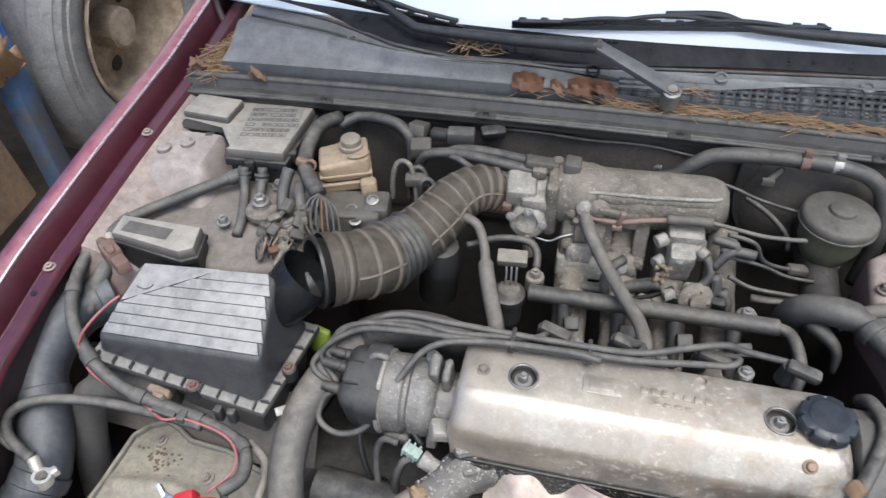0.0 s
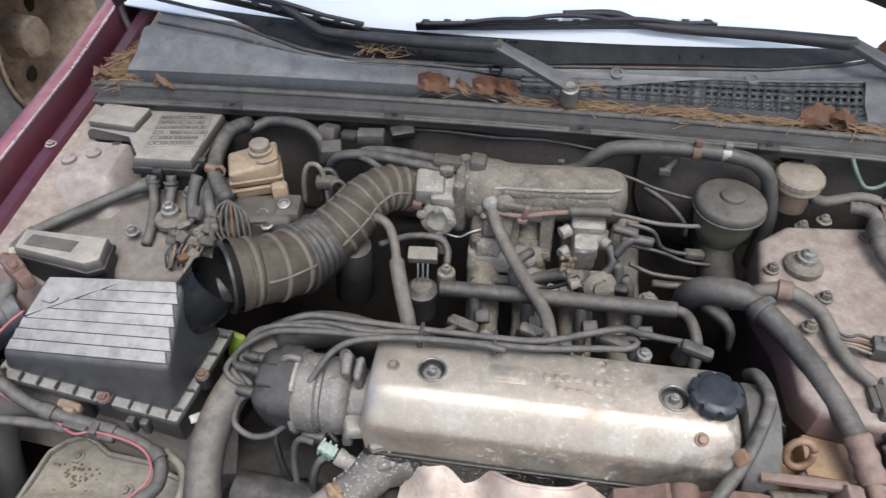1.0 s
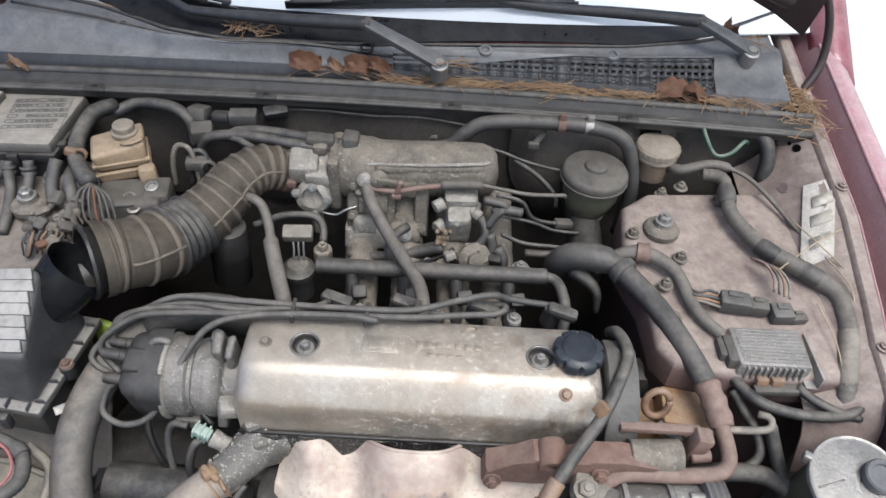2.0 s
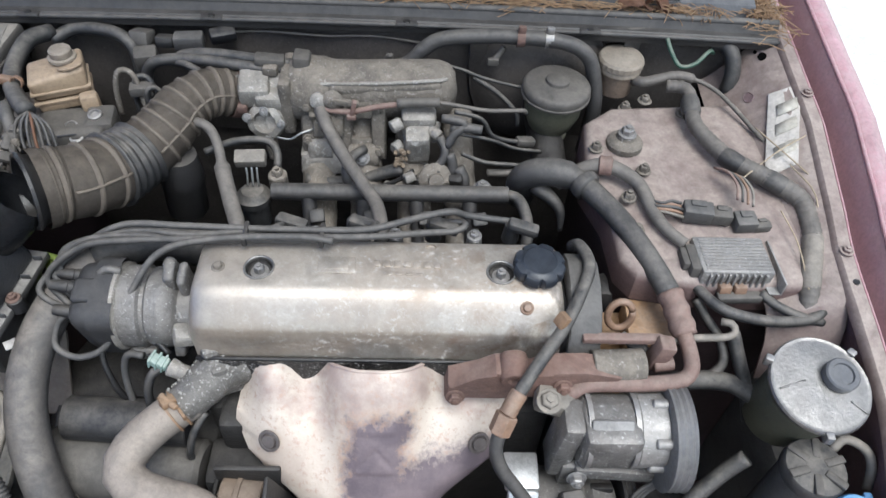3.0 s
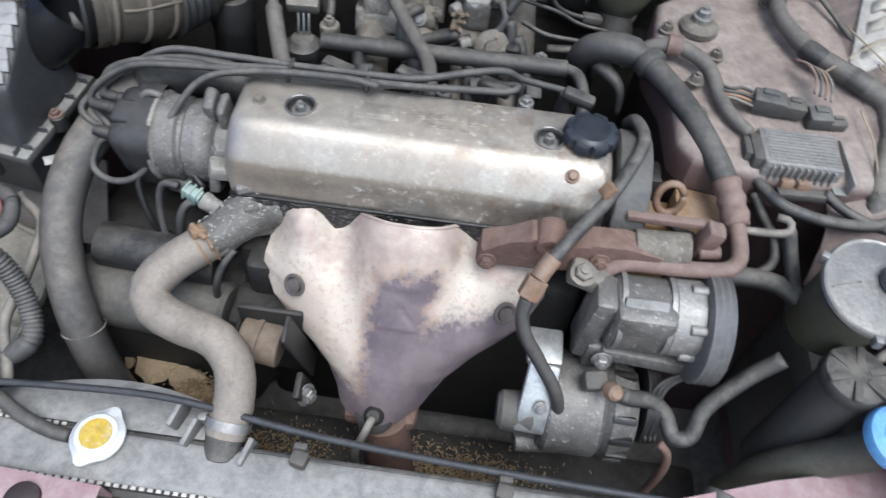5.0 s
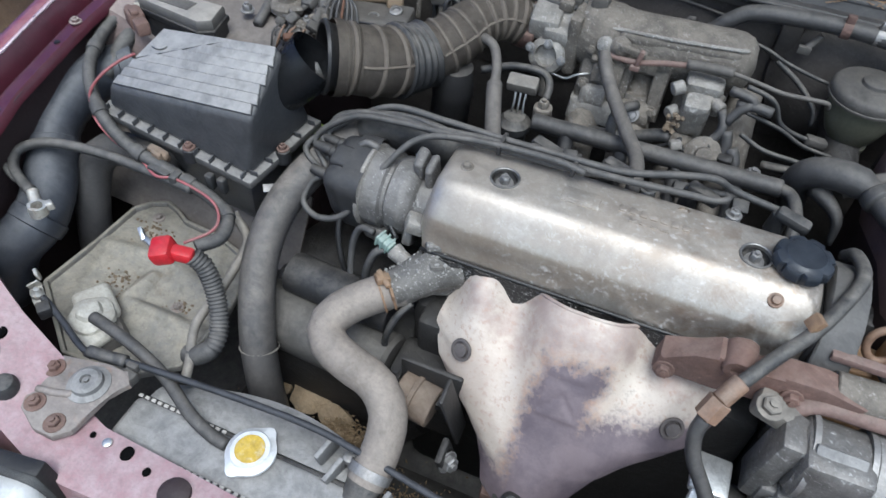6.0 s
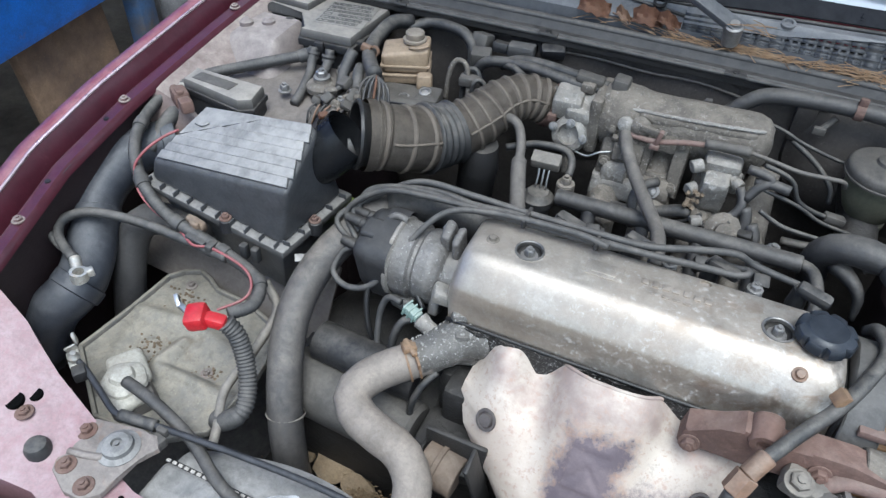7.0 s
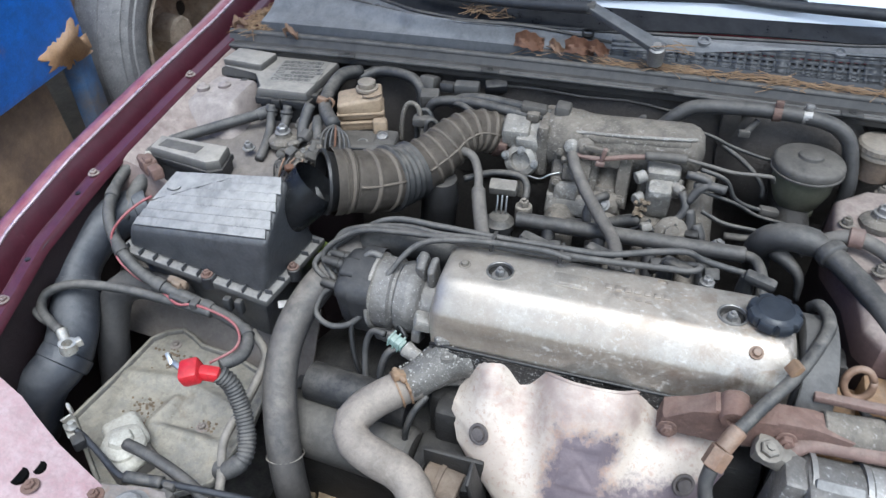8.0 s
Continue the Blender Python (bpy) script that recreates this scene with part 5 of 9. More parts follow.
rbox(bm, (-0.492, -0.066, 0.716), (0.034, 0.012, 0.018), 0.004, (10, 8, -6))
rbox(bm, (-0.488, -0.074, 0.716), (0.016, 0.008, 0.024), 0.003, (10, 8, -6))
part("spring_clip", weather(bm, 0.0016, 120, 1), TANDULL, airbox, "rust stained spring clip")
for x in (-0.415, -0.395):
    bm = B()
    rbox(bm, (x + 0.012, -0.072, 0.702), (0.012, 0.012, 0.026), 0.003)
    part("clip", bm, RUBBER, airbox)
AX = Vector((0.76, 0.61, -0.20)).normalized()
RINGC = Vector((-0.295, 0.092, 0.838))
bm = B()
lathe(bm, RINGC - AX * 0.022, AX, [(0.0455, 0.012), (0.050, 0.012), (0.0515, 0.016), (0.0495, 0.019), (0.047, 0.022), (0.045, 0.030), (0.044, 0.030), (0.044, 0.016), (0.0455, 0.012)], 40, wave=lambda t, h: 1.0 + 0.018 * math.sin(3 * t + 0.6))
single("intake_ring", bm, CLEANBLACK, "glossy black plastic ring at the hose mouth", "ring")

bm = B()
tube(bm, [(-0.395, 0.044, 0.772), (-0.362, 0.054, 0.788), (-0.335, 0.066, 0.812), RINGC - AX * 0.016], 0.042, 28, 0.004, lambda w, s: 0.034 + 0.008 * w, closed=False)
bmesh.ops.solidify(bm, geom=list(bm.faces), thickness=0.003)
bmesh.ops.recalc_face_normals(bm, faces=bm.faces)
part("outlet", bm, OUTLET, airbox, "glossy black outlet duct")

intake = thing("intake_hose", (-0.18, 0.22, 0.75), "brown dusty ribbed rubber air intake hose", "air hose")
IPTS = [RINGC + AX * 0.004, RINGC + AX * 0.03, (-0.246, 0.132, 0.822), (-0.222, 0.168, 0.810), (-0.196, 0.212, 0.806), (-0.170, 0.246, 0.818), (-0.150, 0.278, 0.832), (-0.126, 0.306, 0.836), (-0.10, 0.325, 0.828), (-0.072, 0.338, 0.815)]


def intake_r(w, s):
    r = 0.0485 - 0.014 * min(1.0, max(0.0, (w - 0.28) / 0.5))
    if w < 0.04:
        r += 0.004
    if 0.05 < w < 0.10:
        r += 0.0015 * math.sin((w - 0.05) / 0.05 * 6.28 * 2)
    if 0.30 < w < 0.44:
        r -= 0.003
    if w > 0.94:
        r += 0.003
    return r


bm = B()
tube(bm, IPTS, 0.045, 36, 0.0022, intake_r, closed=False)
bmesh.ops.solidify(bm, geom=list(bm.faces), thickness=0.003)
bmesh.ops.recalc_face_normals(bm, faces=bm.faces)
hose = part("hose", bm, INTAKE, intake)
ILINE, ILEN = spline(IPTS, 101)


def intake_at(w):
    i = min(99, max(1, int(w * 100)))
    t = (ILINE[i + 1] - ILINE[i - 1]).normalized()
    return ILINE[i], t, frame_of(t)[1], frame_of(t)[2]


for w in (0.045, 0.075, 0.17, 0.255, 0.52, 0.585, 0.645, 0.70, 0.75, 0.80, 0.85, 0.90):
    p, t, s, u = intake_at(w)
    r = intake_r(w, 0)
    bm = B()
    lathe(bm, p - t * 0.002, t, [(r - 0.002, -0.003), (r + 0.0004, -0.002), (r + 0.0026, 0.0006), (r + 0.0026, 0.0034), (r + 0.0004, 0.006), (r - 0.002, 0.007)], 32)
    part("moulded_rib", bm, INTAKERIB, hose)
LINEB = [intake_at(0.29 + 0.16 * k / 8)[0] for k in range(9)]
bm = B()
tube(bm, LINEB, 0.045, 28, 0.0012, lambda w, s: intake_r(0.29 + 0.16 * w, 0) + 0.0055 + 0.0018 * math.sin(w * 6.28 * 4.5))
part("bellows", bm, RUBBER, intake, "black ribbed bellows section")
# lining painted black in place of the mouth's own shade
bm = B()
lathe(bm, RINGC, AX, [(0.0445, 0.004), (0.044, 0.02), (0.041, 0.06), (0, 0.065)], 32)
part("inner_lining", bm, VOID, intake, "lining painted black for the shade in the hose mouth")
for ang in (20, 150):
    a = radians(ang)
    for w0, w1 in ((0.10, 0.29), (0.46, 0.92)):
        pts = []
        for k in range(9):
            p, t, s, u = intake_at(w0 + (w1 - w0) * k / 8)
            up = (Vector((0, 0, 1)) - t * t.z).normalized()
            sd = t.cross(up)
            r = intake_r(w0 + (w1 - w0) * k / 8, 0) + 0.0005
            pts.append(p + (sd * math.cos(a) + up * math.sin(a)) * r)
        bm = B()
        tube(bm, pts, 0.0024, 8, 0.006)
        part("moulded_rib", bm, INTAKERIB, hose)
p, t, s, u = intake_at(0.955)
ring_clamp("clamp", p, t, 0.036, RUST, intake, "rusty hose clamp")
bm = B()
lathe(bm, (-0.165, 0.232, 0.715), (0.1, -0.05, 1), [(0, -0.05), (0.028, -0.05), (0.031, -0.045), (0.031, 0.02), (0.033, 0.024), (0.026, 0.07), (0, 0.07)], 20)
part("resonator_stub", bm, HOSEGREY, intake, "grey resonator stub below the hose")

duct = thing("cold_air_duct", (-0.68, -0.05, 0.65), "grey smooth cold air duct beside the fender", "air duct")
DPTS = [(-0.640, 0.075, 0.735), (-0.683, 0.024, 0.730), (-0.706, -0.048, 0.690), (-0.676, -0.110, 0.650), (-0.650, -0.173, 0.620), (-0.672, -0.225, 0.585), (-0.70, -0.25, 0.50)]
bm = B()
tube(bm, DPTS, 0.038, 24)
part("duct", bm, DUCT, duct)
DL, _ = spline(DPTS, 41)
for i in (1, 17, 27):
    t = (DL[i + 1] - DL[i - 1]).normalized()
    bm = B()
    lathe(bm, DL[i], t, [(0.037, -0.012), (0.0405, -0.010), (0.0412, 0.0), (0.0405, 0.010), (0.037, 0.012)], 28)
    part("cuff", bm, DUCT, duct)
tube_thing("air_duct", [(-0.50, -0.028, 0.664), (-0.555, -0.036, 0.668), (-0.600, -0.042, 0.668), (-0.632, -0.056, 0.652), (-0.642, -0.078, 0.610), (-0.645, -0.100, 0.55), (-0.65, -0.13, 0.43)], 0.027, DUCT2, "dusty brown-grey plastic air duct under the filter box", "air duct", seg=20, radius=lambda w, s: 0.0285 if w < 0.12 else 0.0265)

# ---- intake manifold and throttle ----
throttle = thing("throttle_valve", (-0.03, 0.33, 0.76), "white corroded aluminium throttle housing", "throttle")
bm = B()
cyl(bm, (-0.078, 0.337, 0.818), (-0.062, 0.337, 0.818), 0.037, seg=24)
cyl(bm, (-0.066, 0.336, 0.820), (-0.012, 0.336, 0.824), 0.034, 0.037, 24)
rbox(bm, (-0.052, 0.322, 0.842), (0.046, 0.060, 0.040), 0.007, (12, 0, 4))
rbox(bm, (-0.030, 0.305, 0.818), (0.040, 0.030, 0.060), 0.006, (10, 0, 0))
part("housing", weather(bm, 0.0022, 80), CAST, throttle)
bm = B()
rbox(bm, (-0.004, 0.330, 0.824), (0.020, 0.086, 0.092), 0.007)
rbox(bm, (-0.028, 0.334, 0.866), (0.022, 0.028, 0.016), 0.004)
part("flange", weather(bm, 0.0014, 80), DULLCAST, throttle)
bm = B()
lathe(bm, (-0.036, 0.300, 0.800), (-0.05, -0.9, 0.35), [(0.028, 0), (0.029, 0.012), (0.026, 0.020), (0.017, 0.024), (0.015, 0.014), (0, 0.012)], 22)
part("idle_valve", weather(bm, 0.002, 110, 2), CAST, throttle, "white crusted round valve")
for p in ((-0.062, 0.280, 0.815), (-0.014, 0.280, 0.805), (-0.034, 0.276, 0.782), (-0.036, 0.282, 0.826)):
    bm = B()
    bolt(bm, p, (-0.1, -0.9, 0.35), 0.005, 0.005)
    part("screw", bm, STEEL, throttle)
bm = B()
cyl(bm, (-0.034, 0.285, 0.780), (-0.030, 0.278, 0.740), 0.010, 0.009, 12)
part("drain_neck", weather(bm, 0.001, 120, 1), DULLCAST, throttle)
bm = B()
rbox(bm, (-0.030, 0.342, 0.874), (0.044, 0.022, 0.014), 0.004, (0, 6, 4))
part("connector", weather(bm, 0.001, 120, 2), CAPGREY, throttle)

manifold = thing("intake_manifold", (0.12, 0.3, 0.70), "dusty cast aluminium intake manifold with round plenum", "intake manifold")
bm = B()
lathe(bm, (0.002, 0.332, 0.832), (1, 0.0, 0.035), [(0, 0), (0.043, 0), (0.047, 0.006), (0.049, 0.030), (0.048, 0.048), (0.0445, 0.058), (0.043, 0.07), (0.043, 0.205), (0.042, 0.220), (0.037, 0.235), (0.025, 0.244), (0, 0.247)], 40, squash=1.0)
part("plenum", weather(bm, 0.0012, 60, 2), DULLCAST, manifold)
bm = B()
hexa(bm, [Vector(p) for p in ((0.058, 0.300, 0.800), (0.225, 0.304, 0.812), (0.225, 0.332, 0.812), (0.058, 0.332, 0.800), (0.058, 0.290, 0.862), (0.228, 0.296, 0.872), (0.225, 0.328, 0.880), (0.056, 0.328, 0.876))], 0.008, 3)
part("plenum_face", weather(bm, 0.0016, 55), DULLCAST, manifold)
bm = B()
tube(bm, [(0.048, 0.299, 0.865), (0.13, 0.297, 0.870), (0.215, 0.301, 0.875), (0.232, 0.309, 0.873)], 0.0028, 8, 0.005)
part("casting_ridge", weather(bm, 0.001, 160, 1), CAST, manifold)
bm = B()
rbox(bm, (0.019, 0.333, 0.876), (0.025, 0.030, 0.034), 0.005, (0, 3, 0))
part("vacuum_port", weather(bm, 0.001, 120, 2), CAPGREY, manifold, "pale vacuum valve")
for i in range(4):
    x = 0.036 + 0.072 * i
    bm = B()
    tube(bm, [(x, 0.335, 0.795), (x, 0.305, 0.770), (x + 0.003, 0.265, 0.733), (x + 0.008, 0.21, 0.705), (x + 0.01, 0.155, 0.685), (x + 0.008, 0.09, 0.665)], 0.021, 16, 0.012, lambda w, s: 0.023 + 0.003 * math.sin(w * 3.1))
    part("runner", weather(bm, 0.0012, 70, 1), DULLCAST, manifold)
# the casting below the plenum: a plate with a square opening, a rounded boss and a crusted foot
X, S = Vector((1, 0, 0.03)).normalized(), Vector((0, 0.30, 0.954))
N = X.cross(S)
PLATE = Matrix((X, S, N)).transposed().to_4x4()
PLATE.translation = Vector((0.085, 0.276, 0.790))


def plate_bar(x0, x1, s0, s1, front, back, bevel=0.004):
    slab(bm, [(x0, s0), (x1, s0), (x1, s1), (x0, s1)], back, front, bevel, PLATE)


bm = B()
plate_bar(-0.070, 0.006, -0.030, 0.058, 0.0, -0.040, 0.008)
plate_bar(-0.050, -0.004, 0.000, 0.050, 0.010, -0.010, 0.006)
part("plate_left", weather(bm, 0.0018, 70, 2), DULLCAST, manifold)
bm = B()
plate_bar(0.004, 0.040, 0.026, 0.056, 0.003, -0.030, 0.005)
plate_bar(0.036, 0.058, -0.040, 0.058, 0.004, -0.035, 0.006)
plate_bar(0.004, 0.040, -0.036, -0.006, -0.002, -0.030, 0.005)
part("plate_frame", weather(bm, 0.0016, 70, 2), DULLCAST, manifold)
bm = B()
plate_bar(-0.072, 0.000, -0.060, -0.026, 0.012, -0.040, 0.007)
plate_bar(-0.060, -0.020, -0.034, -0.004, 0.014, -0.010, 0.006)
part("crusted_foot", weather(bm, 0.0028, 75, 2), CAST, manifold, "white corroded foot of the casting")
# black backing paints the shade seen through the square opening
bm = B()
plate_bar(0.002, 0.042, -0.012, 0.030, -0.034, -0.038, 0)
part("opening", bm, VOID, manifold, "backing painted black for the shade in the square opening")
for x, t in ((-0.058, 0.046), (-0.058, -0.006), (0.047, 0.044), (0.047, -0.024)):
    bm = B()
    bolt(bm, PLATE @ Vector((x, t, 0.004)), N, 0.0065, 0.006)
    part("plate_bolt", bm, DULLCAST, manifold)
bm = B()
lathe(bm, (0.086, 0.270, 0.754), (1, 0.02, 0.10), [(0, 0), (0.018, 0), (0.0205, 0.004), (0.0205, 0.040), (0.018, 0.046), (0, 0.046)], 20)
part("boss", weather(bm, 0.001, 90, 2), DULLCAST, manifold)
bm = B()
bolt(bm, (0.108, 0.253, 0.766), (0.1, -0.8, 0.5), 0.008, 0.007)
part("boss_bolt", bm, STEEL, manifold)
bm = B()
rbox(bm, (0.16, 0.10, 0.685), (0.40, 0.022, 0.065), 0.004)
part("head_flange", bm, DULLCAST, manifold)
bm = B()
rbox(bm, (0.034, 0.258, 0.742), (0.010, 0.010, 0.016), 0.002, (10, 0, 0))
part("split_pin", bm, BRIGHT, manifold, "small pale wire clip")

# throttle linkage in front of the plenum
linkage = thing("throttle_linkage", (0.07, 0.28, 0.83), "dusty brown throttle linkage with lever and spring", "linkage")
bm = B()
lathe(bm, (0.066, 0.284, 0.848), (0, -1, 0.3), [(0.015, 0), (0.016, 0.003), (0.012, 0.006), (0.009, 0.010), (0.005, 0.012), (0, 0.012)], 18)
rbox(bm, (0.085, 0.274, 0.852), (0.040, 0.008, 0.010), 0.002, (0, 8, 0))
part("lever", weather(bm, 0.001, 130, 2), DULLCAST, linkage)
bm = B()
lathe(bm, (0.045, 0.286, 0.846), (0, -1, 0.3), [(0.012, 0), (0.012, 0.006), (0.006, 0.009), (0, 0.009)], 14)
part("pivot", bm, CAST, linkage)
bm = B()
rbox(bm, (0.097, 0.269, 0.846), (0.007, 0.010, 0.026), 0.002, (0, 12, 0))
rbox(bm, (0.094, 0.267, 0.832), (0.014, 0.009, 0.008), 0.002)
part("hook", bm, PINKRUST, linkage, "rust-tinted cable hook")
bm = B()
tube(bm, [(0.050, 0.278, 0.836), (0.090, 0.271, 0.838), (0.135, 0.272, 0.848), (0.175, 0.275, 0.853)], 0.0042, 8)
part("pull_rod", bm, PINKRUST, linkage, "brown stained pull rod")
bm = B()
for k in range(4):
    rbox(bm, (0.035 + 0.013 * k, 0.280, 0.822 + 0.003 * (k % 2)), (0.010, 0.010, 0.010), 0.002, (20, 12 * k, 9 * k))
part("spring_coil", weather(bm, 0.001, 140, 1), DULLCAST, linkage)

egr = thing("egr_valve", (0.19, 0.27, 0.74), "corroded grey valve block on the manifold", "valve")
bm = B()
rbox(bm, (0.192, 0.282, 0.818), (0.052, 0.032, 0.036), 0.008, (12, 0, 3))
rbox(bm, (0.190, 0.262, 0.788), (0.038, 0.034, 0.062), 0.008, (14, 0, 2))
rbox(bm, (0.204, 0.274, 0.806), (0.040, 0.030, 0.026), 0.007, (12, 0, -8))
part("valve_block", weather(bm, 0.0032, 85), CAST, egr)
for p, q, r in (((0.166, 0.270, 0.822), (0.152, 0.262, 0.818), 0.010), ((0.166, 0.262, 0.786), (0.156, 0.252, 0.784), 0.010), ((0.214, 0.262, 0.812), (0.224, 0.254, 0.810), 0.009)):
    bm = B()
    cyl(bm, p, q, r, seg=12)
    part("valve_nozzle", weather(bm, 0.0012, 120, 1), CAST, egr)
bm = B()
lathe(bm, (0.218, 0.222, 0.756), (0.1, -0.8, 0.45), [(0, 0), (0.022, 0), (0.025, 0.004), (0.025, 0.008), (0.020, 0.012), (0.012, 0.014), (0.011, 0.022), (0, 0.023)], 22)
part("diaphragm", weather(bm, 0.001, 120, 1), DULLCAST, egr)
rnd = random.Random(7)
for k in range(12):
    p = Vector((0.150 + 0.010 * k, 0.215 + 0.03 * rnd.random(), 0.728 + 0.04 * rnd.random()))
    bm = B()
    rbox(bm, p, (0.014 + 0.012 * rnd.random(), 0.014, 0.012 + 0.012 * rnd.random()), 0.004, (rnd.uniform(-30, 30), rnd.uniform(-20, 20), rnd.uniform(-40, 40)))
    part("fitting", weather(bm, 0.0018, 120, 2), (CAST, GREASE, DULLCAST)[k % 3], egr)
bm = B()
for k in range(16):
    rbox(bm, (0.158 + 0.02 * rnd.random(), 0.232 + 0.012 * rnd.random(), 0.768 + 0.03 * rnd.random()), (0.005, 0.006, 0.004), 0, (rnd.uniform(0, 90), rnd.uniform(0, 90), 0))
part("crumbled_insulation", bm, DIRT, egr, "brown crumbs caught in the fittings")
PIPES = [([(0.223, 0.252, 0.812), (0.232, 0.240, 0.795), (0.226, 0.232, 0.778), (0.208, 0.226, 0.764), (0.196, 0.22, 0.745)], 0.0065),
         ([(0.226, 0.262, 0.838), (0.246, 0.258, 0.838), (0.260, 0.256, 0.832), (0.246, 0.250, 0.820), (0.234, 0.244, 0.800)], 0.007),
         ([(0.240, 0.258, 0.822), (0.262, 0.254, 0.828), (0.285, 0.252, 0.826)], 0.0075),
         ([(0.238, 0.240, 0.790), (0.244, 0.232, 0.770), (0.236, 0.226, 0.750), (0.245, 0.218, 0.735)], 0.0085),
         ([(0.252, 0.232, 0.770), (0.262, 0.222, 0.752), (0.258, 0.214, 0.735)], 0.0095)]
for pts, r in PIPES:
    tube_thing("vacuum_pipe", pts, r, HOSEGREY, "thin grey vacuum pipe by the valve block", "vacuum hose", "vacuum pipes")
tube_thing("coolant_bypass_pipe", [(0.022, 0.238, 0.733), (0.07, 0.236, 0.730), (0.115, 0.238, 0.738), (0.150, 0.240, 0.752), (0.17, 0.24, 0.755)], 0.010, RUBBER, "dark rubber pipe below the plenum", "hose", seg=12)
tube_thing("dark_cable", [(0.02, 0.226, 0.722), (0.08, 0.222, 0.722), (0.13, 0.222, 0.735), (0.165, 0.224, 0.750), (0.185, 0.226, 0.768)], 0.0035, CLEANBLACK, "thin black cable below the plenum", "cable", seg=8)
tube_thing("breather_stub", [(0.112, 0.252, 0.784), (0.098, 0.235, 0.786), (0.088, 0.216, 0.778), (0.090, 0.205, 0.760), (0.097, 0.198, 0.735)], 0.0075, HOSEGREY, "short grey hose from the boss to the rail", "hose", seg=10)
tube_thing("linkage_wire", [(-0.022, 0.272, 0.786), (0.0, 0.268, 0.786), (0.016, 0.27, 0.796), (0.034, 0.276, 0.80)], 0.0016, BRIGHT, "thin bright wire below the throttle", "wire", seg=6)
FAR = [([(0.215, 0.372, 0.858), (0.256, 0.362, 0.854), (0.291, 0.360, 0.841), (0.342, 0.360, 0.828), (0.372, 0.360, 0.826)], 0.0028, RUBBER),
       ([(0.275, 0.362, 0.841), (0.316, 0.352, 0.818), (0.345, 0.340, 0.792), (0.35, 0.335, 0.77)], 0.0042, RUBBER),
       ([(0.244, 0.262, 0.850), (0.270, 0.265, 0.842), (0.288, 0.270, 0.828), (0.303, 0.270, 0.802), (0.335, 0.280, 0.784), (0.372, 0.290, 0.777)], 0.0036, RUBBER),
       ([(0.251, 0.250, 0.820), (0.302, 0.260, 0.801), (0.340, 0.270, 0.778), (0.383, 0.280, 0.765)], 0.003, RUBBER),
       ([(0.257, 0.240, 0.791), (0.292, 0.240, 0.775), (0.339, 0.240, 0.771), (0.37, 0.25, 0.76)], 0.0036, RUBBER),
       ([(0.30, 0.250, 0.745), (0.325, 0.243, 0.752), (0.352, 0.242, 0.757)], 0.006, HOSEPALE)]
for pts, r, m in FAR:
    tube_thing("thin_cable", pts, r, m, "thin dusty cable towards the brake reservoir", "cable", "cables by the brake reservoir", seg=7)
bm = B()
rbox(bm, (0.357, 0.287, 0.778), (0.030, 0.016, 0.012), 0.003, (0, 12, 14))
single("cable_plug", bm, CAPGREY, "small grey plug on a thin cable", "connector")

fuel = thing("fuel_rail", (0.15, 0.18, 0.74), "dusty grey fuel rail with injectors", "fuel rail")
bm = B()
cyl(bm, (-0.018, 0.180, 0.762), (0.325, 0.178, 0.768), 0.0125, seg=16)
part("rail", bm, HOSEGREY, fuel)
for i in range(4):
    x = 0.035 + 0.078 * i
    bm = B()
    cyl(bm, (x, 0.178, 0.758), (x + 0.004, 0.135, 0.70), 0.011, 0.009, 14)
    part("injector", bm, BLACK, fuel)
    bm = B()
    rbox(bm, (x + 0.014, 0.150, 0.742), (0.022, 0.02, 0.018), 0.003, (30, 0, 10))
    part("injector_plug", bm, BLACK, fuel, "black injector plug")
bm = B()
bolt(bm, (0.289, 0.205, 0.754), r=0.0095, h=0.009, washer=1.5)
part("banjo_bolt", bm, STEEL, fuel)
bm = B()
cyl(bm, (0.289, 0.203, 0.735), (0.289, 0.203, 0.756), 0.013, seg=14)
part("bolt_boss", bm, DULLCAST, fuel)
bm = B()
bolt(bm, (-0.012, 0.205, 0.770), r=0.0085, h=0.010, washer=1.6)
cyl(bm, (-0.012, 0.205, 0.745), (-0.012, 0.205, 0.771), 0.014, seg=14)
part("pipe_union", bm, DULLCAST, fuel)
bm = B()
tube(bm, [(0.322, 0.178, 0.768), (0.338, 0.170, 0.768), (0.347, 0.148, 0.764), (0.350, 0.118, 0.755), (0.346, 0.10, 0.735)], 0.0085, 12)
part("rail_hose", bm, RUBBER, fuel)
bm = B()
tube(bm, [(-0.012, 0.212, 0.778), (-0.014, 0.232, 0.792), (-0.03, 0.246, 0.800), (-0.075, 0.246, 0.798), (-0.12, 0.235, 0.785)], 0.006, 8)
part("feed_pipe", bm, RUBBER, fuel)

regulator = thing("pressure_regulator", (-0.048, 0.185, 0.72), "grey fuel pressure regulator with pale metal cap", "regulator")
bm = B()
lathe(bm, (-0.047, 0.185, 0.735), (0, 0, 1), [(0, -0.04), (0.020, -0.04), (0.020, 0.0), (0.025, 0.003), (0.025, 0.014), (0.021, 0.017), (0.016, 0.024), (0, 0.025)], 22)
part("regulator_body", bm, RUBBER, regulator)
bm = B()
rbox(bm, (-0.047, 0.207, 0.800), (0.044, 0.022, 0.018), 0.003, (20, 0, 4))
part("sensor_cap", bm, HOSEPALE, regulator, "pale square sensor cap")
bm = B()
for dx in (-0.008, 0.0, 0.008):
    tube(bm, [(-0.047 + dx, 0.203, 0.792), (-0.046 + dx * 0.9, 0.196, 0.778), (-0.046 + dx, 0.190, 0.762)], 0.0016, 6)
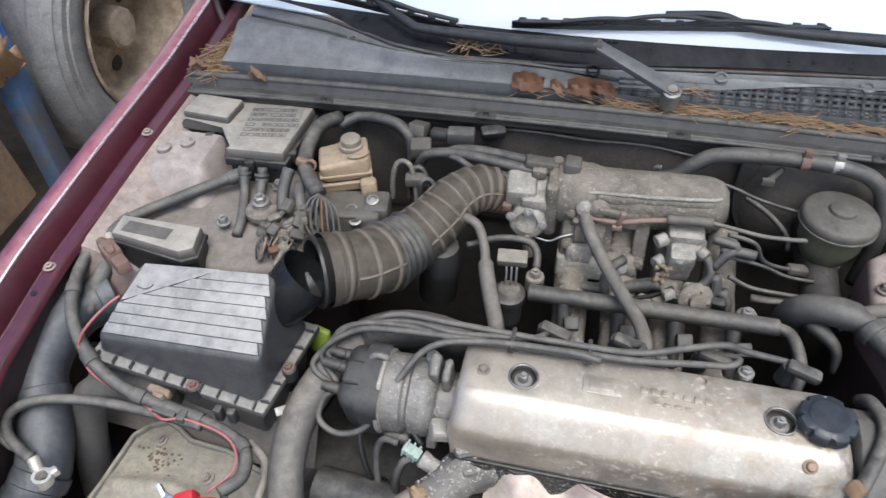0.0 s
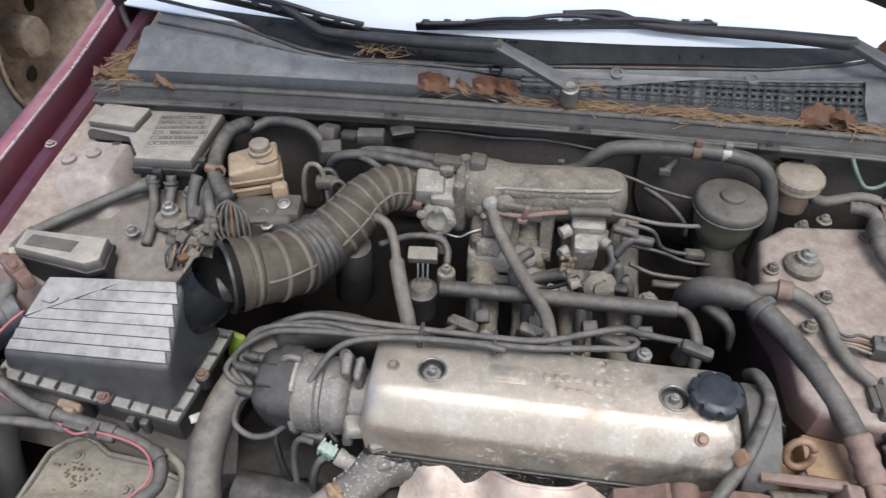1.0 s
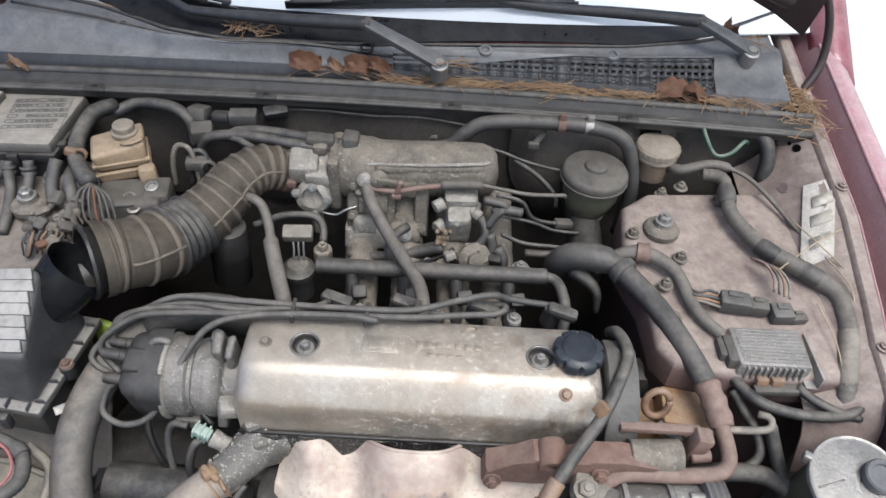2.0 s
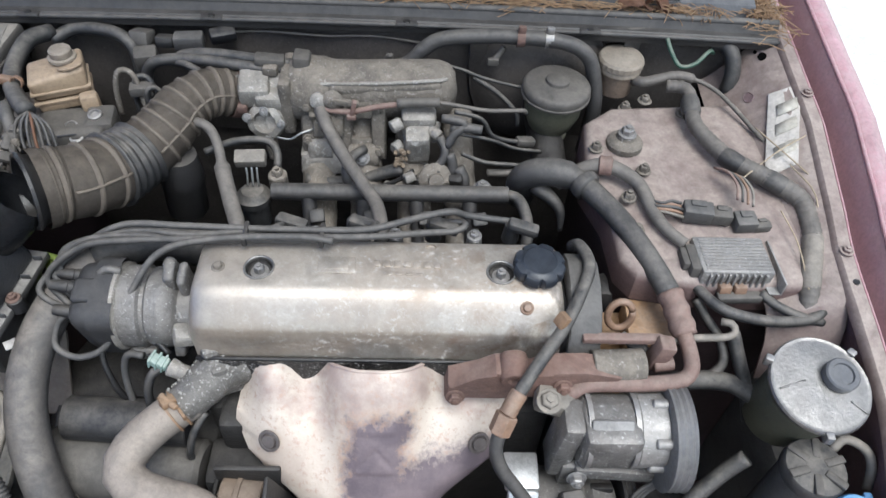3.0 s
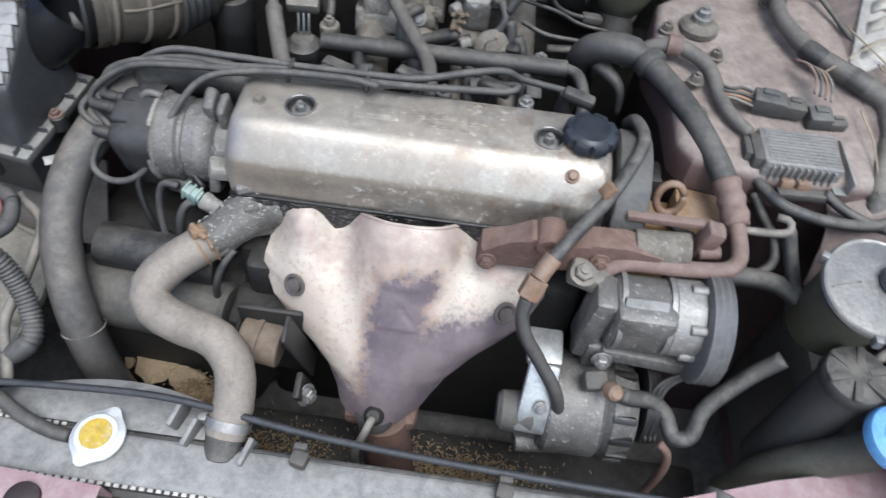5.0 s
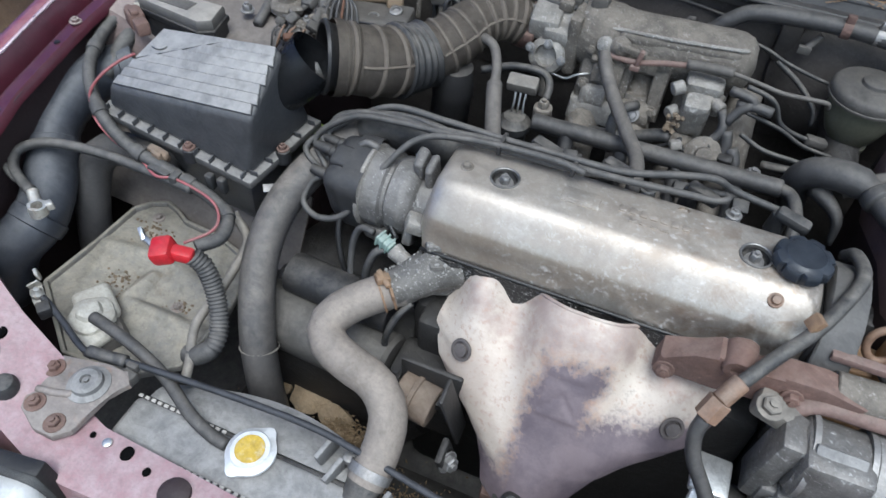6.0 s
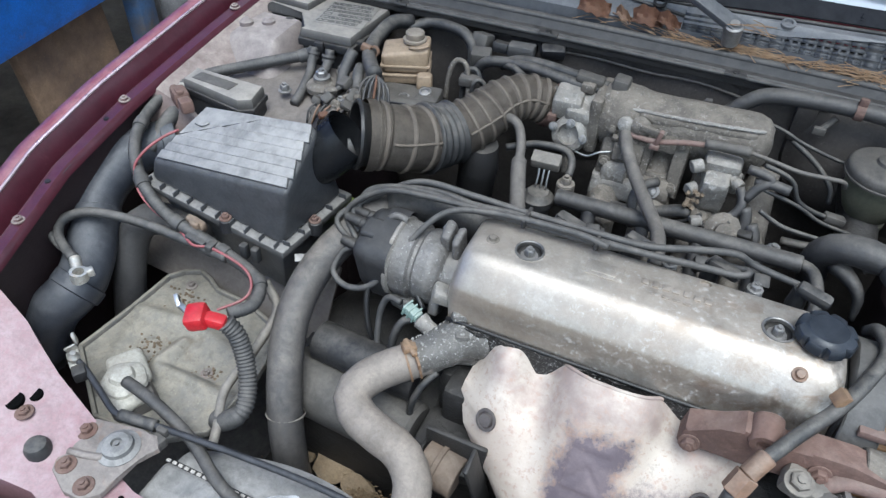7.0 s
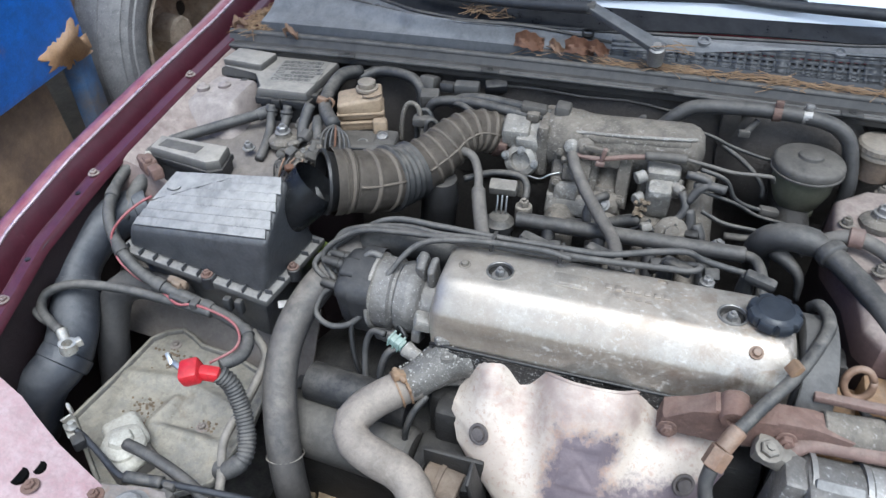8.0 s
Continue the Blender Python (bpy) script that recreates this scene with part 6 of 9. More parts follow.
part("spring_wire", bm, BRIGHT, regulator)

# hoses over the engine's back
tube_thing("pcv_hose", [(0.046, 0.318, 0.842), (0.050, 0.274, 0.832), (0.074, 0.230, 0.812), (0.111, 0.169, 0.800), (0.136, 0.127, 0.795), (0.146, 0.082, 0.798), (0.147, 0.066, 0.785)], 0.0098, HOSEMID, "grey breather hose to the valve cover", "hose", seg=12)
tube_thing("breather_hose", [(-0.140, 0.254, 0.826), (-0.118, 0.243, 0.832), (-0.102, 0.232, 0.828), (-0.089, 0.208, 0.815), (-0.080, 0.178, 0.795), (-0.062, 0.13, 0.775), (-0.052, 0.105, 0.765), (-0.045, 0.08, 0.73)], 0.009, HOSEMID,
           "grey metal breather pipe with thick rubber end", "hose", seg=12, radius=lambda w, s: 0.0072 if w < 0.42 else 0.0115)
tube_thing("vacuum_hose", [(-0.227, 0.358, 0.79), (-0.227, 0.358, 0.820), (-0.212, 0.359, 0.850), (-0.170, 0.358, 0.860), (-0.113, 0.345, 0.866), (-0.041, 0.337, 0.862), (-0.003, 0.342, 0.860)], 0.009, RUBBER, "grey rubber vacuum hose to the plenum", "vacuum hose")
tube_thing("vacuum_hose", [(-0.185, 0.372, 0.845), (-0.162, 0.366, 0.862), (-0.115, 0.358, 0.871), (-0.043, 0.349, 0.869), (0.0, 0.345, 0.866)], 0.0085, RUBBER, "grey rubber vacuum hose to the plenum", "vacuum hose")
tube_thing("vacuum_hose", [(-0.185, 0.365, 0.85), (-0.157, 0.345, 0.860), (-0.118, 0.328, 0.853), (-0.048, 0.327, 0.850)], 0.006, RUBBER, "thin grey vacuum hose to the throttle", "vacuum hose")
heater = thing("heater_hose", (0.3, 0.395, 0.88), "thick grey heater hose along the firewall", "hose")
HPTS = [(0.10, 0.372, 0.822), (0.135, 0.380, 0.838), (0.172, 0.385, 0.846), (0.196, 0.390, 0.868), (0.226, 0.394, 0.886), (0.30, 0.396, 0.892), (0.365, 0.393, 0.893), (0.412, 0.388, 0.890), (0.440, 0.384, 0.880), (0.460, 0.378, 0.855), (0.474, 0.365, 0.79), (0.47, 0.36, 0.70)]
bm = B()
tube(bm, HPTS, 0.0118, 16)
part("hose", bm, HOSEGREY, heater)
for x, m in ((0.345, RUST), (0.388, STEEL)):
    bm = B()
    lathe(bm, (x, 0.3925, 0.893), (1, -0.03, 0), [(0.0115, -0.006), (0.0134, -0.006), (0.0134, 0.006), (0.0115, 0.006)], 18)
    rbox(bm, (x, 0.389, 0.909), (0.012, 0.008, 0.012), 0.002)
    part("clamp", bm, m, heater, "spring hose clamp")
bm = B()
tube(bm, [(0.14, 0.381, 0.852), (0.142, 0.380, 0.862), (0.150, 0.378, 0.864)], 0.004, 8)
part("hose_tab", bm, CAPGREY, heater)
bm = B()
tube(bm, [(0.322, 0.400, 0.872), (0.316, 0.398, 0.862), (0.308, 0.394, 0.852)], 0.005, 8)
rbox(bm, (0.306, 0.392, 0.850), (0.018, 0.008, 0.012), 0.002)
single("firewall_bracket", bm, CAPGREY, "small grey bracket below the heater hose", "bracket")
bm = B()
rbox(bm, (0.285, 0.432, 0.85), (0.030, 0.014, 0.09), 0.004)
single("firewall_channel", bm, FIREWALL, "dusty upright channel on the firewall", "channel")
tube_thing("throttle_cable", [(0.160, 0.274, 0.853), (0.19, 0.275, 0.855), (0.222, 0.275, 0.856)], 0.0075, CAPGREY, "dusty sleeve of the throttle cable", "cable", seg=10)
tube_thing("throttle_cable", [(0.22, 0.275, 0.856), (0.252, 0.272, 0.853), (0.290, 0.270, 0.848), (0.327, 0.266, 0.852), (0.345, 0.272, 0.848), (0.352, 0.29, 0.83)], 0.0032, HOSEMID, "thin grey throttle cable beside the plenum", "cable", seg=8)

# spark leads
LEADS = [
    [(-0.250, 0.010, 0.742), (-0.262, 0.022, 0.765), (-0.245, 0.038, 0.795), (-0.163, 0.050, 0.812), (-0.099, 0.040, 0.818), (-0.054, 0.042, 0.820), (0.002, 0.050, 0.820), (0.018, 0.066, 0.812), (0.016, 0.085, 0.79)],
    [(-0.250, -0.001, 0.742), (-0.268, 0.020, 0.768), (-0.232, 0.040, 0.80), (-0.161, 0.042, 0.813), (-0.097, 0.030, 0.818), (-0.023, 0.032, 0.820), (0.081, 0.036, 0.820), (0.125, 0.046, 0.822), (0.140, 0.066, 0.818), (0.11, 0.082, 0.80)],
    [(-0.248, -0.012, 0.735), (-0.275, 0.012, 0.765), (-0.225, 0.030, 0.803), (-0.158, 0.033, 0.814), (-0.060, 0.032, 0.821), (0.046, 0.037, 0.822), (0.129, 0.038, 0.824), (0.197, 0.052, 0.818), (0.245, 0.062, 0.814), (0.255, 0.078, 0.812), (0.215, 0.088, 0.80)],
    [(-0.248, -0.019, 0.732), (-0.285, 0.0, 0.755), (-0.238, 0.041, 0.785), (-0.179, 0.054, 0.818), (-0.101, 0.050, 0.824), (-0.026, 0.048, 0.824), (0.067, 0.044, 0.828), (0.134, 0.046, 0.830), (0.190, 0.062, 0.834), (0.235, 0.078, 0.832), (0.262, 0.088, 0.815), (0.318, 0.092, 0.802)],
]
for pts in LEADS:
    tube_thing("spark_plug_lead", pts, 0.0046, WIRE, "grey dusty spark plug lead over the valve cover", "ignition lead", "spark plug leads", seg=8)
tube_thing("coil_lead", [(-0.236, -0.020, 0.735), (-0.262, -0.026, 0.722), (-0.267, -0.050, 0.700), (-0.235, -0.063, 0.694), (-0.196, -0.054, 0.712), (-0.161, -0.022, 0.772), (-0.124, 0.014, 0.812), (-0.061, 0.028, 0.824), (0.044, 0.030, 0.830), (0.09, 0.028, 0.826)], 0.0046, WIRE,
           "grey coil lead looping before the distributor", "ignition lead", seg=8)
for x in (0.016, 0.11, 0.215, 0.32):
    bm = B()
    cyl(bm, (x, 0.088, 0.772), (x, 0.084, 0.806), 0.012, 0.0095, 14)
    rbox(bm, (x + 0.014, 0.078, 0.805), (0.042, 0.018, 0.015), 0.005, (0, 8, -14))
    single("plug_boot", bm, RUBBER, "dusty rubber spark plug boot", "plug boot", "plug boots")
for x in (0.06, 0.165, 0.27):
    bm = B()
    cyl(bm, (x, 0.076, 0.74), (x, 0.074, 0.79), 0.013, 0.010, 12)
    bolt(bm, (x, 0.074, 0.79), r=0.007, h=0.007)
    single("cover_nut", bm, STEEL, "dusty steel nut behind the valve cover", "nut", "cover nuts")
for x in (-0.02, 0.075):
    bm = B()
    rbox(bm, (x, 0.040, 0.823), (0.006, 0.034, 0.013), 0.002)
    single("lead_clip", bm, BLACK, "black plastic clip holding the spark leads", "clip", "lead clips")

# ---- distributor ----
dist = thing("distributor", (-0.16, -0.005, 0.66), "dusty grey distributor with black cap and corroded body", "distributor")
bm = B()
rbox(bm, (-0.209, -0.004, 0.727), (0.056, 0.092, 0.096), 0.020, (12, 0, 0), 4)
rbox(bm, (-0.192, -0.004, 0.727), (0.018, 0.104, 0.108), 0.024, (12, 0, 0), 4)
rbox(bm, (-0.214, -0.016, 0.772), (0.036, 0.034, 0.014), 0.006, (12, 0, 0), 3)
part("distributor_cap", bm, TIMING, dist)
for k, (dy, dz) in enumerate(((0.028, 0.030), (0.006, 0.034), (0.030, -0.004), (-0.012, 0.006), (0.006, -0.026))):
    bm = B()
    lathe(bm, (-0.232, -0.010 + dy, 0.728 + dz), (-1, 0.05, 0.12), [(0.0095, -0.004), (0.0095, 0.010), (0.0080, 0.012), (0.0085, 0.016), (0.0070, 0.034), (0, 0.034)], 14)
    part("cap_tower", bm, BLACK, dist)
bm = B()
lathe(bm, (-0.184, -0.004, 0.728), (1, 0, 0), [(0, 0), (0.0555, 0), (0.0575, 0.002), (0.0575, 0.006), (0.0535, 0.008)], 36)
part("cap_ring", weather(bm, 0.0008, 120, 1), CAST, dist, "white corroded ring behind the cap")
bm = B()
lathe(bm, (-0.178, -0.004, 0.728), (1, 0, 0), [(0, 0), (0.0530, 0), (0.0535, 0.004), (0.0535, 0.026), (0.0485, 0.029), (0.0475, 0.033), (0.0520, 0.037), (0.0525, 0.056), (0.046, 0.066), (0.036, 0.072), (0.034, 0.10), (0, 0.10)], 36)
rbox(bm, (-0.160, -0.036, 0.678), (0.036, 0.026, 0.024), 0.006, (10, 0, 0), 3)
part("distributor_body", weather(bm, 0.0014, 60, 2), DISTCAST, dist)
for x, dy, dz, w, h, tilt in ((-0.113, 0.012, 0.046, 0.014, 0.050, 14), (-0.096, 0.006, 0.036, 0.011, 0.066, 10), (-0.110, -0.030, -0.030, 0.014, 0.040, -30)):
    bm = B()
    rbox(bm, (x, -0.004 + dy, 0.728 + dz), (w, 0.034, h), 0.005, (tilt, 0, 0), 3)
    part("mount_lug", weather(bm, 0.0018, 80, 2), DISTCAST, dist, "white corroded mounting lug")
for p in ((-0.104, -0.026, 0.742), (-0.122, 0.030, 0.772)):
    bm = B()
    bolt(bm, p, (-0.3, -0.8, 0.5), 0.0075, 0.008)
    part("bolt", bm, STEEL, dist)
for a in (80, 250):
    bm = B()
    y, z = math.cos(radians(a)), math.sin(radians(a))
    tube(bm, [(-0.204, -0.004 + 0.052 * y, 0.728 + 0.052 * z), (-0.192, -0.004 + 0.061 * y, 0.728 + 0.061 * z), (-0.176, -0.004 + 0.058 * y, 0.728 + 0.058 * z)], 0.005, 8)
    part("cap_clip", bm, DISTCAST, dist)

# ---- coolant side ----
thermo = thing("thermostat_housing", (-0.07, -0.09, 0.62), "white corroded aluminium coolant outlet housing", "coolant outlet")
bm = B()
tube(bm, [(-0.035, -0.055, 0.685), (-0.06, -0.075, 0.684), (-0.082, -0.10, 0.676), (-0.10, -0.118, 0.668)], 0.026, 18, None, lambda w, s: 0.034 - 0.010 * w)
rbox(bm, (-0.060, -0.058, 0.712), (0.036, 0.03, 0.03), 0.006, (0, 0, 30))
rbox(bm, (-0.045, -0.07, 0.68), (0.06, 0.04, 0.06), 0.01, (0, 10, 30))
part("elbow", weather(bm, 0.0018, 90, 2), ELBOW, thermo)
bm = B()
bolt(bm, (-0.072, -0.056, 0.728), (-0.2, -0.3, 1), 0.008, 0.009)
rbox(bm, (-0.095, -0.050, 0.730), (0.03, 0.026, 0.02), 0.004, (0, 20, 20))
part("bolt_ear", bm, CAST, thermo)
rnd = random.Random(44)
bm = B()
for k in range(210):
    w = rnd.random()
    c = Vector((-0.038, -0.055, 0.690)).lerp(Vector((-0.098, -0.112, 0.672)), w)
    out = Vector((rnd.uniform(-0.9, 0.5), rnd.uniform(-0.7, 0.3), rnd.uniform(0.2, 1.0))).normalized()
    size = rnd.uniform(0.0010, 0.0046) * (1 - 0.4 * w)
    rbox(bm, c + out * (0.0335 - 0.009 * w), (size, size * rnd.uniform(0.6, 1.3), size * 0.8), size * 0.2, (rnd.uniform(0, 90), rnd.uniform(0, 90), rnd.uniform(0, 90)))
part("corrosion_crust", weather(bm, 0.0006, 200, 0), CRUSTWHITE, thermo, "white crumbly corrosion crust")
sensor = thing("coolant_sensor", (-0.12, -0.075, 0.68), "faded teal plug on a corroded coolant sensor", "sensor")
bm = B()
cyl(bm, (-0.092, -0.084, 0.690), (-0.116, -0.076, 0.697), 0.010, 0.012, 12)
part("sensor_body", weather(bm, 0.0015, 120, 1), CAST, sensor)
bm = B()
rbox(bm, (-0.130, -0.072, 0.701), (0.026, 0.015, 0.014), 0.003, (0, 14, -16))
for k in range(3):
    rbox(bm, (-0.123 - 0.008 * k, -0.074 + 0.0024 * k, 0.6995 + 0.0018 * k), (0.003, 0.019, 0.018), 0.001, (0, 14, -16))
part("plug", bm, TEAL, sensor)
bm = B()
tube(bm, [(-0.15, -0.066, 0.705), (-0.172, -0.062, 0.70), (-0.182, -0.07, 0.67), (-0.178, -0.09, 0.62)], 0.005, 8)
part("wire", bm, WIRE, sensor)

uh = thing("radiator_hose", (-0.08, -0.22, 0.56), "pale dusty upper radiator hose in an S bend", "hose")
bm = B()
tube(bm, [(-0.088, -0.108, 0.670), (-0.118, -0.132, 0.664), (-0.146, -0.160, 0.656), (-0.157, -0.190, 0.648), (-0.138, -0.212, 0.642), (-0.104, -0.224, 0.640), (-0.065, -0.232, 0.632), (-0.040, -0.252, 0.615), (-0.032, -0.285, 0.590), (-0.036, -0.325, 0.566)], 0.0245, 20)
part("hose", weather(bm, 0.0006, 40, 1), RADHOSE, uh)
bm = B()
ca = Vector((-0.7, -0.6, -0.15)).normalized()
cs, cu = frame_of(ca)[1], frame_of(ca)[2]
for off in (-0.0062, 0.0062):
    lathe(bm, Vector((-0.106, -0.122, 0.6665)) + ca * off, ca, [(0.0245, -0.0016), (0.0272, -0.0013), (0.0272, 0.0013), (0.0245, 0.0016)], 28)
rbox(bm, (-0.1075, -0.1255, 0.6955), (0.018, 0.014, 0.010), 0.002, (-10, 10, 40))
cyl(bm, (-0.118, -0.117, 0.697), (-0.094, -0.135, 0.697), 0.0042, seg=10)
rbox(bm, (-0.088, -0.139, 0.690), (0.004, 0.016, 0.008), 0.001, (0, 0, 40))
part("wire_clamp", weather(bm, 0.0006, 150, 1), CLAMPTAN, uh, "tan rusty double-wire hose clamp")
ring_clamp("clamp", (-0.035, -0.312, 0.572), (-0.1, -0.8, -0.45), 0.0255, STEEL, uh, "dull steel hose clamp")
by = thing("bypass_hose", (-0.27, -0.1, 0.45), "thick grey rubber hose beside the distributor", "hose")
bm = B()
tube(bm, [(-0.225, 0.060, 0.752), (-0.250, 0.036, 0.742), (-0.283, -0.014, 0.714), (-0.300, -0.071, 0.680), (-0.293, -0.133, 0.645), (-0.270, -0.190, 0.595), (-0.253, -0.222, 0.520), (-0.243, -0.232, 0.420), (-0.24, -0.22, 0.30)], 0.0250, 20)
part("hose", bm, BYPASS, by)
bm = B()
tube(bm, [(-0.23, 0.055, 0.755), (-0.19, 0.075, 0.76), (-0.14, 0.085, 0.755), (-0.09, 0.085, 0.74)], 0.027, 16)
part("hose_end", bm, RUBBER, by)
bm = B()
lathe(bm, (-0.262, -0.206, 0.560), (0.15, -0.42, -0.9), [(0.0265, -0.0015), (0.0280, 0), (0.0265, 0.0015)], 28)
part("paint_ring", bm, HOSEPALE, by, "thin pale ring round the hose")
bm = B()
rbox(bm, (-0.318, -0.052, 0.706), (0.020, 0.012, 0.004), 0.001, (30, 10, 40))
part("clamp_tab", bm, STEEL, by)

starter = thing("starter_motor", (-0.12, -0.17, 0.42), "grey dusty starter motor low beside the block", "starter motor")
bm = B()
cyl(bm, (-0.30, -0.135, 0.545), (-0.085, -0.150, 0.545), 0.047, 0.045, 26, 0.006)
part("motor_body", weather(bm, 0.0007, 60, 2), CAPGREY, starter)
bm = B()
cyl(bm, (-0.265, -0.10, 0.605), (-0.10, -0.11, 0.608), 0.030, seg=20)
part("solenoid", bm, BLACK, starter)
bm = B()
rbox(bm, (-0.03, -0.145, 0.52), (0.10, 0.07, 0.12), 0.012)
rbox(bm, (-0.02, -0.10, 0.60), (0.08, 0.06, 0.08), 0.01)
rbox(bm, (-0.005, -0.18, 0.56), (0.05, 0.03, 0.05), 0.008, (20, 0, 10))
part("mount_casting", bm, GREASE, starter)
for c, yaw, tip, w, h in (((-0.292, -0.133, 0.425), 20, 58, 0.022, 0.075), ((-0.258, -0.158, 0.420), -12, 50, 0.020, 0.085), ((-0.215, -0.168, 0.412), 8, 35, 0.075, 0.070), ((-0.165, -0.19, 0.405), -16, 28, 0.06, 0.05)):
    rnd = random.Random(int(1000 * w) + yaw)
    edge = [(math.cos(k * 0.628), math.sin(k * 0.628)) for k in range(10)]
    bm = B()
    m = Matrix.Translation(c) @ Matrix.Rotation(radians(yaw), 4, "Z") @ Matrix.Rotation(radians(tip), 4, "X")
    slab(bm, [(a * w * rnd.uniform(0.35, 0.62), b * h * rnd.uniform(0.38, 0.6)) for a, b in edge], -0.003, 0.003, 0.001, m)
    single("rusty_plate", weather(bm, 0.003, 60, 2), CRUMBPLATE, "crumbling tan rusty plate low in the bay", "rusty plate", "crumbling plates")
mount = thing("engine_mount", (-0.02, -0.26, 0.3), "grimy engine mount bracket round a tan tube", "engine mount")
bm = B()
rbox(bm, (-0.015, -0.175, 0.56), (0.085, 0.008, 0.12), 0.003)
rbox(bm, (0.028, -0.205, 0.585), (0.006, 0.034, 0.15), 0.003, (12, -6, 0))
rbox(bm, (0.030, -0.232, 0.520), (0.010, 0.036, 0.05), 0.004, (12, -6, 0))
rbox(bm, (-0.058, -0.195, 0.555), (0.006, 0.045, 0.07), 0.003)
part("bracket", bm, GREASE, mount)
bm = B()
cyl(bm, (-0.052, -0.195, 0.575), (0.0, -0.200, 0.570), 0.028, seg=20)
lathe(bm, (-0.030, -0.197, 0.573), (1, -0.1, -0.1), [(0.028, -0.004), (0.031, -0.003), (0.031, 0.003), (0.028, 0.004)], 20)
part("mount_tube", bm, TANDULL, mount)
bm = B()
bolt(bm, (0.036, -0.238, 0.520), (0.9, -0.4, 0.3), 0.011, 0.010)
part("bolt", bm, STEEL, mount)
bm = B()
rbox(bm, (-0.16, -0.25, 0.34), (0.14, 0.06, 0.08), 0.02)
cyl(bm, (-0.19, -0.24, 0.36), (-0.12, -0.26, 0.40), 0.045, 0.04, 16, 0.01)
single("gearbox_mount", bm, BROWNRUST, "crumbling rusty gearbox mount under the hoses", "engine mount")

# ---- radiator ----
radiator = thing("radiator", (0.05, -0.36, 0.15), "grey plastic radiator top tank and dark core", "radiator")
bm = B()
rbox(bm, (0.055, -0.3675, 0.538), (0.83, 0.064, 0.056), 0.010, seg=3)
part("top_tank", bm, CAPDARK, radiator)
for yy, n, x0 in ((-0.3985, 40, -0.355), (-0.3365, 14, -0.355)):
    bm = B()
    rbox(bm, (0.055, yy, 0.560), (0.83, 0.005, 0.008), 0.001)
    part("crimp_rail", bm, BLACK, radiator)
    for k in range(n):
        bm = B()
        rbox(bm, (x0 + 0.0098 * k, yy, 0.5645), (0.0062, 0.0045, 0.003), 0.001)
        part("crimp_tab", bm, PAPER, radiator, "pale crimped tab")
bm = B()
rbox(bm, (0.035, -0.36, 0.33), (0.78, 0.025, 0.36), 0.002)
for k in range(60):
    rbox(bm, (-0.34 + 0.0127 * k, -0.346, 0.33), (0.002, 0.006, 0.35), 0)
part("core", bm, GREASE, radiator)
bm = B()
cyl(bm, (-0.036, -0.345, 0.55), (-0.036, -0.312, 0.575), 0.023, seg=18)
part("neck", bm, RUBBER, radiator)
bm = B()
cyl(bm, (-0.177, -0.350, 0.545), (-0.177, -0.350, 0.574), 0.021, seg=22)
part("filler_neck", bm, RUBBER, radiator)
bm = B()
lathe(bm, (-0.177, -0.350, 0.573), (0, 0, 1), [(0, 0), (0.029, 0), (0.031, 0.002), (0.031, 0.006), (0.026, 0.009), (0.024, 0.012), (0, 0.0125)], 48,
      wave=lambda t, h: 1.0 + (0.24 * max(0.0, math.cos(2 * t + 0.5)) ** 6 if h < 0.008 else 0.0))
cap = part("cap", bm, TIN, radiator, "bright tinned cap with two ears")
bm = B()
cyl(bm, (-0.177, -0.350, 0.5852), (-0.177, -0.350, 0.5862), 0.0185, seg=26, edge=0.0003)
part("sticker", bm, YELLOW, cap, "worn yellow sticker")
shroud = thing("fan_shroud", (-0.2, -0.30, 0.3), "grey plastic cooling fan shroud behind the radiator", "fan shroud")
bm = B()
lathe(bm, (-0.20, -0.335, 0.37), (0, 1, 0), [(0.165, 0), (0.172, 0.004), (0.172, 0.045), (0.165, 0.05), (0.155, 0.048), (0.158, 0.01)], 48)
part("shroud_ring", bm, BLACK, shroud)
bm = B()
sheet(bm, lambda u, v: Vector((-0.345 + 0.33 * u, -0.332 + (0.035 + 0.035 * math.sin(math.pi * u)) * v, 0.562 - 0.022 * v * v)), 40, 8, 0.004)
part("shroud_top", bm, CAPDARK, shroud, "dusty grey curved shroud edge")
bm = B()
cyl(bm, (-0.20, -0.33, 0.37), (-0.20, -0.285, 0.37), 0.05, 0.045, 24, 0.006)
for k in range(6):
    a = radians(60 * k)
    rbox(bm, (-0.20 + 0.095 * math.cos(a), -0.315, 0.37 + 0.095 * math.sin(a)), (0.11, 0.012, 0.045), 0.003, (35, -math.degrees(a), 0))
part("fan", bm, BLACK, shroud, "black plastic fan at rest")
prop = thing("hood_prop_rod", (-0.02, -0.31, 0.59), "black steel hood prop rod lying along the radiator", "prop rod")
bm = B()
tube(bm, [(-0.545, -0.288, 0.618), (-0.524, -0.293, 0.612), (-0.485, -0.309, 0.607), (-0.445, -0.326, 0.605), (-0.425, -0.327, 0.605), (-0.378, -0.320, 0.605), (-0.263, -0.308, 0.602), (-0.139, -0.300, 0.598), (-0.061, -0.303, 0.594), (0.072, -0.318, 0.590), (0.25, -0.328, 0.588), (0.488, -0.336, 0.590)], 0.0045, 10)
part("rod", bm, WIPER, prop)
bm = B()
tube(bm, [(-0.432, -0.327, 0.605), (-0.405, -0.324, 0.605), (-0.378, -0.320, 0.605)], 0.0082, 14)
part("grip", bm, RUBBER, prop, "thick grey rubber grip")
for p in ((-0.365, -0.335, 0.597), (0.06, -0.345, 0.580), (0.30, -0.35, 0.580)):
    bm = B()
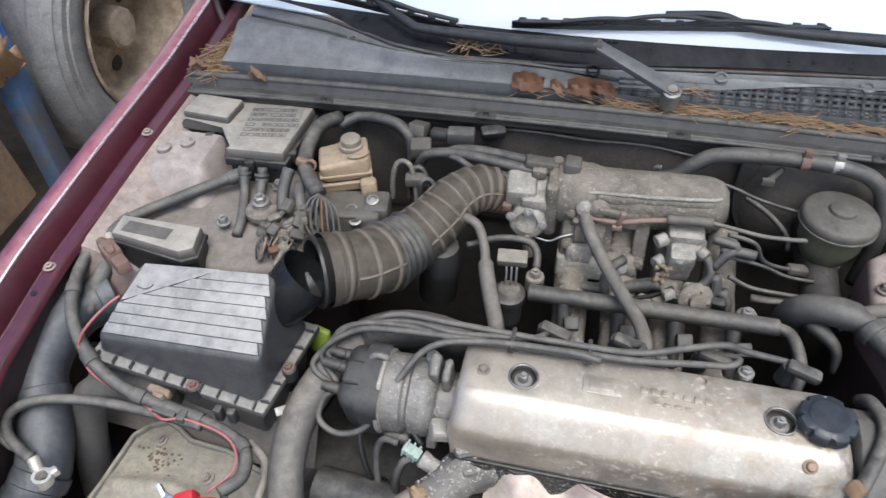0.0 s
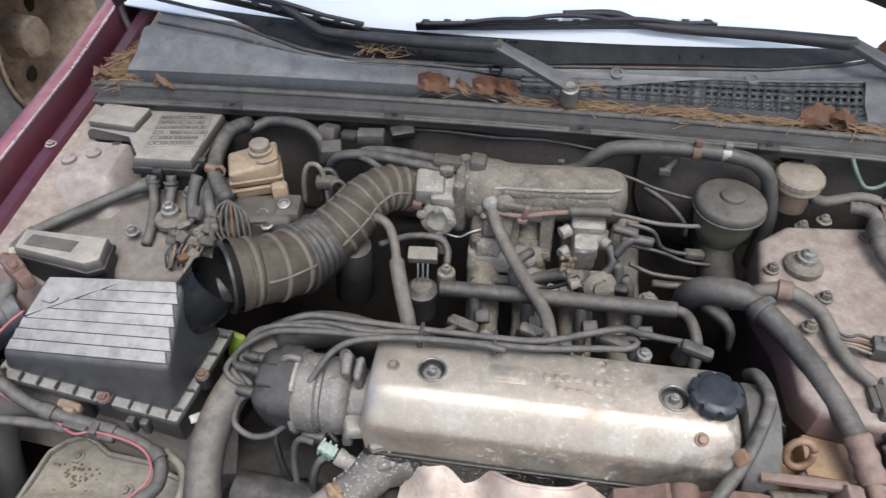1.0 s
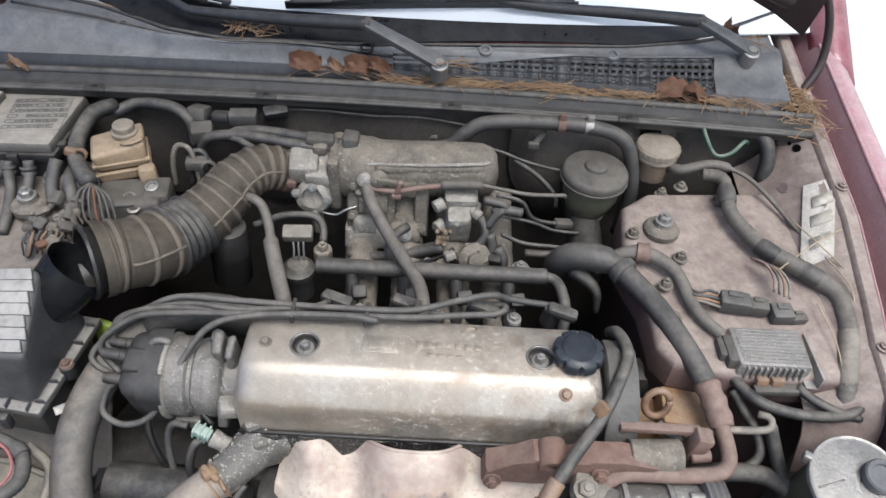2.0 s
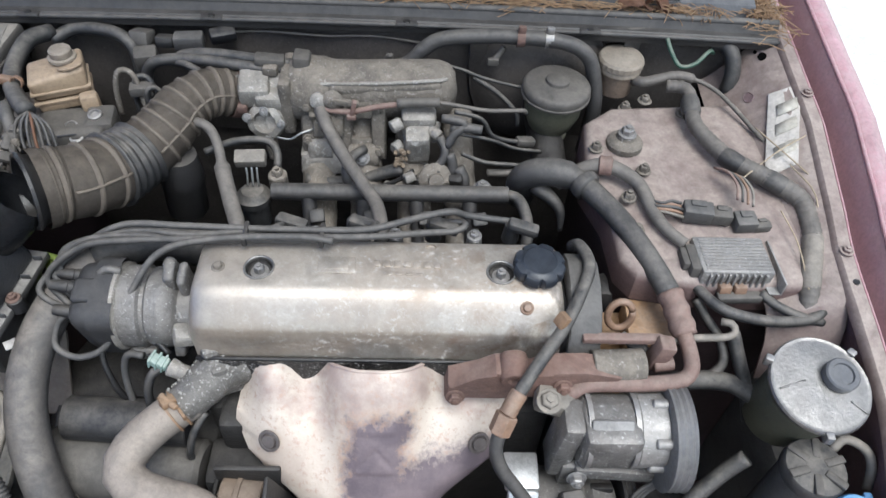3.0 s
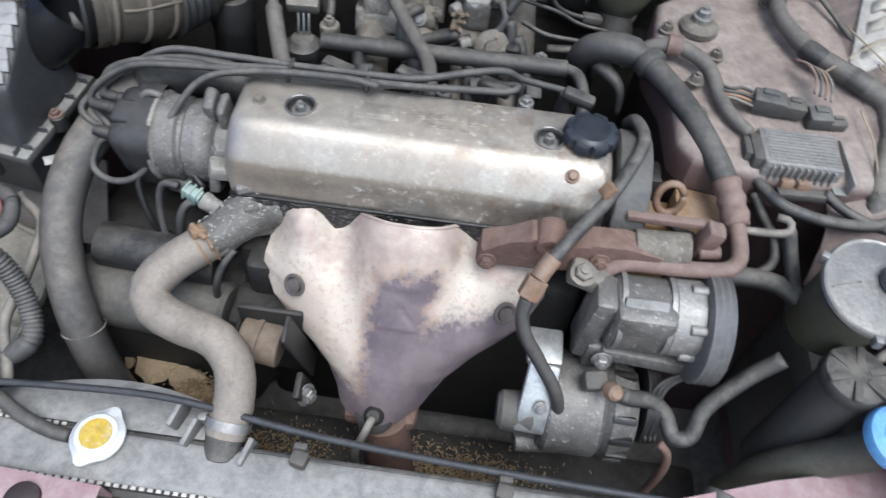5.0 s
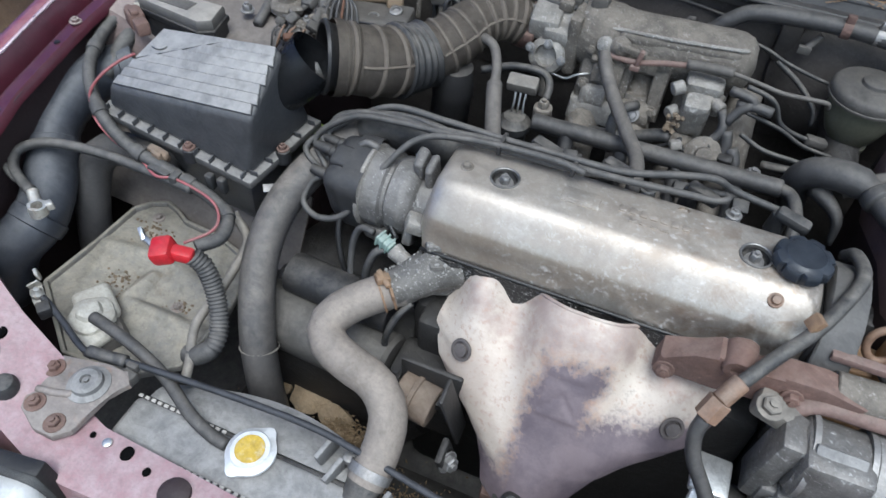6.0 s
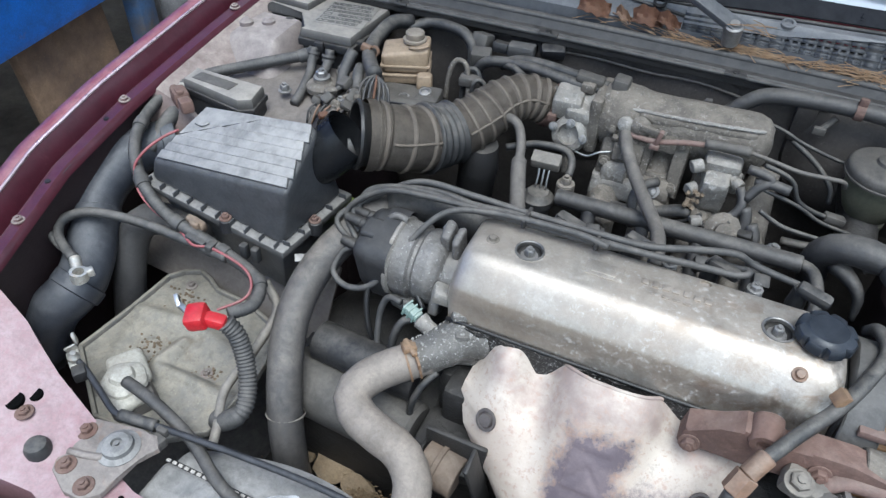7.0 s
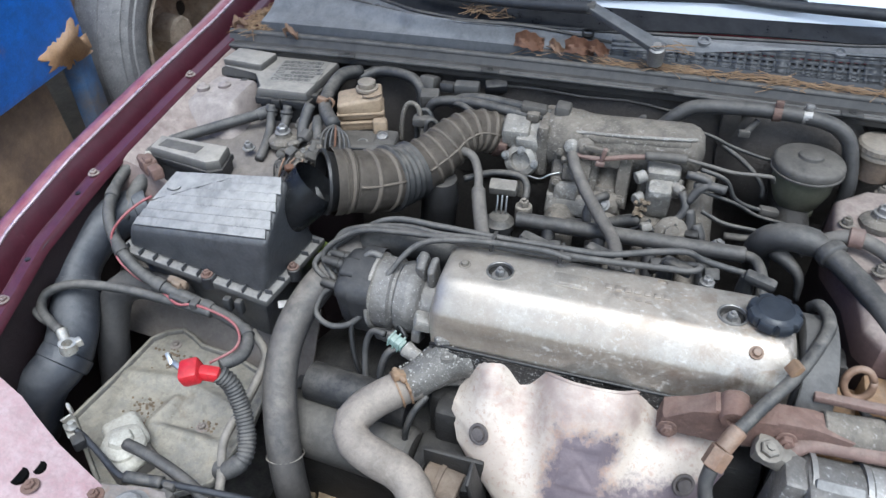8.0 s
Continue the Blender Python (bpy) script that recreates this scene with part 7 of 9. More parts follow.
    rbox(bm, p, (0.020, 0.018, 0.016), 0.003, (0, 0, -12))
    rbox(bm, Vector(p) + Vector((0, 0.012, 0.008)), (0.016, 0.008, 0.012), 0.002)
    single("rod_clip", bm, CAPGREY, "grey plastic clip on the radiator", "clip", "rod clips")
for p in ((-0.075, -0.328, 0.566), (-0.005, -0.34, 0.56), (-0.095, -0.31, 0.575)):
    bm = B()
    rbox(bm, p, (0.007, 0.034, 0.032), 0.002, (10, 0, -15))
    single("shroud_tab", bm, CAPDARK, "grey upright plastic tab on the fan shroud", "tab", "shroud tabs")
tube_thing("overflow_hose", [(-0.464, -0.282, 0.605), (-0.430, -0.288, 0.607), (-0.385, -0.296, 0.600), (-0.331, -0.311, 0.588), (-0.275, -0.338, 0.578), (-0.235, -0.350, 0.573), (-0.212, -0.352, 0.570)], 0.0085, HOSEGREY, "grey coolant overflow hose to the radiator cap", "hose", seg=12)

# dusty sheet metal between the battery tray and the filter box
bm = B()
sheet(bm, lambda u, v: Vector((-0.72 + 0.42 * u, -0.030 - 0.028 * u + 0.075 * v, 0.530 + 0.105 * v)), 26, 10, 0.004)
single("tray_bulkhead", weather(bm, 0.001, 30, 1), GRIME, "dusty brown sheet metal behind the battery tray", "sheet metal")

# ---- battery tray ----
tray = thing("battery_tray", (-0.45, -0.17, 0.45), "empty dirty metal battery tray", "battery tray")
bm = B()
TR = [(-0.613, -0.237), (-0.602, -0.139), (-0.597, -0.058), (-0.580, -0.036), (-0.556, -0.024), (-0.528, -0.034), (-0.503, -0.048), (-0.440, -0.052), (-0.368, -0.076), (-0.352, -0.097), (-0.340, -0.170), (-0.345, -0.275), (-0.40, -0.318), (-0.50, -0.322)]


def inside(x, y):
    hit = False
    for (xa, ya), (xb, yb) in zip(TR, TR[1:] + TR[:1]):
        if (ya > y) != (yb > y) and x < xa + (y - ya) / (yb - ya) * (xb - xa):
            hit = not hit
    return hit


def near(x, y, a, b):
    t = max(0.0, min(1.0, ((x - a[0]) * (b[0] - a[0]) + (y - a[1]) * (b[1] - a[1])) / ((b[0] - a[0]) ** 2 + (b[1] - a[1]) ** 2)))
    return math.hypot(x - a[0] - t * (b[0] - a[0]), y - a[1] - t * (b[1] - a[1]))


def tray_z(x, y):
    """Pressed ridges, a sunk pocket and shallow dents."""
    z = 0.549 + 0.0012 * perlin.noise(Vector((x, y, 0.2)) * 30)
    for a, b, h, w in (((-0.589, -0.136), (-0.500, -0.124), 0.009, 0.013), ((-0.500, -0.124), (-0.386, -0.150), 0.010, 0.014), ((-0.486, -0.215), (-0.351, -0.218), 0.009, 0.011),
                       ((-0.480, -0.160), (-0.490, -0.205), 0.010, 0.010), ((-0.580, -0.150), (-0.560, -0.225), 0.005, 0.012), ((-0.430, -0.060), (-0.395, -0.130), 0.006, 0.012)):
        z = max(z, 0.549 + h * math.exp(-(near(x, y, a, b) / w) ** 2))
    px, py = abs(x + 0.428) / 0.046, abs(y + 0.184) / 0.022
    return z - 0.007 * max(0.0, 1 - max(px, py) ** 4)


nx, ny = 84, 84
gx = [-0.618 + 0.284 * i / nx for i in range(nx + 1)]
gy = [-0.326 + 0.306 * j / ny for j in range(ny + 1)]
grid = {}
for i, x in enumerate(gx):
    for j, y in enumerate(gy):
        if inside(x, y):
            grid[i, j] = bm.verts.new((x, y, tray_z(x, y)))
under = {k: bm.verts.new(v.co - Vector((0, 0, 0.003))) for k, v in grid.items()}
for i, j in list(grid):
    keys = ((i, j), (i + 1, j), (i + 1, j + 1), (i, j + 1))
    if all(k in grid for k in keys):
        bm.faces.new([grid[k] for k in keys])
        bm.faces.new([under[k] for k in reversed(keys)])
part("tray_floor", bm, TRAY, tray)
for a, b in zip(TR, TR[1:] + TR[:1]):
    bm = B()
    mid = Vector(((a[0] + b[0]) / 2, (a[1] + b[1]) / 2, 0.551))
    ln = math.hypot(b[0] - a[0], b[1] - a[1])
    rbox(bm, mid, (ln + 0.004, 0.007, 0.014), 0.003, (0, 0, math.degrees(math.atan2(b[1] - a[1], b[0] - a[0]))))
    part("tray_rim", bm, TRAY, tray)
for p, r in (((-0.416, -0.190, 0.542), 0.006), ((-0.452, -0.100, 0.550), 0.007), ((-0.552, -0.056, 0.549), 0.006)):
    bm = B()
    bolt(bm, p, r=r, h=0.006, washer=1.7)
    part("tray_bolt", bm, DUSTPLATE, tray, "rust stained tray bolt")
rnd = random.Random(3)
bm = B()
for k in range(130):
    c = Vector(((-0.515, -0.190, 0.5500), (-0.405, -0.190, 0.5435), (-0.54, -0.085, 0.5500))[k % 3]) + Vector((rnd.gauss(0, 0.018), rnd.gauss(0, 0.012), 0))
    rbox(bm, c, (rnd.uniform(0.0015, 0.0042),) * 2 + (0.0025,), 0, (rnd.uniform(0, 90),) * 3)
single("grit", bm, CRUMB, "dry grit and crumbs on the battery tray", "grit", kind="stuff")
red = thing("battery_terminal", (-0.385, -0.20, 0.66), "red plastic battery terminal boot on its cable", "battery terminal")
bm = B()
rbox(bm, (-0.388, -0.200, 0.692), (0.029, 0.034, 0.026), 0.006, (8, -12, 24))
rbox(bm, (-0.364, -0.193, 0.689), (0.030, 0.019, 0.018), 0.005, (0, 10, 15))
part("boot", bm, REDPLASTIC, red)
bm = B()
rbox(bm, (-0.414, -0.195, 0.690), (0.028, 0.008, 0.008), 0.002, (0, 0, -20))
rbox(bm, (-0.43, -0.188, 0.691), (0.020, 0.006, 0.012), 0.001, (10, 20, -40))
part("terminal_clamp", bm, BRIGHT, red, "bright metal terminal clamp")
bm = B()
tube(bm, [(-0.352, -0.188, 0.686), (-0.338, -0.187, 0.668), (-0.322, -0.198, 0.635), (-0.307, -0.220, 0.606), (-0.302, -0.245, 0.588), (-0.318, -0.262, 0.578), (-0.335, -0.262, 0.572)], 0.0125, 14, 0.0016, lambda w, s: 0.0125 + 0.0014 * math.sin(s / 0.0055 * 6.28) if w < 0.8 else 0.014)
part("corrugated_sleeve", bm, WIRE, red, "grey corrugated cable sleeve")
lug = thing("earth_cable", (-0.63, -0.18, 0.6), "grey battery cable with bright corroded lug", "cable")
bm = B()
tube(bm, [(-0.628, -0.183, 0.686), (-0.656, -0.172, 0.690), (-0.680, -0.158, 0.694), (-0.690, -0.134, 0.702), (-0.655, -0.110, 0.710), (-0.576, -0.093, 0.706), (-0.484, -0.091, 0.700), (-0.42, -0.094, 0.698)], 0.0075, 10)
part("cable", bm, WIRE, lug)
bm = B()
tube(bm, [(-0.630, -0.178, 0.686), (-0.668, -0.172, 0.688), (-0.694, -0.160, 0.694), (-0.706, -0.140, 0.698), (-0.74, -0.16, 0.690)], 0.0055, 8)
part("earth_lead", bm, WIRE, lug)
bm = B()
cyl(bm, (-0.626, -0.182, 0.687), (-0.608, -0.196, 0.680), 0.0085, 0.008, 12)
lathe(bm, (-0.600, -0.203, 0.672), (0.1, 0.1, 1), [(0.008, 0), (0.0125, 0), (0.0125, 0.016), (0.008, 0.016), (0.008, 0)], 16)
rbox(bm, (-0.590, -0.190, 0.681), (0.012, 0.010, 0.012), 0.002, (0, 0, -30))
part("clamp_lug", weather(bm, 0.001, 120, 1), BRASSY, lug, "bright corroded clamp")
harness = thing("wiring_harness", (-0.60, 0.05, 0.75), "grey taped wiring harness round the filter box", "wiring harness")
HARN = [(-0.489, 0.272, 0.846), (-0.500, 0.264, 0.838), (-0.535, 0.240, 0.832), (-0.580, 0.203, 0.826), (-0.630, 0.160, 0.818), (-0.655, 0.125, 0.808), (-0.672, 0.073, 0.794), (-0.645, -0.003, 0.780), (-0.594, -0.055, 0.755), (-0.537, -0.076, 0.724), (-0.454, -0.082, 0.702), (-0.389, -0.092, 0.690), (-0.354, -0.109, 0.684), (-0.342, -0.143, 0.682), (-0.360, -0.172, 0.684)]
bm = B()
tube(bm, HARN, 0.0105, 12, 0.002, lambda w, s: 0.0093 + 0.0007 * math.sin(s / 0.005 * 6.28))
part("sleeve", bm, WIRE, harness)
HL, _ = spline(HARN, 81)
for i in (2, 20, 34, 46, 55, 64, 72):
    t = (HL[i + 1] - HL[i - 1]).normalized()
    bm = B()
    lathe(bm, HL[i], t, [(0.009, -0.009), (0.0112, -0.008), (0.0115, 0.0), (0.0112, 0.008), (0.009, 0.009)], 16)
    part("tape_wrap", bm, WIRE, harness)
tube_thing("wiring_branch", [(-0.652, 0.149, 0.806), (-0.645, 0.10, 0.785), (-0.650, 0.06, 0.765), (-0.645, 0.02, 0.745)], 0.011, WIRE, "grey branch of the wiring harness", "wiring harness", radius=lambda w, s: 0.008 + 0.006 * math.sin(w * 3.14))
tube_thing("red_wire", [(-0.566, 0.014, 0.812), (-0.578, -0.006, 0.808), (-0.592, -0.028, 0.797), (-0.606, -0.044, 0.778), (-0.606, -0.054, 0.763), (-0.588, -0.070, 0.744), (-0.560, -0.076, 0.722), (-0.510, -0.084, 0.709), (-0.472, -0.101, 0.709), (-0.445, -0.094, 0.708), (-0.39, -0.099, 0.700), (-0.362, -0.115, 0.694), (-0.352, -0.143, 0.692), (-0.372, -0.178, 0.692)], 0.0021, REDWIRE, "thin faded red wire along the harness", "wire", seg=6)
tube_thing("drain_tube", [(-0.361, -0.088, 0.672), (-0.333, -0.106, 0.642), (-0.337, -0.163, 0.610), (-0.343, -0.226, 0.592), (-0.323, -0.272, 0.580), (-0.315, -0.30, 0.565)], 0.007, HOSEPALE, "pale grey thin tube over the battery tray", "tube", seg=8)
bm = B()
rbox(bm, (-0.475, -0.089, 0.706), (0.034, 0.014, 0.014), 0.002, (0, 8, -4))
rbox(bm, (-0.448, -0.090, 0.702), (0.012, 0.018, 0.02), 0.002)
single("wire_connector", bm, WIRE, "small grey plug in the battery wiring", "connector")
white = thing("washer_filler", (-0.475, -0.28, 0.56), "grimy white plastic reservoir cap by the tray", "reservoir cap")
bm = B()
lathe(bm, (-0.484, -0.272, 0.578), (0.0, 0, 1), [(0, 0), (0.030, 0), (0.032, 0.003), (0.031, 0.010), (0.026, 0.014), (0.018, 0.016), (0.015, 0.023), (0.009, 0.026), (0, 0.026)], 30, wave=lambda t, h: 1 + 0.05 * math.cos(5 * t))
rbox(bm, (-0.500, -0.250, 0.573), (0.066, 0.054, 0.022), 0.010, (0, 0, -34), 4)
rbox(bm, (-0.470, -0.285, 0.573), (0.050, 0.050, 0.020), 0.009, (0, 0, -20), 4)
part("cap", bm, WHITEPL, white)
bm = B()
rbox(bm, (-0.480, -0.275, 0.53), (0.075, 0.065, 0.09), 0.015, (0, 0, -28))
part("reservoir", bm, HOSEMID, white, "dusty brown-grey reservoir body")
latch = thing("headlamp_latch", (-0.545, -0.29, 0.60), "bright metal clip at the prop rod's end", "clip")
bm = B()
rbox(bm, (-0.548, -0.288, 0.616), (0.026, 0.018, 0.003), 0.001, (15, 10, -35))
rbox(bm, (-0.556, -0.281, 0.624), (0.003, 0.016, 0.016), 0.001, (15, 10, -35))
lathe(bm, (-0.546, -0.290, 0.618), (0.2, 0.1, 1), [(0.008, 0), (0.0085, 0.006), (0.005, 0.010), (0.004, 0.014), (0, 0.015)], 12)
rbox(bm, (-0.562, -0.268, 0.630), (0.012, 0.006, 0.022), 0.003, (0, 20, -35))
part("clip_body", bm, BRASSY, latch)
bm = B()
rbox(bm, (-0.525, -0.302, 0.612), (0.02, 0.018, 0.018), 0.003, (0, 0, -35))
part("clip_base", bm, BLACK, latch)

# ---- boxes on the strut tower ----
fuse = thing("fuse_box", (-0.50, 0.33, 0.80), "dusty black fuse box with faded printed label", "fuse box")
FB = [(-0.608, 0.430), (-0.633, 0.408), (-0.627, 0.341), (-0.544, 0.341), (-0.519, 0.283), (-0.424, 0.287), (-0.421, 0.420)]
bm = B()
slab(bm, FB, 0.860, 0.876, 0.007)
part("lid", bm, FUSELID, fuse)
bm = B()
slab(bm, [(x * 1.0 + (-0.004 if x < -0.5 else 0.004), y + (0.004 if y > 0.33 else -0.004)) for x, y in FB], 0.846, 0.8585, 0.002)
part("lid_rim", bm, BLACK, fuse)
bm = B()
slab(bm, [(-0.508 + (x + 0.508) * 0.95, 0.33 + (y - 0.33) * 0.93) for x, y in FB], 0.79, 0.847, 0.004)
part("base", bm, BLACK, fuse)
bm = B()
rbox(bm, (-0.582, 0.376, 0.881), (0.084, 0.056, 0.016), 0.004, (0, 0, -4))
part("raised_step", bm, FUSELID, fuse)
for p in ((-0.576, 0.334, 0.852), (-0.480, 0.278, 0.852), (-0.420, 0.31, 0.854)):
    bm = B()
    rbox(bm, p, (0.016, 0.012, 0.018), 0.003, (0, 0, 12))
    part("latch", bm, BLACK, fuse)
bm = B()
rbox(bm, (-0.474, 0.362, 0.8765), (0.090, 0.090, 0.0012), 0.0004, (0, 0, 8))
label = part("label", bm, CHART, fuse, "faded grey fuse chart")
rnd = random.Random(11)
ca, sa = math.cos(radians(8)), math.sin(radians(8))
for r in range(6):
    x = -0.040
    while x < 0.036:
        w = rnd.choice((0.0065, 0.009, 0.014))
        yy = -0.036 + 0.0142 * r
        cx, cy = -0.474 + (x + w / 2) * ca - yy * sa, 0.362 + (x + w / 2) * sa + yy * ca
        if rnd.random() < 0.88:
            bm = B()
            for ox, oy, sx, sy in ((0, 0.0038, w, 0.0011), (0, -0.0038, w, 0.0011), (-w / 2, 0, 0.0011, 0.0076), (w / 2, 0, 0.0011, 0.0076)):
                rbox(bm, (cx + ox * ca - oy * sa, cy + ox * sa + oy * ca, 0.8775), (sx, sy, 0.0008), 0, (0, 0, 8))
            if rnd.random() < 0.6:
                rbox(bm, (cx, cy, 0.8775), (w * 0.5, 0.003, 0.0008), 0, (0, 0, 8))
            part("printed_box", bm, INK, label)
        x += w + 0.0022
relay = thing("relay_box", (-0.53, 0.085, 0.79), "dusty black relay box on the strut tower", "relay box")
RB = [(-0.626, 0.140), (-0.622, 0.100), (-0.505, 0.082), (-0.486, 0.094), (-0.496, 0.138)]
bm = B()
slab(bm, RB, 0.826, 0.844, 0.006)
part("lid", bm, FUSELID, relay)
bm = B()
slab(bm, [(-0.556 + (x + 0.556) * 1.05, 0.112 + (y - 0.112) * 1.12) for x, y in RB], 0.818, 0.827, 0.002)
part("rim", bm, BLACK, relay)
bm = B()
slab(bm, RB, 0.765, 0.819, 0.003)
part("base", bm, BLACK, relay)
bm = B()
rbox(bm, (-0.570, 0.114, 0.8445), (0.075, 0.022, 0.0012), 0.0004, (0, 0, -4))
part("worn_label", bm, CAPGREY, relay, "worn pale label")
bm = B()
rbox(bm, (-0.618, 0.082, 0.820), (0.042, 0.024, 0.026), 0.005, (0, -8, -36))
rbox(bm, (-0.585, 0.058, 0.826), (0.030, 0.020, 0.020), 0.004, (0, -8, -36))
rbox(bm, (-0.612, 0.076, 0.834), (0.022, 0.012, 0.008), 0.003, (0, -8, -36))
cyl(bm, (-0.634, 0.093, 0.818), (-0.656, 0.108, 0.812), 0.009, 0.007, 12)
single("brown_connector", weather(bm, 0.0008, 120, 1), RUST, "rust brown plug beside the relay box", "connector")
for p in ((-0.650, 0.121, 0.810), (-0.636, 0.121, 0.812)):
    bm = B()
    lathe(bm, p, (0, 0, 1), [(0, -0.006), (0.006, -0.004), (0.007, 0.002), (0.004, 0.006), (0, 0.007)], 10)
    single("terminal_nut", bm, WHITEPL, "small pale terminal nut", "nut", "terminal nuts")
dome = thing("strut_cover", (-0.60, 0.24, 0.80), "dusty beige pressed hump on the strut tower", "cover")
bm = B()


def hump(u, v):
    x, y = -0.730 + 0.205 * u, 0.190 + 0.17 * v
    a = max(0.0, min(1.0, u / 0.50)) * max(0.0, min(1.0, (1.0 - u) / 0.15))
    b = max(0.0, min(1.0, v / 0.42)) * max(0.0, min(1.0, (1.0 - v) / 0.15))
    a, b = a * a * (3 - 2 * a), b * b * (3 - 2 * b)
    return Vector((x, y, 0.792 + 0.060 * a * b + 0.01 * v))


sheet(bm, hump, 26, 26, 0.003)
part("dome", bm, HUMP, dome)
for p in ((-0.632, 0.284, 0.862), (-0.600, 0.304, 0.862)):
    bm = B()
    lathe(bm, p, (0, 0, 1), [(0.012, -0.012), (0.012, 0.001), (0.008, 0.003), (0.006, 0.006), (0, 0.0065)], 16)
    part("stud", bm, HUMP, dome)
for k, pts in enumerate(([(-0.488, 0.272, 0.852), (-0.486, 0.262, 0.836), (-0.482, 0.247, 0.820), (-0.472, 0.215, 0.814), (-0.464, 0.188, 0.812), (-0.462, 0.165, 0.806)],
                         [(-0.458, 0.276, 0.852), (-0.456, 0.264, 0.836), (-0.450, 0.232, 0.820), (-0.434, 0.200, 0.815), (-0.416, 0.176, 0.808), (-0.40, 0.15, 0.79)],
                         [(-0.404, 0.262, 0.868), (-0.406, 0.250, 0.858), (-0.408, 0.234, 0.84), (-0.404, 0.215, 0.82)],
                         [(-0.385, 0.25, 0.85), (-0.38, 0.232, 0.845), (-0.372, 0.215, 0.83), (-0.37, 0.20, 0.80)])):
    tube_thing("fuse_cable", pts, 0.008 if k < 2 else 0.0095, WIRE, "grey cable down from the fuse box", "cable", "fuse box cables", seg=10)
for x in (-0.488, -0.458):
    bm = B()
    lathe(bm, (x, 0.271, 0.846), (0, -0.4, -1), [(0.011, 0), (0.012, 0.004), (0.010, 0.008), (0.011, 0.012), (0.009, 0.014)], 14)
    single("cable_gland", bm, WIRE, "dusty rubber cable gland under the fuse box", "gland", "cable glands")
tube_thing("fuse_loom", [(-0.372, 0.408, 0.868), (-0.392, 0.375, 0.874), (-0.398, 0.33, 0.864), (-0.390, 0.290, 0.858), (-0.370, 0.255, 0.858), (-0.345, 0.226, 0.858)], 0.0125, RUBBER, "thick dark wiring loom beside the fuse box", "wiring harness", seg=12)
tube_thing("loom_branch", [(-0.372, 0.40, 0.858), (-0.34, 0.418, 0.868), (-0.29, 0.410, 0.872), (-0.26, 0.398, 0.868), (-0.245, 0.388, 0.850), (-0.24, 0.375, 0.82)], 0.010, RUBBER, "dark loom along the firewall", "wiring harness", seg=10)
rnd = random.Random(21)
for k in range(18):
    p = Vector((-0.415 + 0.060 * rnd.random(), 0.135 + 0.075 * rnd.random(), 0.815 + 0.026 * rnd.random()))
    bm = B()
    rbox(bm, p, (rnd.uniform(0.014, 0.028), rnd.uniform(0.010, 0.02), rnd.uniform(0.010, 0.018)), 0.004, (rnd.uniform(-40, 40), rnd.uniform(-40, 40), rnd.uniform(0, 90)))
    cyl(bm, p, p + Vector((rnd.uniform(-0.02, 0.02), rnd.uniform(-0.03, 0.0), -0.012)), 0.005, 0.004, 8)
    single("loom_plug", weather(bm, 0.0016, 120, 1), CAPGREY if k % 3 else DULLCAST, "dusty grey wiring plug on the strut tower", "connector", "strut tower plugs")
for k in range(7):
    a = Vector((-0.410 + 0.008 * k, 0.150 + 0.008 * rnd.random(), 0.828))
    tube_thing("bare_wire", [a, a + Vector((0.004, -0.008, 0.004)), a + Vector((0.006 * rnd.random(), -0.020, 0.000)), a + Vector((0.0, -0.028, -0.02))], 0.0016, ORANGE if k % 2 else WIRE, "thin bare copper wire end", "wire", "bare wires", seg=6)
bm = B()
rbox(bm, (-0.380, 0.130, 0.826), (0.022, 0.012, 0.010), 0.004, (20, 10, 50))
single("dry_leaf", bm, LEAF, "curled brown dry leaf on the wiring", "leaf")

absu = thing("abs_unit", (-0.31, 0.28, 0.74), "beige brake fluid reservoir on grey cast modulator", "brake unit")
RC = Vector((-0.332, 0.310, 0))
ang = radians(22)
RX, RY = Vector((math.cos(ang), math.sin(ang), 0)), Vector((-math.sin(ang), math.cos(ang), 0))


def res_ring(z, gx, gy, tip=0.0):
    return [RC + RX * a * gx + RY * b * gy + Vector((0, 0, z + tip * a)) for a, b in ((-1, -1), (1, -1), (1, 1), (-1, 1))]


bm = B()
hexa(bm, res_ring(0.836, 0.037, 0.026) + res_ring(0.876, 0.040, 0.030, 0.006), 0.007, 3)
part("reservoir", bm, BEIGE, absu)
for z in (0.832, 0.848):
    bm = B()
    hexa(bm, res_ring(z, 0.041, 0.030) + res_ring(z + 0.004, 0.041, 0.030), 0.0015)
    part("moulded_band", bm, BEIGE, absu)
bm = B()
hexa(bm, res_ring(0.818, 0.036, 0.027) + res_ring(0.836, 0.038, 0.028), 0.004)
part("reservoir_foot", bm, BEIGE, absu)
bm = B()
rbox(bm, (-0.288, 0.288, 0.822), (0.026, 0.022, 0.044), 0.006, (0, 0, 22))
part("reservoir_leg", bm, BEIGE, absu)
bm = B()
tube(bm, [(-0.318, 0.292, 0.8805), (-0.306, 0.290, 0.8825), (-0.292, 0.296, 0.885), (-0.288, 0.306, 0.885)], 0.0022, 6)
part("moulded_lip", bm, BEIGE, absu)
bm = B()
lathe(bm, (-0.322, 0.322, 0.880), (0, 0, 1), [(0, 0), (0.0195, 0), (0.0195, 0.004), (0.0150, 0.005), (0.0155, 0.006), (0.0155, 0.014), (0.0135, 0.016), (0, 0.0165)], 40, wave=lambda t, h: 1 + 0.03 * math.cos(20 * t) if 0.006 < h < 0.014 else 1.0)
part("screw_cap", bm, CAPPALE, absu, "pale ribbed screw cap")
bm = B()
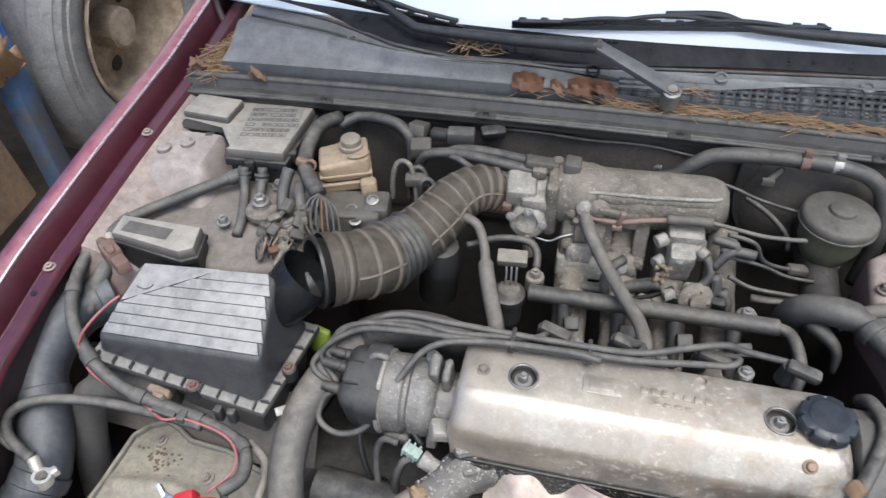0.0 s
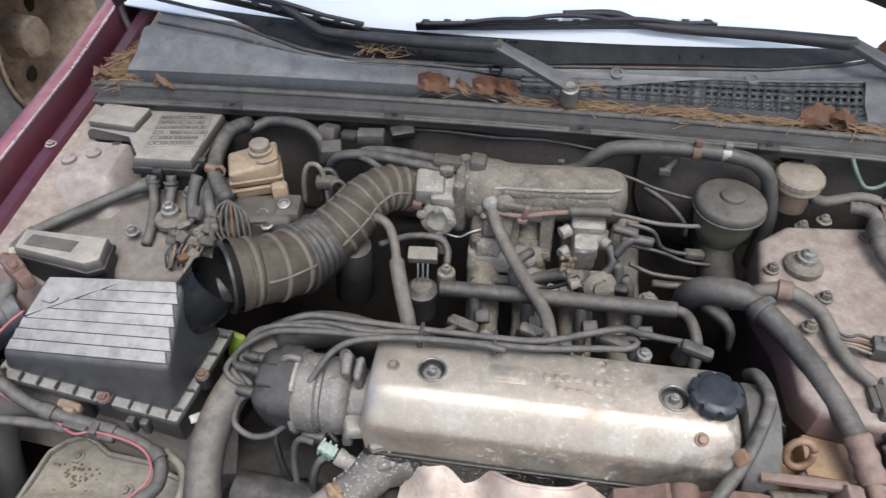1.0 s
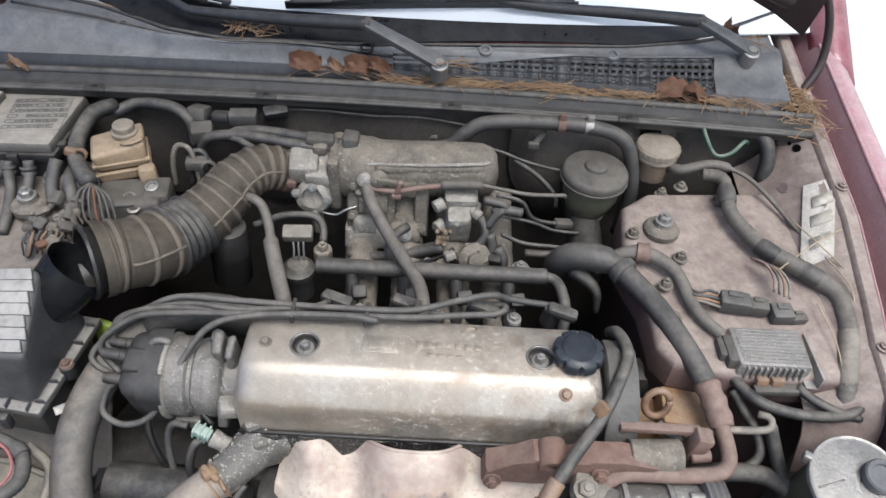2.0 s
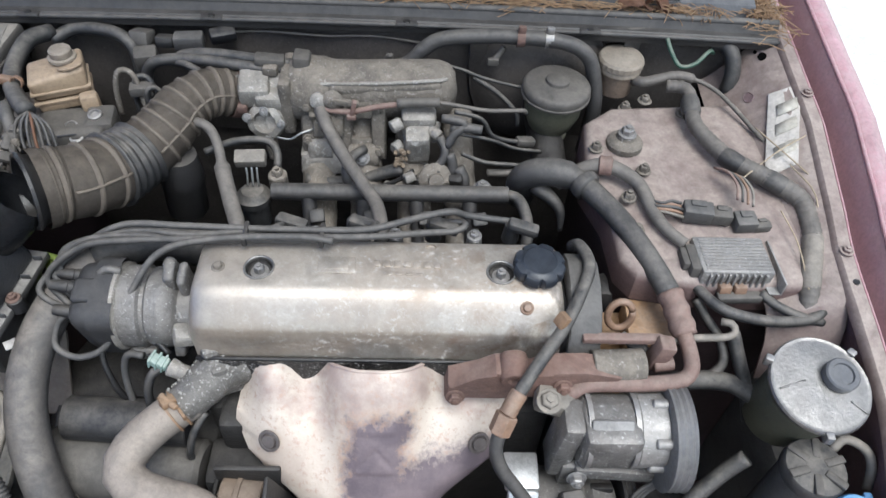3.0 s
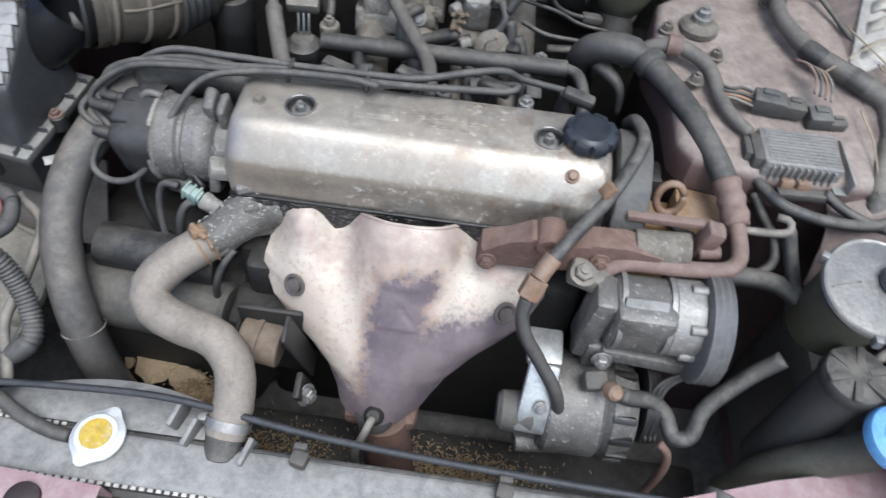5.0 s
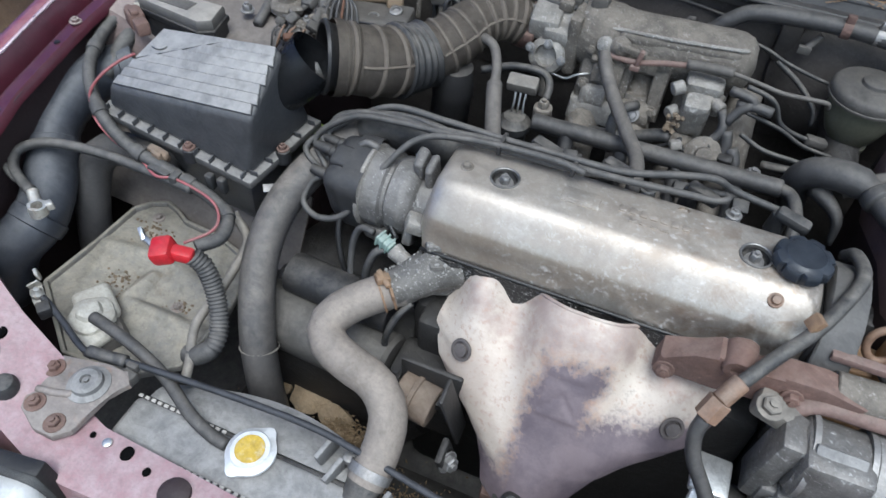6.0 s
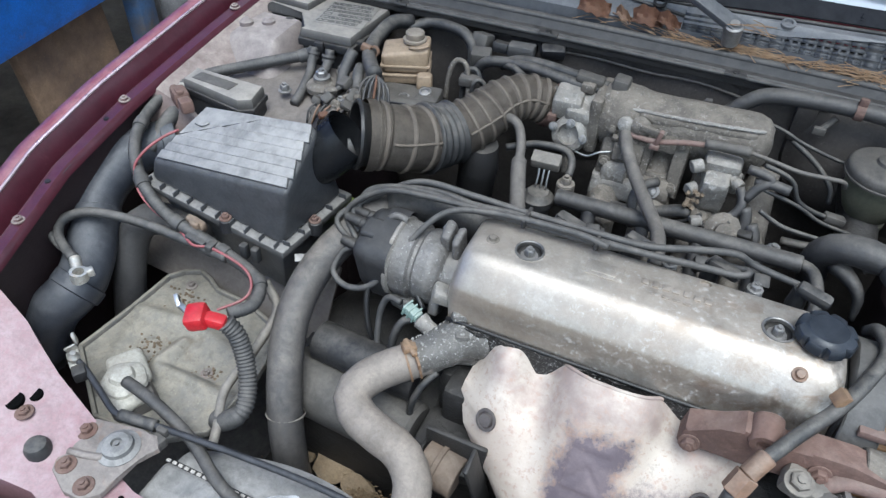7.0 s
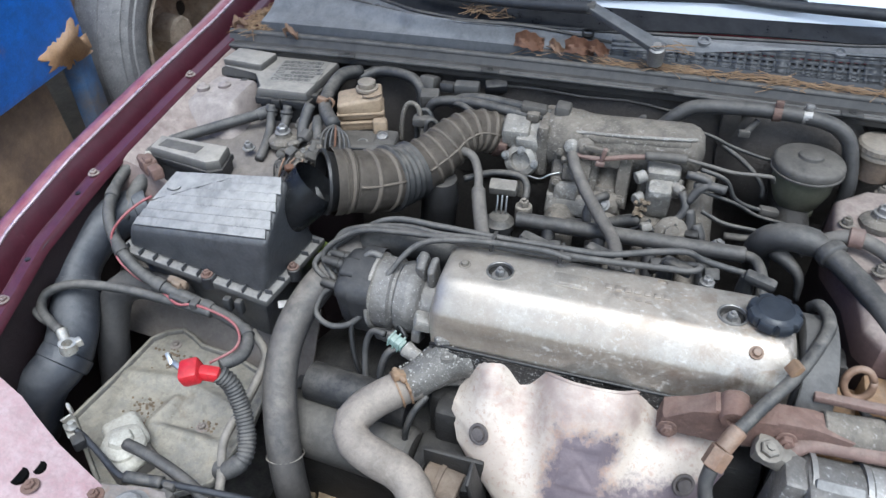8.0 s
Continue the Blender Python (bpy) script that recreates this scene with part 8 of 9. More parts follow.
rbox(bm, (-0.308, 0.252, 0.795), (0.098, 0.075, 0.056), 0.010, (-6, 0, 10), 3)
rbox(bm, (-0.268, 0.262, 0.806), (0.040, 0.05, 0.044), 0.007, (0, 0, 10))
cyl(bm, (-0.345, 0.225, 0.806), (-0.350, 0.205, 0.800), 0.020, 0.017, 18)
part("modulator", weather(bm, 0.0012, 70), CAPGREY, absu, "grey cast metal modulator block")
for p in ((-0.272, 0.258, 0.828), (-0.302, 0.240, 0.820), (-0.29, 0.222, 0.815)):
    bm = B()
    lathe(bm, p, (0, -0.2, 1), [(0.010, 0), (0.010, 0.004), (0.007, 0.005), (0.006, 0.002), (0, 0.002)], 16)
    part("port", bm, STEEL, absu)
bm = B()
rbox(bm, (-0.302, 0.222, 0.8225), (0.026, 0.010, 0.001), 0.0003, (-6, 0, 14))
part("stamped_plate", bm, WIPER, absu, "small dark stamped plate")
bm = B()
rbox(bm, (-0.390, 0.282, 0.868), (0.020, 0.012, 0.012), 0.003, (0, 20, 10))
lathe(bm, (-0.374, 0.280, 0.868), (0, -1, 0.2), [(0.007, 0), (0.009, 0), (0.009, 0.006), (0.007, 0.006)], 14)
part("clip", bm, ORANGE, absu, "rusty clip")
rnd = random.Random(5)
for k in range(7):
    a = Vector((-0.345, 0.228, 0.857)) + Vector((0.0015 * k, -0.001 * k, 0))
    tube_thing("sensor_wire", [a, a + Vector((-0.012 + 0.006 * k, -0.016, -0.006)), a + Vector((-0.014 + 0.008 * k, -0.034, -0.030)), a + Vector((-0.002 + 0.006 * k, -0.044, -0.052))], 0.0022, (CAPGREY, WIRE, WIRE, LEAF)[k % 4], "thin wire in a fanned bundle", "wire", "fanned sensor wires", seg=6)
for k, (dx, dy) in enumerate(((0.0, 0.0), (0.026, 0.004), (0.048, -0.01))):
    tube_thing("brake_pipe", [(-0.255 + dx, 0.30 + dy, 0.80), (-0.252 + dx, 0.305 + dy, 0.845), (-0.243 + dx, 0.312 + dy, 0.868 - 0.01 * k), (-0.225 + dx * 0.8, 0.312 + dy, 0.862 - 0.012 * k), (-0.215 + dx * 0.8, 0.30 + dy, 0.82), (-0.21 + dx * 0.8, 0.28, 0.76)], 0.0042, RUBBER if k else DULLCAST, "thin bent metal brake pipe", "pipe", "brake pipes", seg=8)
bm = B()
rbox(bm, (-0.215, 0.305, 0.842), (0.034, 0.02, 0.016), 0.003, (0, 0, 10))
single("pipe_clip", bm, CAPGREY, "dusty clip on the brake pipes", "clip")
for k, (p, s) in enumerate((((-0.235, 0.405, 0.866), (0.03, 0.03, 0.022)), ((-0.200, 0.402, 0.862), (0.028, 0.02, 0.018)), ((-0.165, 0.405, 0.862), (0.045, 0.026, 0.022)), ((-0.225, 0.375, 0.85), (0.034, 0.028, 0.026)), ((-0.115, 0.418, 0.866), (0.04, 0.02, 0.02)))):
    bm = B()
    rbox(bm, p, s, 0.004, (10 * k - 20, 0, 8 * k - 10))
    single("solenoid_valve", bm, (CAPGREY, BLACK, CAPPLUG)[k % 3], "dusty solenoid valve on the firewall", "valve", "firewall valves")
tube_thing("trim_wire", [(-0.14, 0.438, 0.858), (-0.05, 0.437, 0.862), (0.04, 0.437, 0.858), (0.12, 0.437, 0.860), (0.20, 0.437, 0.850)], 0.002, HOSEPALE, "thin pale wire along the firewall mat", "wire", seg=6)
bm = B()
rbox(bm, (-0.315, 0.085, 0.69), (0.03, 0.012, 0.06), 0.005, (0, 10, -10))
single("lime_plastic_tab", bm, GREENLIQ, "lime green plastic tab behind the filter box", "tab")

tube_thing("engine_cable", [(-0.175, -0.07, 0.60), (-0.190, -0.085, 0.64), (-0.205, -0.06, 0.70), (-0.18, -0.04, 0.722), (-0.145, -0.045, 0.72), (-0.12, -0.06, 0.70)], 0.0042, CLEANBLACK, "thin black cable below the distributor", "cable", seg=8)
tube_thing("engine_cable", [(-0.145, -0.10, 0.60), (-0.15, -0.095, 0.65), (-0.14, -0.08, 0.685), (-0.115, -0.07, 0.69)], 0.006, RUBBER, "thin black cable below the distributor", "cable", seg=8)
tube_thing("engine_cable", [(-0.10, -0.13, 0.54), (-0.095, -0.15, 0.60), (-0.085, -0.14, 0.64), (-0.07, -0.12, 0.66)], 0.005, RUBBER, "thin dark cable below the coolant elbow", "cable", seg=8)

# ---- brake and steering side ----
booster = thing("brake_booster", (0.40, 0.43, 0.70), "dusty dark round brake booster on the firewall", "brake booster")
bm = B()
lathe(bm, (0.390, 0.452, 0.790), (0, -1, 0.12), [(0.118, 0), (0.120, 0.010), (0.116, 0.022), (0.108, 0.026), (0.100, 0.036), (0.070, 0.046), (0.045, 0.052), (0, 0.052)], 44)
part("shell", bm, FIREWALL, booster)
bm = B()
cyl(bm, (0.392, 0.405, 0.770), (0.400, 0.26, 0.735), 0.030, 0.027, 20)
part("master_cylinder", bm, GREASE, booster)
brake = thing("brake_reservoir", (0.403, 0.342, 0.74), "olive brake fluid reservoir with broad dusty cap", "fluid reservoir")
bm = B()
lathe(bm, (0.400, 0.338, 0.745), (0.01, 0.02, 1), [(0, 0), (0.026, 0), (0.026, 0.010), (0.030, 0.012), (0.030, 0.018), (0.027, 0.021), (0.034, 0.030), (0.044, 0.055), (0.046, 0.090), (0.046, 0.096), (0, 0.096)], 32)
part("bowl", bm, GREENISH, brake)
bm = B()
lathe(bm, (0.402, 0.341, 0.838), (0.01, 0.0, 1), [(0.047, -0.010), (0.0515, -0.008), (0.0525, -0.001), (0.0525, 0.006), (0.050, 0.010), (0.046, 0.012), (0.022, 0.0135), (0.019, 0.0145), (0.018, 0.019), (0.015, 0.021), (0, 0.021)], 44)
part("cap", bm, CAPGREY, brake)
bm = B()
lathe(bm, (0.402, 0.341, 0.830), (0, 0, 1), [(0.0515, 0), (0.0535, 0.001), (0.0535, 0.004), (0.0515, 0.005)], 44)
part("cap_ring", bm, CAPGREY, brake, "thin steel ring under the cap")
clutch = thing("clutch_reservoir", (0.509, 0.398, 0.80), "small clutch fluid reservoir with pale dusty cap", "fluid reservoir")
bm = B()
lathe(bm, (0.507, 0.395, 0.800), (0, 0, 1), [(0, 0), (0.022, 0), (0.026, 0.004), (0.028, 0.03), (0.029, 0.052), (0, 0.052)], 26)
part("bowl", bm, TANDULL, clutch, "amber stained bowl")
bm = B()
lathe(bm, (0.508, 0.397, 0.848), (0, 0, 1), [(0.030, -0.006), (0.0345, -0.005), (0.0345, 0.000), (0.033, 0.003), (0.036, 0.005), (0.036, 0.012), (0.033, 0.016), (0.018, 0.018), (0.015, 0.020), (0, 0.020)], 48,
      wave=lambda t, h: 1 + (0.02 * math.cos(24 * t) if 0.004 < h < 0.013 else 0))
part("cap", bm, CAPPALE, clutch)
bm = B()
rbox(bm, (0.528, 0.425, 0.872), (0.028, 0.004, 0.05), 0.0015, (0, 0, 10))
part("bracket", bm, CAPGREY, clutch, "pale steel bracket")
tube_thing("clutch_hose", [(0.530, 0.375, 0.835), (0.545, 0.362, 0.842), (0.589, 0.372, 0.847), (0.623, 0.366, 0.845), (0.654, 0.348, 0.838), (0.680, 0.310, 0.828), (0.700, 0.27, 0.820), (0.722, 0.225, 0.815)], 0.006, HOSEMID,
           "grey thin hose across the strut tower", "hose", radius=lambda w, s: 0.0085 if w < 0.35 else 0.0035, seg=8)
tube_thing("green_wire", [(0.575, 0.41, 0.89), (0.583, 0.395, 0.875), (0.597, 0.380, 0.860), (0.623, 0.388, 0.860), (0.647, 0.408, 0.870), (0.66, 0.42, 0.86)], 0.0034, GREENWIRE, "green insulated wire by the firewall", "wire", seg=8)
tube_thing("black_loop", [(0.655, 0.425, 0.875), (0.672, 0.42, 0.878), (0.685, 0.405, 0.865), (0.690, 0.392, 0.840), (0.688, 0.385, 0.81)], 0.0125, RUBBER, "thick grey rubber sleeve near the wing", "hose", seg=12)

achose = thing("ac_hose", (0.47, 0.1, 0.70), "thick grey air conditioning hose with pink crimp", "hose")
bm = B()
tube(bm, [(0.352, 0.230, 0.715), (0.345, 0.215, 0.755), (0.352, 0.200, 0.788), (0.378, 0.188, 0.806), (0.415, 0.176, 0.806), (0.450, 0.135, 0.800), (0.477, 0.090, 0.795), (0.503, 0.033, 0.786), (0.521, -0.010, 0.775)], 0.0200, 18, None, lambda w, s: 0.0205 if w < 0.42 else 0.0168 - 0.0016 * w)
part("hose", bm, HOSEGREY, achose)
bm = B()
tube(bm, [(0.425, 0.166, 0.808), (0.428, 0.160, 0.8075), (0.431, 0.156, 0.807)], 0.0212, 18, 0.002)
part("tape_edge", bm, HOSEGREY, achose)
bm = B()
tube(bm, [(0.519, -0.004, 0.777), (0.526, -0.030, 0.769), (0.532, -0.058, 0.760)], 0.0165, 20, 0.003, lambda w, s: 0.0162 + 0.0010 * math.sin(w * 18))
part("crimp", bm, PINKRUST, achose, "pink dusty metal crimp")
bm = B()
tube(bm, [(0.530, -0.050, 0.762), (0.535, -0.078, 0.754), (0.534, -0.100, 0.748), (0.522, -0.112, 0.744), (0.500, -0.116, 0.742), (0.46, -0.116, 0.738), (0.408, -0.116, 0.735), (0.388, -0.122, 0.728), (0.376, -0.130, 0.715)], 0.0098, 14)
part("pipe", bm, PINKRUST, achose, "pinkish corroded pipe")
tube_thing("loose_sleeve", [(0.365, 0.195, 0.77), (0.38, 0.18, 0.77), (0.40, 0.165, 0.755), (0.405, 0.155, 0.72)], 0.011, RUBBER, "torn grey rubber sleeve under the hose", "hose", radius=lambda w, s: 0.013 * (1 - 0.7 * w))
acline = thing("ac_line", (0.35, -0.12, 0.6), "thin grey air conditioning line with rusty joint", "hose")
bm = B()
tube(bm, [(0.398, 0.060, 0.790), (0.404, 0.046, 0.808), (0.411, 0.010, 0.812), (0.396, -0.030, 0.806), (0.372, -0.074, 0.795), (0.338, -0.118, 0.780), (0.314, -0.150, 0.766)], 0.0080, 12)
part("line", bm, RUBBER, acline)
bm = B()
cyl(bm, (0.316, -0.147, 0.768), (0.301, -0.168, 0.752), 0.0105, seg=16)
cyl(bm, (0.302, -0.167, 0.753), (0.293, -0.182, 0.735), 0.0135, seg=6, edge=0.001)
part("joint", weather(bm, 0.0006, 120, 1), ORANGE, acline, "rusted hexagon joint")
bm = B()
tube(bm, [(0.294, -0.181, 0.736), (0.291, -0.192, 0.715), (0.300, -0.203, 0.686), (0.322, -0.216, 0.655), (0.350, -0.232, 0.610), (0.365, -0.24, 0.55)], 0.0085, 12)
part("lower_line", bm, HOSEGREY, acline)
bm = B()
rbox(bm, (0.368, -0.072, 0.806), (0.010, 0.016, 0.018), 0.002, (0, 30, 30))
part("line_clip", bm, CLAMPTAN, acline)

arm = thing("steel_bracket", (0.32, -0.10, 0.68), "rusty brown steel bracket across the engine's front", "bracket")
bm = B()
m = Matrix.Translation((0, -0.088, 0)) @ Matrix.Rotation(radians(90), 4, "X")
slab(bm, [(0.232, 0.700), (0.30, 0.702), (0.355, 0.706), (0.405, 0.726), (0.438, 0.734), (0.445, 0.752), (0.40, 0.762), (0.36, 0.760), (0.335, 0.748), (0.318, 0.757), (0.292, 0.758), (0.272, 0.744), (0.236, 0.728)], 0.0, 0.030, 0.004, m)
part("plate", bm, RUST, arm)
bm = B()
lathe(bm, (0.314, -0.124, 0.752), (0, 1, 0.08), [(0.0075, 0.004), (0.0085, 0.0), (0.0150, 0.0), (0.0170, 0.003), (0.0170, 0.034), (0.0075, 0.034), (0.0075, 0.004)], 26)
part("boss", weather(bm, 0.0006, 70, 1), RUST, arm, "round eye on the bracket's edge")
for p in ((0.245, -0.119, 0.708), (0.375, -0.119, 0.735)):
    bm = B()
    bolt(bm, p, (0, -1, 0.2), 0.0085, 0.007)
    part("bolt", bm, RUST, arm)
valve = thing("idle_valve", (0.44, -0.09, 0.71), "grey cylindrical valve on the rusty bracket", "valve")
bm = B()
cyl(bm, (0.412, -0.096, 0.742), (0.476, -0.094, 0.744), 0.022, seg=20)
part("valve_can", bm, DULLCAST, valve)
bm = B()
rbox(bm, (0.498, -0.080, 0.752), (0.022, 0.024, 0.05), 0.005, (0, 10, 0))
cyl(bm, (0.49, -0.09, 0.74), (0.515, -0.088, 0.742), 0.009, seg=12)
rbox(bm, (0.45, -0.068, 0.765), (0.10, 0.012, 0.010), 0.002)
part("valve_arm", bm, PINKRUST, valve, "rusty pinkish steel arm")

pump = thing("steering_pump", (0.44, -0.15, 0.60), "aluminium power steering pump with grooved pulley", "steering pump")
bm = B()
cyl(bm, (0.395, -0.150, 0.690), (0.462, -0.150, 0.690), 0.043, seg=28, edge=0.004)
rbox(bm, (0.43, -0.165, 0.700), (0.07, 0.06, 0.07), 0.010)
part("pump_body", weather(bm, 0.001, 60, 2), PUMPGREY, pump)
bm = B()
cyl(bm, (0.460, -0.150, 0.690), (0.502, -0.150, 0.690), 0.047, seg=28, edge=0.005)
part("pump_front", weather(bm, 0.001, 60, 2), ALUCAST, pump, "bright cast aluminium pump front")
bm = B()
rbox(bm, (0.428, -0.176, 0.728), (0.050, 0.030, 0.012), 0.003, (38, 0, 0))
part("name_plate", bm, CAPDARK, pump, "dark grimy plate on the pump")
for x in (0.404, 0.460):
    bm = B()
    lathe(bm, (x, -0.150, 0.690), (1, 0, 0), [(0.042, -0.003), (0.0485, -0.003), (0.0485, 0.003), (0.042, 0.003)], 28)
    part("casting_band", bm, STEEL, pump, "worn bright bands round the pump")
for a in (20, 80, 140, 200, 260, 320):
    y, z = math.cos(radians(a)), math.sin(radians(a))
    bm = B()
    cyl(bm, (0.480, -0.150 + 0.046 * y, 0.690 + 0.046 * z), (0.506, -0.150 + 0.046 * y, 0.690 + 0.046 * z), 0.0065, seg=12)
    part("bolt_lobe", bm, ALUCAST, pump)
bm = B()
lathe(bm, (0.498, -0.152, 0.680), (1, 0, 0), [(0.02, 0), (0.066, 0), (0.070, 0.002), (0.068, 0.006), (0.070, 0.010), (0.068, 0.014), (0.070, 0.018), (0.068, 0.022), (0.070, 0.026), (0.066, 0.028), (0.058, 0.026), (0.052, 0.012), (0.02, 0.010), (0, 0.010)], 56)
part("pulley", bm, PULLEY, pump, "grey grooved pulley")
bm = B()
rbox(bm, (0.382, -0.155, 0.672), (0.028, 0.05, 0.12), 0.008, (0, 4, 0))
rbox(bm, (0.40, -0.175, 0.625), (0.04, 0.02, 0.05), 0.006)
rbox(bm, (0.45, -0.175, 0.635), (0.11, 0.03, 0.025), 0.006, (0, 6, 0))
part("mount_ear", weather(bm, 0.001, 70, 1), PUMPGREY, pump)
bm = B()
rbox(bm, (0.365, -0.132, 0.722), (0.05, 0.032, 0.026), 0.008, (0, 10, -10))
bolt(bm, (0.356, -0.140, 0.735), (0, -0.2, 1), 0.011, 0.008)
part("union", bm, HOSEPALE, pump, "pale dusty pipe union")
for p in ((0.40, -0.19, 0.635),):
    bm = B()
    bolt(bm, p, (0, -1, 0.2), 0.009, 0.009)
    part("bolt", bm, STEEL, pump)
alt = thing("alternator", (0.40, -0.20, 0.46), "grey aluminium alternator with slotted end", "alternator")
bm = B()
cyl(bm, (0.345, -0.200, 0.530), (0.420, -0.200, 0.530), 0.068, seg=32, edge=0.006)
part("stator", bm, PUMPGREY, alt)
bm = B()
cyl(bm, (0.420, -0.200, 0.530), (0.462, -0.200, 0.530), 0.070, 0.060, 32, 0.008)
part("end_bell", bm, PUMPGREY, alt)
for k in range(14):
    a = radians(k * 360 / 14)
    bm = B()
    # proud black blocks hold the shade of the slots
    rbox(bm, (0.441, -0.200 + 0.0650 * math.cos(a), 0.530 + 0.0650 * math.sin(a)), (0.030, 0.010, 0.010), 0.002, (math.degrees(a), 0, 0))
    part("vent_slot", bm, CLEANBLACK, alt, "black block painted as a vent slot")
bm = B()
rbox(bm, (0.330, -0.232, 0.590), (0.040, 0.010, 0.095), 0.005, (-38, 6, 0))
rbox(bm, (0.332, -0.180, 0.628), (0.044, 0.05, 0.012), 0.004)
bmesh.ops.recalc_face_normals(bm, faces=bm.faces)
part("bracket_plate", bm, BRIGHT, alt, "bright aluminium bracket plate")
bm = B()
cyl(bm, (0.285, -0.235, 0.552), (0.335, -0.235, 0.552), 0.026, 0.028, 20, 0.006)
part("nose", bm, CAPGREY, alt)
bm = B()
rbox(bm, (0.36, -0.225, 0.475), (0.09, 0.03, 0.035), 0.008)
cyl(bm, (0.32, -0.24, 0.47), (0.45, -0.23, 0.475), 0.014, seg=14)
part("lower_ear", bm, PUMPGREY, alt)
bm = B()
bolt(bm, (0.335, -0.243, 0.588), (0.1, -0.8, 0.6), 0.006, 0.005)
part("bolt", bm, STEEL, alt)
bm = B()
lathe(bm, (0.468, -0.195, 0.55), (1, 0, 0), [(0.018, 0), (0.052, 0), (0.054, 0.003), (0.052, 0.006), (0.054, 0.009), (0.052, 0.012), (0.054, 0.015), (0.050, 0.018), (0.018, 0.016), (0, 0.016)], 36)
part("pulley", bm, BLACK, alt)
bm = B()
for zz in (0.0, 0.006, 0.012):
    tube(bm, [(0.474 + zz, -0.250, 0.55), (0.474 + zz, -0.205, 0.605), (0.516 + zz, -0.190, 0.64), (0.516 + zz, -0.212, 0.688)], 0.003, 6)
single("drive_belt", bm, BLACK, "worn black ribbed drive belt by the pump", "belt")
plug = thing("alternator_plug", (0.41, -0.23, 0.61), "grey plug with orange stained terminal", "connector")
bm = B()
rbox(bm, (0.395, -0.212, 0.618), (0.03, 0.024, 0.03), 0.006, (20, 0, 10))
part("plug_body", bm, CAPGREY, plug)
bm = B()
lathe(bm, (0.412, -0.226, 0.628), (0.3, -0.6, 0.7), [(0, 0), (0.011, 0), (0.010, 0.014), (0.006, 0.018), (0, 0.018)], 14)
part("terminal", bm, ORANGE, plug, "orange corroded terminal")
tube_thing("oil_line", [(0.428, -0.222, 0.612), (0.445, -0.220, 0.602), (0.470, -0.216, 0.594), (0.491, -0.224, 0.582), (0.503, -0.249, 0.572), (0.523, -0.248, 0.580), (0.535, -0.220, 0.602), (0.576, -0.191, 0.640), (0.607, -0.178, 0.672)], 0.0105, RUBBER, "grey hose running from the alternator to the reservoir", "hose", seg=12)
tube_thing("return_hose", [(0.50, -0.09, 0.69), (0.547, -0.086, 0.70), (0.602, -0.086, 0.695), (0.638, -0.105, 0.688)], 0.0125, RUBBER, "dark return hose to the steering reservoir", "hose", seg=12)
tube_thing("earth_strap", [(0.49, -0.255, 0.56), (0.505, -0.262, 0.54), (0.508, -0.27, 0.48), (0.50, -0.27, 0.30)], 0.006, RUST, "rusty thin strap hanging by the alternator", "strap", seg=8)

dip = thing("dipstick", (0.46, -0.035, 0.60), "orange oil dipstick ring", "dipstick")
bm = B()
ring = [(0.456 + 0.016 * math.cos(a), -0.026 + 0.006 * math.sin(a), 0.757 + 0.020 * math.sin(a)) for a in [radians(20 + k * 30) for k in range(13)]]
tube(bm, ring, 0.0048, 10)
part("ring", bm, ORANGE, dip)
bm = B()
tube(bm, [(0.460, -0.042, 0.740), (0.470, -0.058, 0.735), (0.49, -0.066, 0.73), (0.50, -0.07, 0.62)], 0.005, 8)
part("tube", bm, WIRE, dip)
mnt = thing("engine_bracket", (0.50, 0.0, 0.60), "tan rusty engine mount bracket", "bracket")
bm = B()
rbox(bm, (0.503, -0.010, 0.708), (0.062, 0.060, 0.050), 0.006, (0, 0, -4))
rbox(bm, (0.475, 0.0, 0.60), (0.09, 0.05, 0.2), 0.01)
part("casting", bm, TANRUST, mnt)
bm = B()
rbox(bm, (0.51, 0.06, 0.67), (0.14, 0.05, 0.10), 0.02)
part("rubber", bm, BLACK, mnt)
tube_thing("pale_pipe", [(0.500, -0.062, 0.746), (0.540, -0.056, 0.750), (0.585, -0.054, 0.751), (0.599, -0.050, 0.754), (0.598, -0.040, 0.760), (0.585, -0.034, 0.758)], 0.0052, HOSEPALE, "thin pale bent pipe behind the pump", "pipe", seg=8)
tube_thing("loose_cable", [(0.560, 0.0, 0.760), (0.575, -0.017, 0.742), (0.590, -0.042, 0.730), (0.594, -0.067, 0.710), (0.566, -0.083, 0.690)], 0.0065, RUBBER, "dark cable dropping behind the pump", "cable", seg=8)
tube_thing("loose_cable", [(0.600, -0.045, 0.75), (0.612, -0.07, 0.72), (0.625, -0.09, 0.69), (0.64, -0.11, 0.64)], 0.009, RUBBER, "dark cable dropping beside the reservoir", "cable", seg=8)

# ignition module and its plugs on the strut tower
ign = thing("ignition_module", (0.62, 0.05, 0.77), "grey finned aluminium ignition module", "ignition module")
IM = Matrix.Translation((0.606, 0.041, 0.790)) @ turn((-2, 0, 0))
bm = B()
rbox(bm, (0, 0, 0), (0.094, 0.064, 0.026), 0.003)
bmesh.ops.transform(bm, matrix=IM, verts=bm.verts)
part("case", bm, ALUCAST, ign)
for k in range(10):
    bm = B()
    rbox(bm, (0.002, -0.026 + 0.0058 * k, 0.0125), (0.086, 0.0026, 0.004), 0.0006)
    bmesh.ops.transform(bm, matrix=IM, verts=bm.verts)
    part("fin", bm, ALUCAST, ign)
for k in range(10):
    bm = B()
    rbox(bm, (-0.036 + 0.008 * k, -0.0335, -0.001), (0.0028, 0.005, 0.022), 0.0006)
